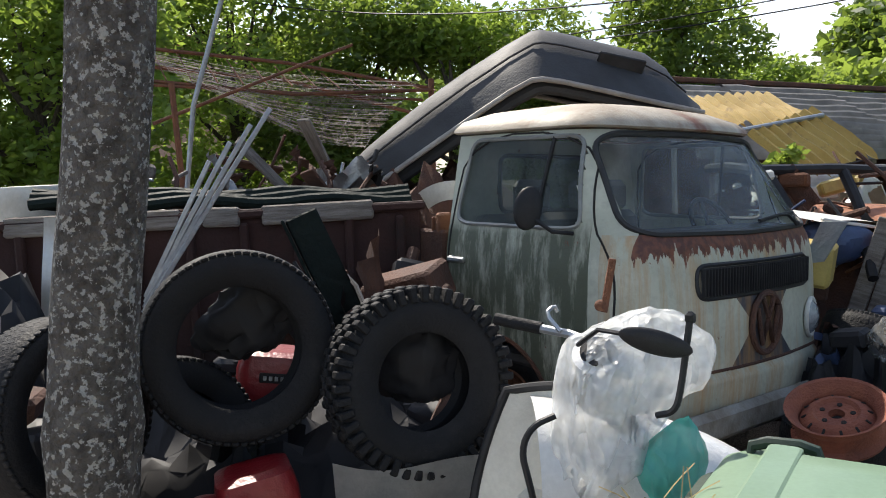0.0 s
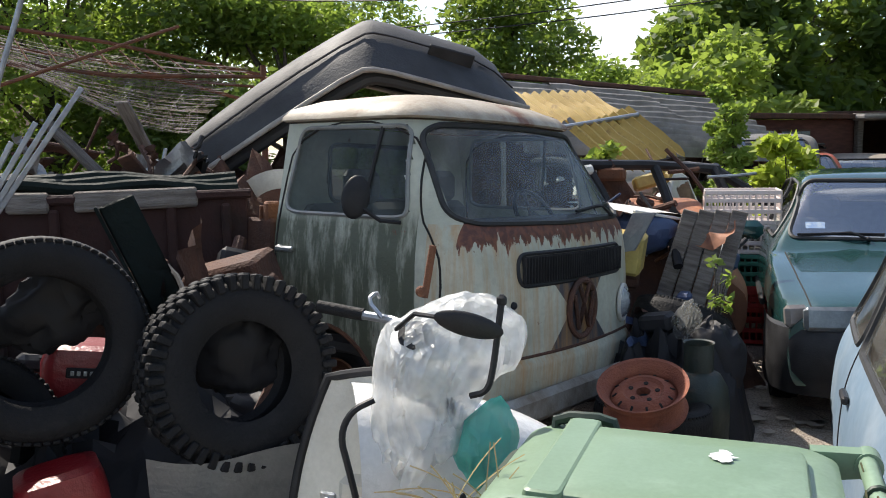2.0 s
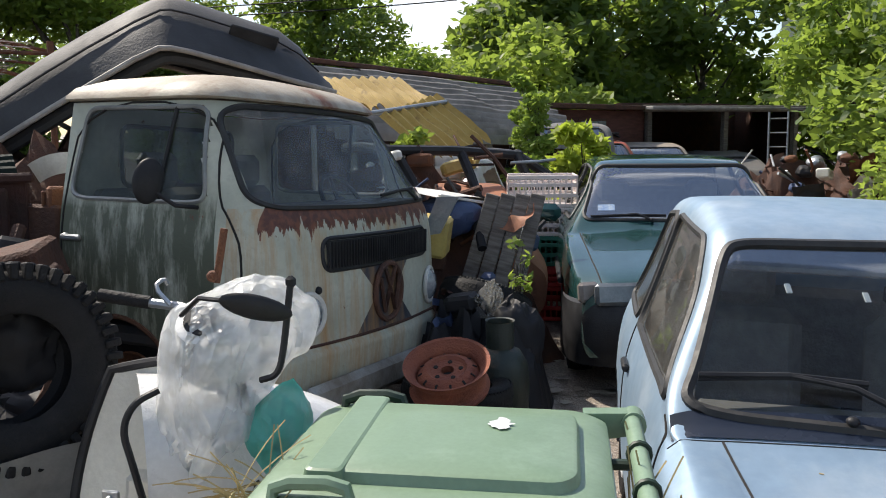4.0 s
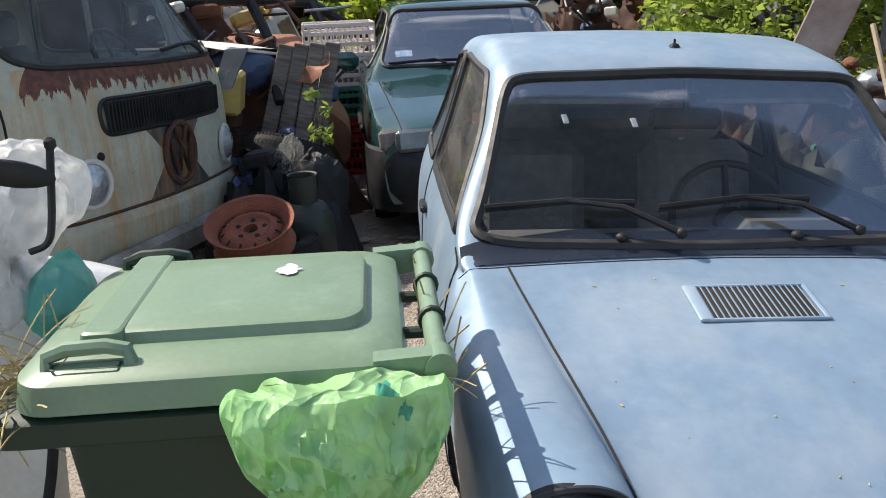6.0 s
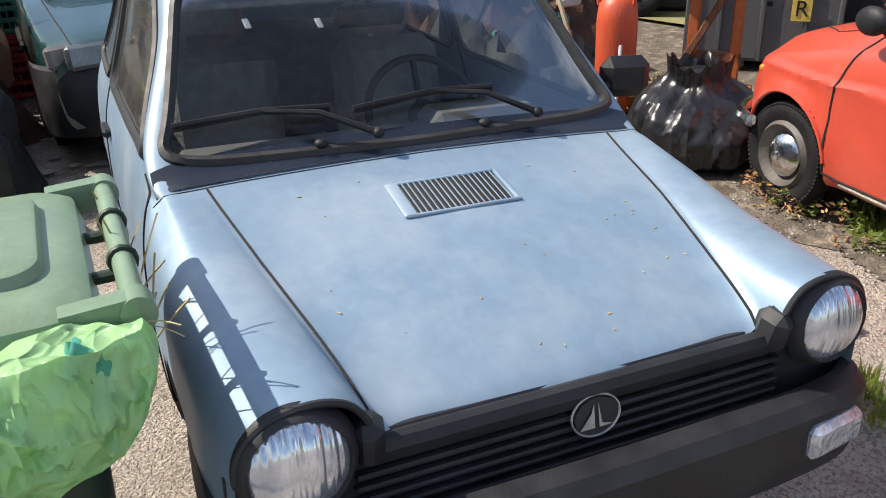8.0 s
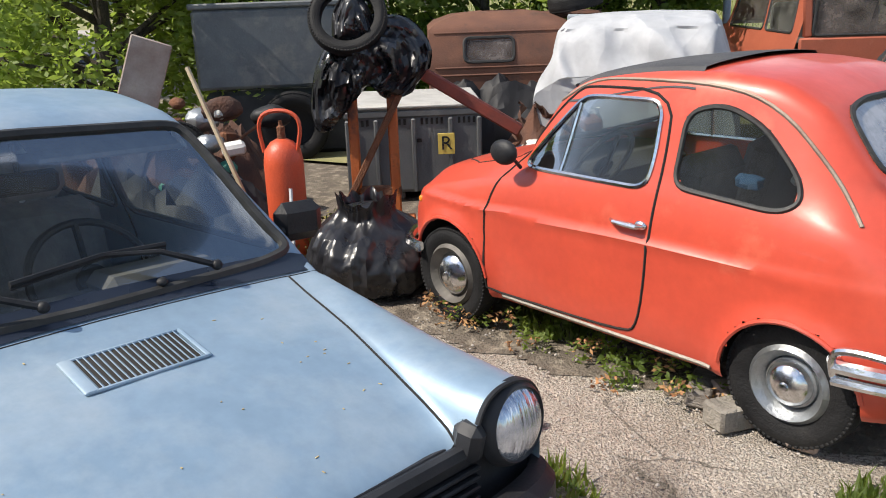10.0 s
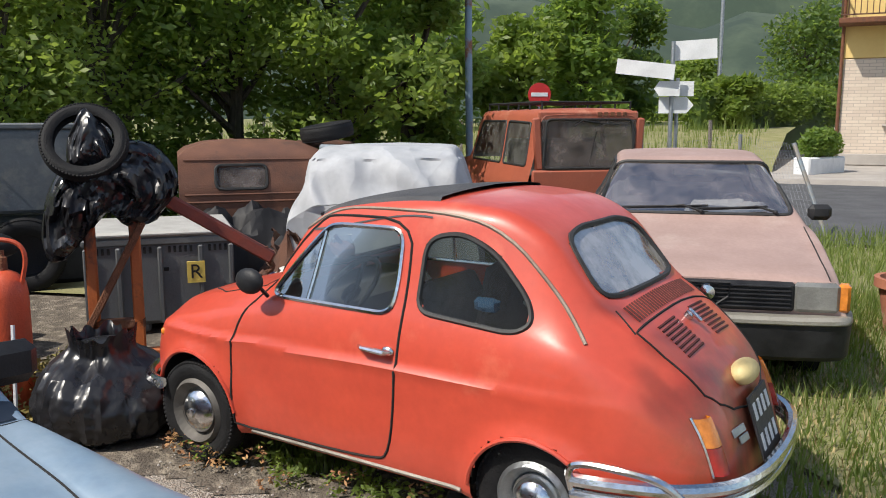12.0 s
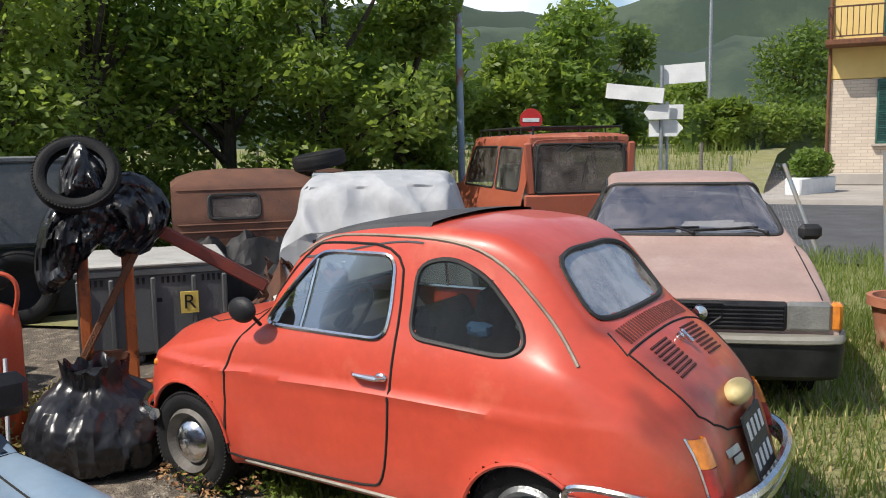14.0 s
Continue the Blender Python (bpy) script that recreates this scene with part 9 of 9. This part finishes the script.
lay("plastic_wrap", Mesh().add(*crumple(0.07, 0.04, 0.10, 14, 0.6, 0.8)), film_mat("clear_film", (0.32, 0.32, 0.3), 0.5, 0.12, 0.95), pose(2.2, 4.15, 0.68, 0, 20, 0), "torn clear plastic wrapping", "plastic wrap")


def crate(m, mat, label, h=0.3):
    T = thing("crate", label, "crate", m, "stacked plastic crates")
    L, W, t = 0.58, 0.38, 0.012
    for s in (1, -1):
        for ax in (0, 1):
            sd = Mesh()
            l = L if ax == 0 else W
            R = pose(0, s * W / 2, 0) if ax == 0 else pose(s * L / 2, 0, 0, 0, 0, 90)
            for z in (0.02, h * 0.38, h * 0.7, h - 0.02):
                sd.box(l, t, 0.035, R @ pose(0, 0, z), 0.004)
            n = int(l / 0.045)
            for i in range(n + 1):
                sd.box(0.014, t * 0.8, h, R @ pose(-l / 2 + l * i / n, 0, h / 2), 0.003)
            part("side", sd, mat, T)
    part("base", Mesh().box(L, W, 0.02, pose(0, 0, 0.01), 0.005), mat, T)
    return T


CRW = surface("white_crate_plastic", (0.75, 0.66, 0.62), (0.65, 0.57, 0.53), 0.5)
CRG = surface("green_crate_plastic", (0.03, 0.2, 0.14), (0.025, 0.15, 0.1), 0.5)
CRR = surface("red_crate_plastic", (0.5, 0.03, 0.03), (0.4, 0.025, 0.025), 0.5)
for z, mt, lbl, h in ((0.0, CRR, "red plastic crate at the foot of the stack", 0.3), (0.3, CRR, "dark red plastic crate in the stack", 0.18), (0.48, CRG, "green plastic crate in the stack", 0.26), (0.74, CRW, "white slatted plastic crate", 0.24), (0.98, CRW, "white slatted plastic crate on the top", 0.28)):
    crate(pose(3.78, 6.3, z, 0, 0, -32 + 6 * (z > 0.6)), mt, lbl, h)
scatter(40, (2.1, 3.1, 5.0, 6.6, 0.8, 1.12), 6, MX + [(BLUE_TARP, "dark blue"), (OSH, "orange rusty")], ["sheet", "bar", "pipe", "box", "bag"], (0.1, 0.3))
scatter(34, (2.2, 4.2, 6.6, 8.0, 1.0, 1.45), 7, MX + [(YELLOWISH, "yellow"), (WHITE_OLD, "dirty white")], ["sheet", "bar", "box"], (0.1, 0.28))
scatter(12, (1.95, 2.5, 4.2, 4.9, 0.3, 0.7), 8, [(BLACK, "black"), (TARP, "black"), (RUST_DARK, "dark rusty"), (BLUE_TARP, "dark blue")], ["bag", "box", "sheet", "bar"], (0.1, 0.25))
lay("scrap_mound", mound(1.7, 2.2, 0.95, 41.0, rough=0.5), RUST_DARK, pose(2.45, 6.1, 0), "rusty scrap heap between the vehicles", "scrap")
# scrap by the barn, and a ladder
lay("scrap_mound", mound(3.4, 2.0, 0.9, 51.0, rough=0.6), RUST_DARK, pose(11.0, 9.8, 0, 0, 0, -30), "heap of mixed scrap in front of the barn", "scrap")
scatter(70, (9.6, 12.0, 8.6, 10.6, 0.6, 1.2), 9, MX + [(ALU, "pale metal"), (PALE_PAINT, "white"), (BLUE_TARP, "blue")], ["sheet", "bar", "pipe", "box", "bag"], (0.12, 0.4))
LD = thing("ladder", "narrow steel ladder leaning by the barn", "ladder", pose(12.3, 12.1, 0, -6, 0, -40))
for s in (-0.17, 0.17):
    part("stile", Mesh().tube([(s, 0, 0), (s, 0, 1.95)], 0.022, 6), STEEL, LD)
for i in range(7):
    part("rung", Mesh().tube([(-0.17, 0, 0.2 + 0.27 * i), (0.17, 0, 0.2 + 0.27 * i)], 0.014, 6), STEEL, LD)

# ---- beside the red car ----
OC = surface("orange_cylinder_paint", (0.6, 0.09, 0.035), (0.5, 0.075, 0.03), 0.45, 0, 4)
CY = thing("gas_cylinder", "orange-red gas cylinder with a guard ring", "gas cylinder", pose(4.98, 1.83, 0))
part("body", Mesh().lathe([(0.001, 0), (0.11, 0), (0.12, 0.03), (0.12, 0.68), (0.11, 0.76), (0.07, 0.81), (0.03, 0.83), (0.001, 0.83)], 32), OC, CY)
part("guard", Mesh().tube(chaikin([(-0.02, -0.10, 0.75), (-0.02, -0.14, 0.92), (-0.02, -0.08, 1.0), (-0.02, 0.08, 1.0), (-0.02, 0.14, 0.92), (-0.02, 0.11, 0.75)], 2), 0.013, 8), OC, CY)
part("valve", Mesh().lathe([(0.025, 0.82), (0.025, 0.9), (0.012, 0.91), (0.012, 0.94), (0.001, 0.94)], 12), RUST, CY)
BG = thing("rubbish_bag", "full glossy black rubbish bag tied at the top", "rubbish bag", pose(4.74, 1.25, 0))
sack_r = prof([(0.0, 0.27), (0.04, 0.345), (0.16, 0.375), (0.28, 0.345), (0.38, 0.27), (0.45, 0.185), (0.49, 0.15), (0.53, 0.155), (0.58, 0.165)])
sack = []
for i in range(49):
    z = 0.58 * i / 48
    row = []
    for j in range(120):
        a = 2 * PI * j / 120
        n1 = noise.noise((math.cos(a) * 1.6, math.sin(a) * 1.6, z * 4 + 3))
        fold = 1 - 2.6 * abs(noise.noise((math.cos(a) * 4 + n1, math.sin(a) * 4, z * 5)))
        pl = math.sin(a * 11 + 5 * n1) * min(1.0, max(0.0, (z - 0.3) / 0.2))
        r = sack_r(z) * (1 + 0.15 * n1 + 0.06 * fold + 0.04 * pl + 0.02 * (1 - 2.6 * abs(noise.noise((math.cos(a) * 9, math.sin(a) * 9, z * 16)))))
        row.append((r * math.cos(a), r * math.sin(a), 0.93 * z * (1 + 0.3 * n1 * z) + 0.1 * pl * max(0.0, z - 0.45)))
    sack.append(row)
part("sack", Mesh().grid(sack, close_v=True), BAG_BLACK, BG)
part("fill", Mesh().lathe([(0.15, 0.47), (0.08, 0.49), (0.001, 0.5)], 20), BAG_BLACK, BG)
GREYBOX = surface("grey_box_plastic", (0.12, 0.125, 0.13), (0.1, 0.105, 0.11), 0.55, 0, 3, c3=(0.2, 0.2, 0.2), s3=2)
GBX = thing("pallet_box", "large dark grey plastic pallet box with a pale lid", "pallet box", pose(7.27, 1.53, 0, 0, 0, 13.4))
part("body", Mesh().box(1.0, 1.09, 0.66, pose(0, 0, 0.40), 0.03), GREYBOX, GBX)
part("lid", Mesh().box(1.04, 1.13, 0.05, pose(0, 0, 0.775), 0.02), surface("pale_grey_lid", (0.45, 0.44, 0.42), (0.36, 0.35, 0.33), 0.7), GBX)
part("rim", Mesh().box(1.03, 1.12, 0.06, pose(0, 0, 0.72), 0.012), GREYBOX, GBX)
for y in (-0.53, -0.3, 0.0, 0.3, 0.53):
    part("rib", Mesh().box(0.03, 0.04, 0.6, pose(-0.51, y, 0.38), 0.01), GREYBOX, GBX)
for y in (-0.45, -0.15, 0.15, 0.45):
    for i in range(5):
        part("vent_slot", Mesh().box(0.008, 0.02, 0.05, pose(-0.503, y - 0.08 + 0.04 * i, 0.655), 0.002), GAP, GBX)
    part("foot", Mesh().box(0.9, 0.12, 0.08, pose(0, y, 0.04), 0.02), GREYBOX, GBX)
part("handle_slot", Mesh().box(0.01, 0.08, 0.03, pose(-0.503, -0.02, 0.5), 0.004), GAP, GBX)
lbm = part("letter_label", Mesh().box(0.006, 0.135, 0.17, pose(-0.528, -0.26, 0.47), 0.002), surface("yellow_label", (0.75, 0.55, 0.12), (0.68, 0.5, 0.11), 0.6), GBX, "yellow label with a black letter R")
fc = bpy.data.curves.new("letter", "FONT")
fc.body, fc.size, fc.extrude, fc.align_x, fc.align_y = "R", 0.16, 0.001, "CENTER", "CENTER"
tmp = new("letter", fc)
bpy.context.view_layer.update()
lm = bpy.data.meshes.new_from_object(tmp.evaluated_get(bpy.context.evaluated_depsgraph_get()))
bpy.data.objects.remove(tmp)
lm.materials.clear()
lm.materials.append(BLACK)
part("letter", lm, BLACK, lbm, m=pose(-0.534, -0.26, 0.47, 90, 0, -90))
# lifting stand with a tyre and black plastic
SD = thing("engine_stand", "orange rusty lifting stand draped with black plastic", "lifting stand", pose(5.95, 1.52, 0, 0, 0, 10))
for y in (0.14, -0.14):
    part("leg", Mesh().box(0.06, 0.07, 1.15, pose(0, y, 0.6, 0, 0, 0), 0.01), ORANGE_STEEL, SD)
part("foot", Mesh().box(0.08, 0.55, 0.07, pose(0, 0, 0.06), 0.01).box(0.6, 0.07, 0.07, pose(0.2, 0.14, 0.06), 0.01), ORANGE_STEEL, SD)
part("brace", Mesh().box(0.03, 0.05, 0.85, pose(-0.05, 0.0, 0.6, 28, 0, 0), 0.008).box(0.06, 0.36, 0.07, pose(0, 0, 0.28), 0.01), RUST, SD)
part("arm", Mesh().box(0.08, 0.09, 1.25, pose(0.1, -0.52, 1.0, -58, 0, 0), 0.012), surface("dark_red_steel", (0.25, 0.05, 0.03), (0.16, 0.04, 0.03), 0.6), SD, "dark red boom arm")
part("hook", Mesh().tube(chaikin([(0.1, -1.0, 0.75), (0.1, -1.02, 0.66), (0.1, -1.06, 0.6), (0.1, -1.0, 0.56)], 2), 0.02, 8), RUST, SD)
SDM = pose(0, 0, 1.2, 0, 0, -84)
part("black_plastic", draped_film([(-0.3, 0.12), (-0.42, -0.12), (-0.43, -0.46), (-0.30, -0.5), (-0.17, -0.34), (-0.08, -0.22), (0.0, -0.16), (0.12, -0.31), (0.31, -0.22), (0.48, 0.03), (0.33, 0.27), (0.12, 0.32), (-0.12, 0.3)], 0.2, 0.22, 6.0, 0.07), BAG_BLACK, SD, "torn black plastic wrapping", m=SDM)
part("plastic_peak", draped_film([(-0.25, 0.1), (-0.24, 0.3), (-0.14, 0.52), (-0.08, 0.5), (0.05, 0.3), (0.08, 0.1), (-0.08, 0.02)], 0.1, 0.1, 9.0, 0.05), BAG_BLACK, SD, m=SDM @ pose(0, -0.08, 0))
lay("tyre", tyre_mesh(0.27, 0.185, 0.11, 0, 56), RUBBER, pose(5.86, 1.63, 1.50, 28, 0, 100), "small scooter tyre hung over the wrapped stand", "tyre")
lay("tarpaulin", mound(1.9, 1.3, 0.8, 61.0, rough=0.3), TARP, pose(8.2, 0.9, 0, 0, 0, -75), "dark tarpaulin heap in front of the old van", "tarpaulin")
scatter(36, (6.4, 7.8, 0.0, 0.7, 0.1, 0.75), 11, RM + [(WHITE_OLD, "dirty white"), (STEEL, "grey steel"), (BLUE_TARP, "dark blue")], ["sheet", "bar", "box", "bag"], (0.06, 0.2))
lay("scrap_mound", mound(1.6, 1.2, 0.6, 71.0, rough=0.5), RUST_DARK, pose(7.1, 0.25, 0), "low heap of rusty scrap beside the pallet box", "scrap")
# boards, dark truck side and pot left of the cylinder
lay("board", Mesh().box(0.26, 0.03, 1.35, None, 0.008), surface("peeling_board", (0.42, 0.36, 0.31), (0.25, 0.18, 0.15), 0.85, 0, 4, c3=(0.2, 0.08, 0.06), s3=3), pose(5.15, 2.95, 0.78, -6, 20, -60), "weathered wide board with peeling paint leaning on scrap", "board")
lay("stick", Mesh().tube([(4.9, 2.0, 0.3), (5.1, 2.45, 1.25)], 0.016, 6), surface("stripped_stick", (0.5, 0.4, 0.27), (0.36, 0.27, 0.17), 0.8), None, "pale dry stick leaning on the scrap", "stick")
lay("stick", Mesh().tube([(4.72, 1.72, 0.0), (4.85, 1.75, 0.55)], 0.011, 6), PALE_PAINT, None, "thin pale stick beside the gas cylinder", "stick")
TS = thing("truck_body", "dark blue-grey truck body side behind the scrap", "truck body", pose(8.6, 3.2, 1.15, 0, 0, -72))
TRUCK_GREY = surface("blue_grey_truck_paint", (0.13, 0.145, 0.155), (0.09, 0.1, 0.11), 0.6, 0, 3, c3=(0.2, 0.2, 0.19), s3=2.5, lo3=0.5, hi3=0.66)
part("side_panel", Mesh().box(1.7, 0.08, 0.8, None, 0.03), TRUCK_GREY, TS)
part("top_rail", Mesh().box(1.75, 0.1, 0.06, pose(0, 0, 0.43), 0.015), TRUCK_GREY, TS)
part("corner_post", Mesh().box(0.08, 0.1, 0.85, pose(0.89, 0, 0), 0.015), TRUCK_GREY, TS)
part("chassis", Mesh().box(1.6, 0.5, 0.7, pose(0, 0.3, -0.78), 0.05), HULL, TS)
part("wheel", tyre_mesh(0.36, 0.2, 0.2, 0, 40), RUBBER, TS, m=pose(0.1, -0.16, -0.79))
lay("tyre", tyre_mesh(0.3, 0.18, 0.18, 0, 40), RUBBER, pose(5.6, 2.9, 0.55, 10, 0, 110), "old tyre behind the blue hatchback", "tyre")
scatter(46, (5.0, 6.4, 2.3, 4.0, 0.3, 0.95), 12, MX + [(film_mat("pale_film", (0.7, 0.7, 0.68), 0.4, 0.2), "pale plastic"), (CRG, "green"), (RUST, "rusty brown")], ["sheet", "bar", "bag", "box", "bag"], (0.08, 0.28))
lay("scrap_mound", mound(2.2, 2.0, 0.7, 81.0, rough=0.5), RUST_DARK, pose(5.8, 3.2, 0, 0, 0, 20), "heap of mixed scrap behind the hatchback", "scrap")
lay("bucket", Mesh().lathe([(0.001, 0), (0.12, 0), (0.15, 0.26), (0.158, 0.26), (0.14, 0.01), (0.001, 0.01)], 24), PALE_PAINT, pose(4.55, 2.2, 0.0), "white plastic bucket beside the hatchback", "bucket")
lay("scrap_mound", mound(2.0, 1.6, 0.5, 91.0, rough=0.6), TARP, pose(4.9, 2.6, 0, 0, 0, 20), "low heap of black plastic behind the cylinder", "scrap")


# ---- weeds, grass, litter ----
def grass(n, region, seed, h=(0.05, 0.16), mat=None, label="", keep=None):
    r = np.random.RandomState(seed)
    v, f = [], []
    while len(f) < n:
        x, y = r.uniform(region[0], region[1]), r.uniform(region[2], region[3])
        if noise.noise((x * 1.3, y * 1.3, seed)) < keep:
            continue
        a, L, b = r.uniform(0, 2 * PI), r.uniform(*h), r.uniform(0.2, 0.8)
        c, s = math.cos(a), math.sin(a)
        w = 0.004 + 0.004 * r.rand()
        o = len(v)
        v += [(x - s * w, y + c * w, 0.0), (x + s * w, y - c * w, 0.0), (x + c * L * b * 0.4 + s * w * 0.6, y + s * L * b * 0.4 - c * w * 0.6, L * 0.6), (x + c * L * b * 0.4 - s * w * 0.6, y + s * L * b * 0.4 + c * w * 0.6, L * 0.6), (x + c * L * b, y + s * L * b, L)]
        f += [(o, o + 1, o + 2, o + 3), (o + 3, o + 2, o + 4)]
    m = Mesh()
    m.v, m.f = v, f
    return tagged(part("grass", m, mat or GRASS, smooth=False), label, "grass", kind="stuff")


grass(26000, (3.0, 7.5, -5.5, -1.4), 1, (0.04, 0.18), None, "long green and straw-coloured lawn grass", -0.35)
grass(16000, (3.0, 7.5, -5.5, -1.4), 4, (0.03, 0.11), STRAW, "dry straw-coloured grass among the green", -0.3)
grass(16000, (6.0, 11.0, -7.2, -3.0), 2, (0.08, 0.3), None, "tall grass along the wire fence", -0.4)
grass(5000, (2.6, 4.4, -1.2, 1.3), 3, (0.02, 0.08), None, "sparse weeds in the yard's cracks", 0.28)
gf = Mesh()
rg = np.random.RandomState(8)
for k in range(9000):
    q = Vector(road_pt(-3 - 30 * rg.rand(), 13.4 + 12 * rg.rand() ** 1.5))
    L, a = 0.25 + 0.4 * rg.rand(), 6.28 * rg.rand()
    o = len(gf.v)
    zz = 0.15 + 0.09 * max(0, (q - Vector(road_pt(0, 13.4))).dot(RN))
    gf.v += [(q.x - 0.02 * math.sin(a), q.y + 0.02 * math.cos(a), zz), (q.x + 0.02 * math.sin(a), q.y - 0.02 * math.cos(a), zz), (q.x + 0.1 * math.cos(a), q.y + 0.1 * math.sin(a), zz + L)]
    gf.f.append((o, o + 1, o + 2))
tagged(part("meadow_grass", gf, GRASS, smooth=False), "tall light green meadow grass across the road", "grass", kind="stuff")
weeds = []
rw_ = random.Random(5)
for k in range(34):
    t = rw_.random()
    c = Vector((4.5, 0.8, 0)).lerp(Vector((3.35, -0.75, 0)), t)
    weeds.append((c.x + rw_.uniform(-0.1, 0.12) - 0.03, c.y + rw_.uniform(-0.12, 0.08) + 0.04, rw_.uniform(0.02, 0.09), rw_.uniform(0.03, 0.08), rw_.uniform(0.03, 0.08), rw_.uniform(0.03, 0.07)))
tagged(part("weeds", leaves(weeds, 1100, 0.017, 77), LEAF_LIGHT, smooth=False), "low green weeds under the red car's sill", "weeds", kind="stuff")
tagged(part("dry_weeds", leaves([(w_[0] - 0.05, w_[1] + 0.06, w_[2], w_[3], w_[4], w_[5]) for w_ in weeds[::2]], 420, 0.015, 78), surface("dry_leaves", (0.42, 0.27, 0.1), (0.35, 0.15, 0.08), 0.8), smooth=False), "dry orange-brown weeds under the red car's sill", "weeds", kind="stuff")
tagged(part("weeds", leaves([(4.9 + rw_.uniform(-0.3, 0.3), 1.62 + rw_.uniform(-0.2, 0.2), rw_.uniform(0.05, 0.25), 0.1, 0.1, 0.1) for k in range(12)], 1300, 0.025, 79), surface("dry_weed", (0.4, 0.3, 0.1), (0.28, 0.25, 0.08), 0.8), smooth=False), "dry weeds between the cylinder and the bag", "weeds", kind="stuff")
pb = Mesh()
rp = random.Random(9)
for k in range(900):
    s = rp.uniform(0.004, 0.016)
    pb.box(s, s * 0.8, s * 0.6, pose(rp.uniform(2.2, 4.6), rp.uniform(-1.6, 1.4), 0.008, rp.uniform(-20, 20), 0, rp.uniform(0, 180)), s * 0.2)
tagged(part("pebbles", pb, PAVING, smooth=False), "loose pebbles and grit on the yard", "gravel", kind="stuff")
for (x, y, a) in ((3.05, -0.62, 20), (2.85, -0.85, -25)):
    lay("brick", Mesh().box(0.25, 0.12, 0.07, None, 0.012), surface("old_brick", (0.36, 0.27, 0.22), (0.26, 0.2, 0.17), 0.9), pose(x + 0.35, y, 0.04, 3, -3, a), "broken old brick on the ground", "brick", "loose bricks")
lt = Mesh()
for k in range(70):
    s = rp.uniform(0.03, 0.1)
    x, y = rp.uniform(2.4, 3.3), rp.uniform(3.4, 6.4)
    lt.grid([[(x + s * i / 3, y + s * j / 3, 0.012 + 0.02 * abs(noise.noise((k, i, j)))) for j in range(4)] for i in range(4)])
tagged(part("litter", lt, surface("dirty_paper", (0.4, 0.36, 0.3), (0.22, 0.19, 0.16), 0.9), smooth=False), "trodden litter and scraps on the path between the cars", "litter", kind="stuff")
for k in range(26):
    x, y = rp.uniform(-0.72, -0.05), rp.uniform(-0.48, 0.48)
    q = hs.top(x, y)
    part("speck", Mesh().box(rp.uniform(0.004, 0.011), rp.uniform(0.002, 0.004), 0.002, pose(q.x, q.y, q.z + 0.001, 0, 0, rp.uniform(0, 180)), 0.0005), STRAW, HB)

# stone and timber chocks by the small car's rear wheel
lay("concrete_block", Mesh().box(0.13, 0.22, 0.10, None, 0.012), surface("grey_block", (0.3, 0.27, 0.23), (0.2, 0.18, 0.155), 0.9, 0, 9, grain=60, bmp=0.6), pose(3.28, -0.60, 0.045, 2, 3, 30), "worn grey concrete block beside the rear wheel", "block")
lay("timber_block", Mesh().box(0.10, 0.24, 0.08, None, 0.01), WOOD_GREY, pose(3.50, -0.50, 0.036, 0, -3, 75), "weathered timber block beside the rear wheel", "block")

# panes let the daylight through
for ob in bpy.data.objects:
    if ob.name.split(".")[0] in ("window", "windscreen", "rear_window"):
        ob.visible_shadow = False
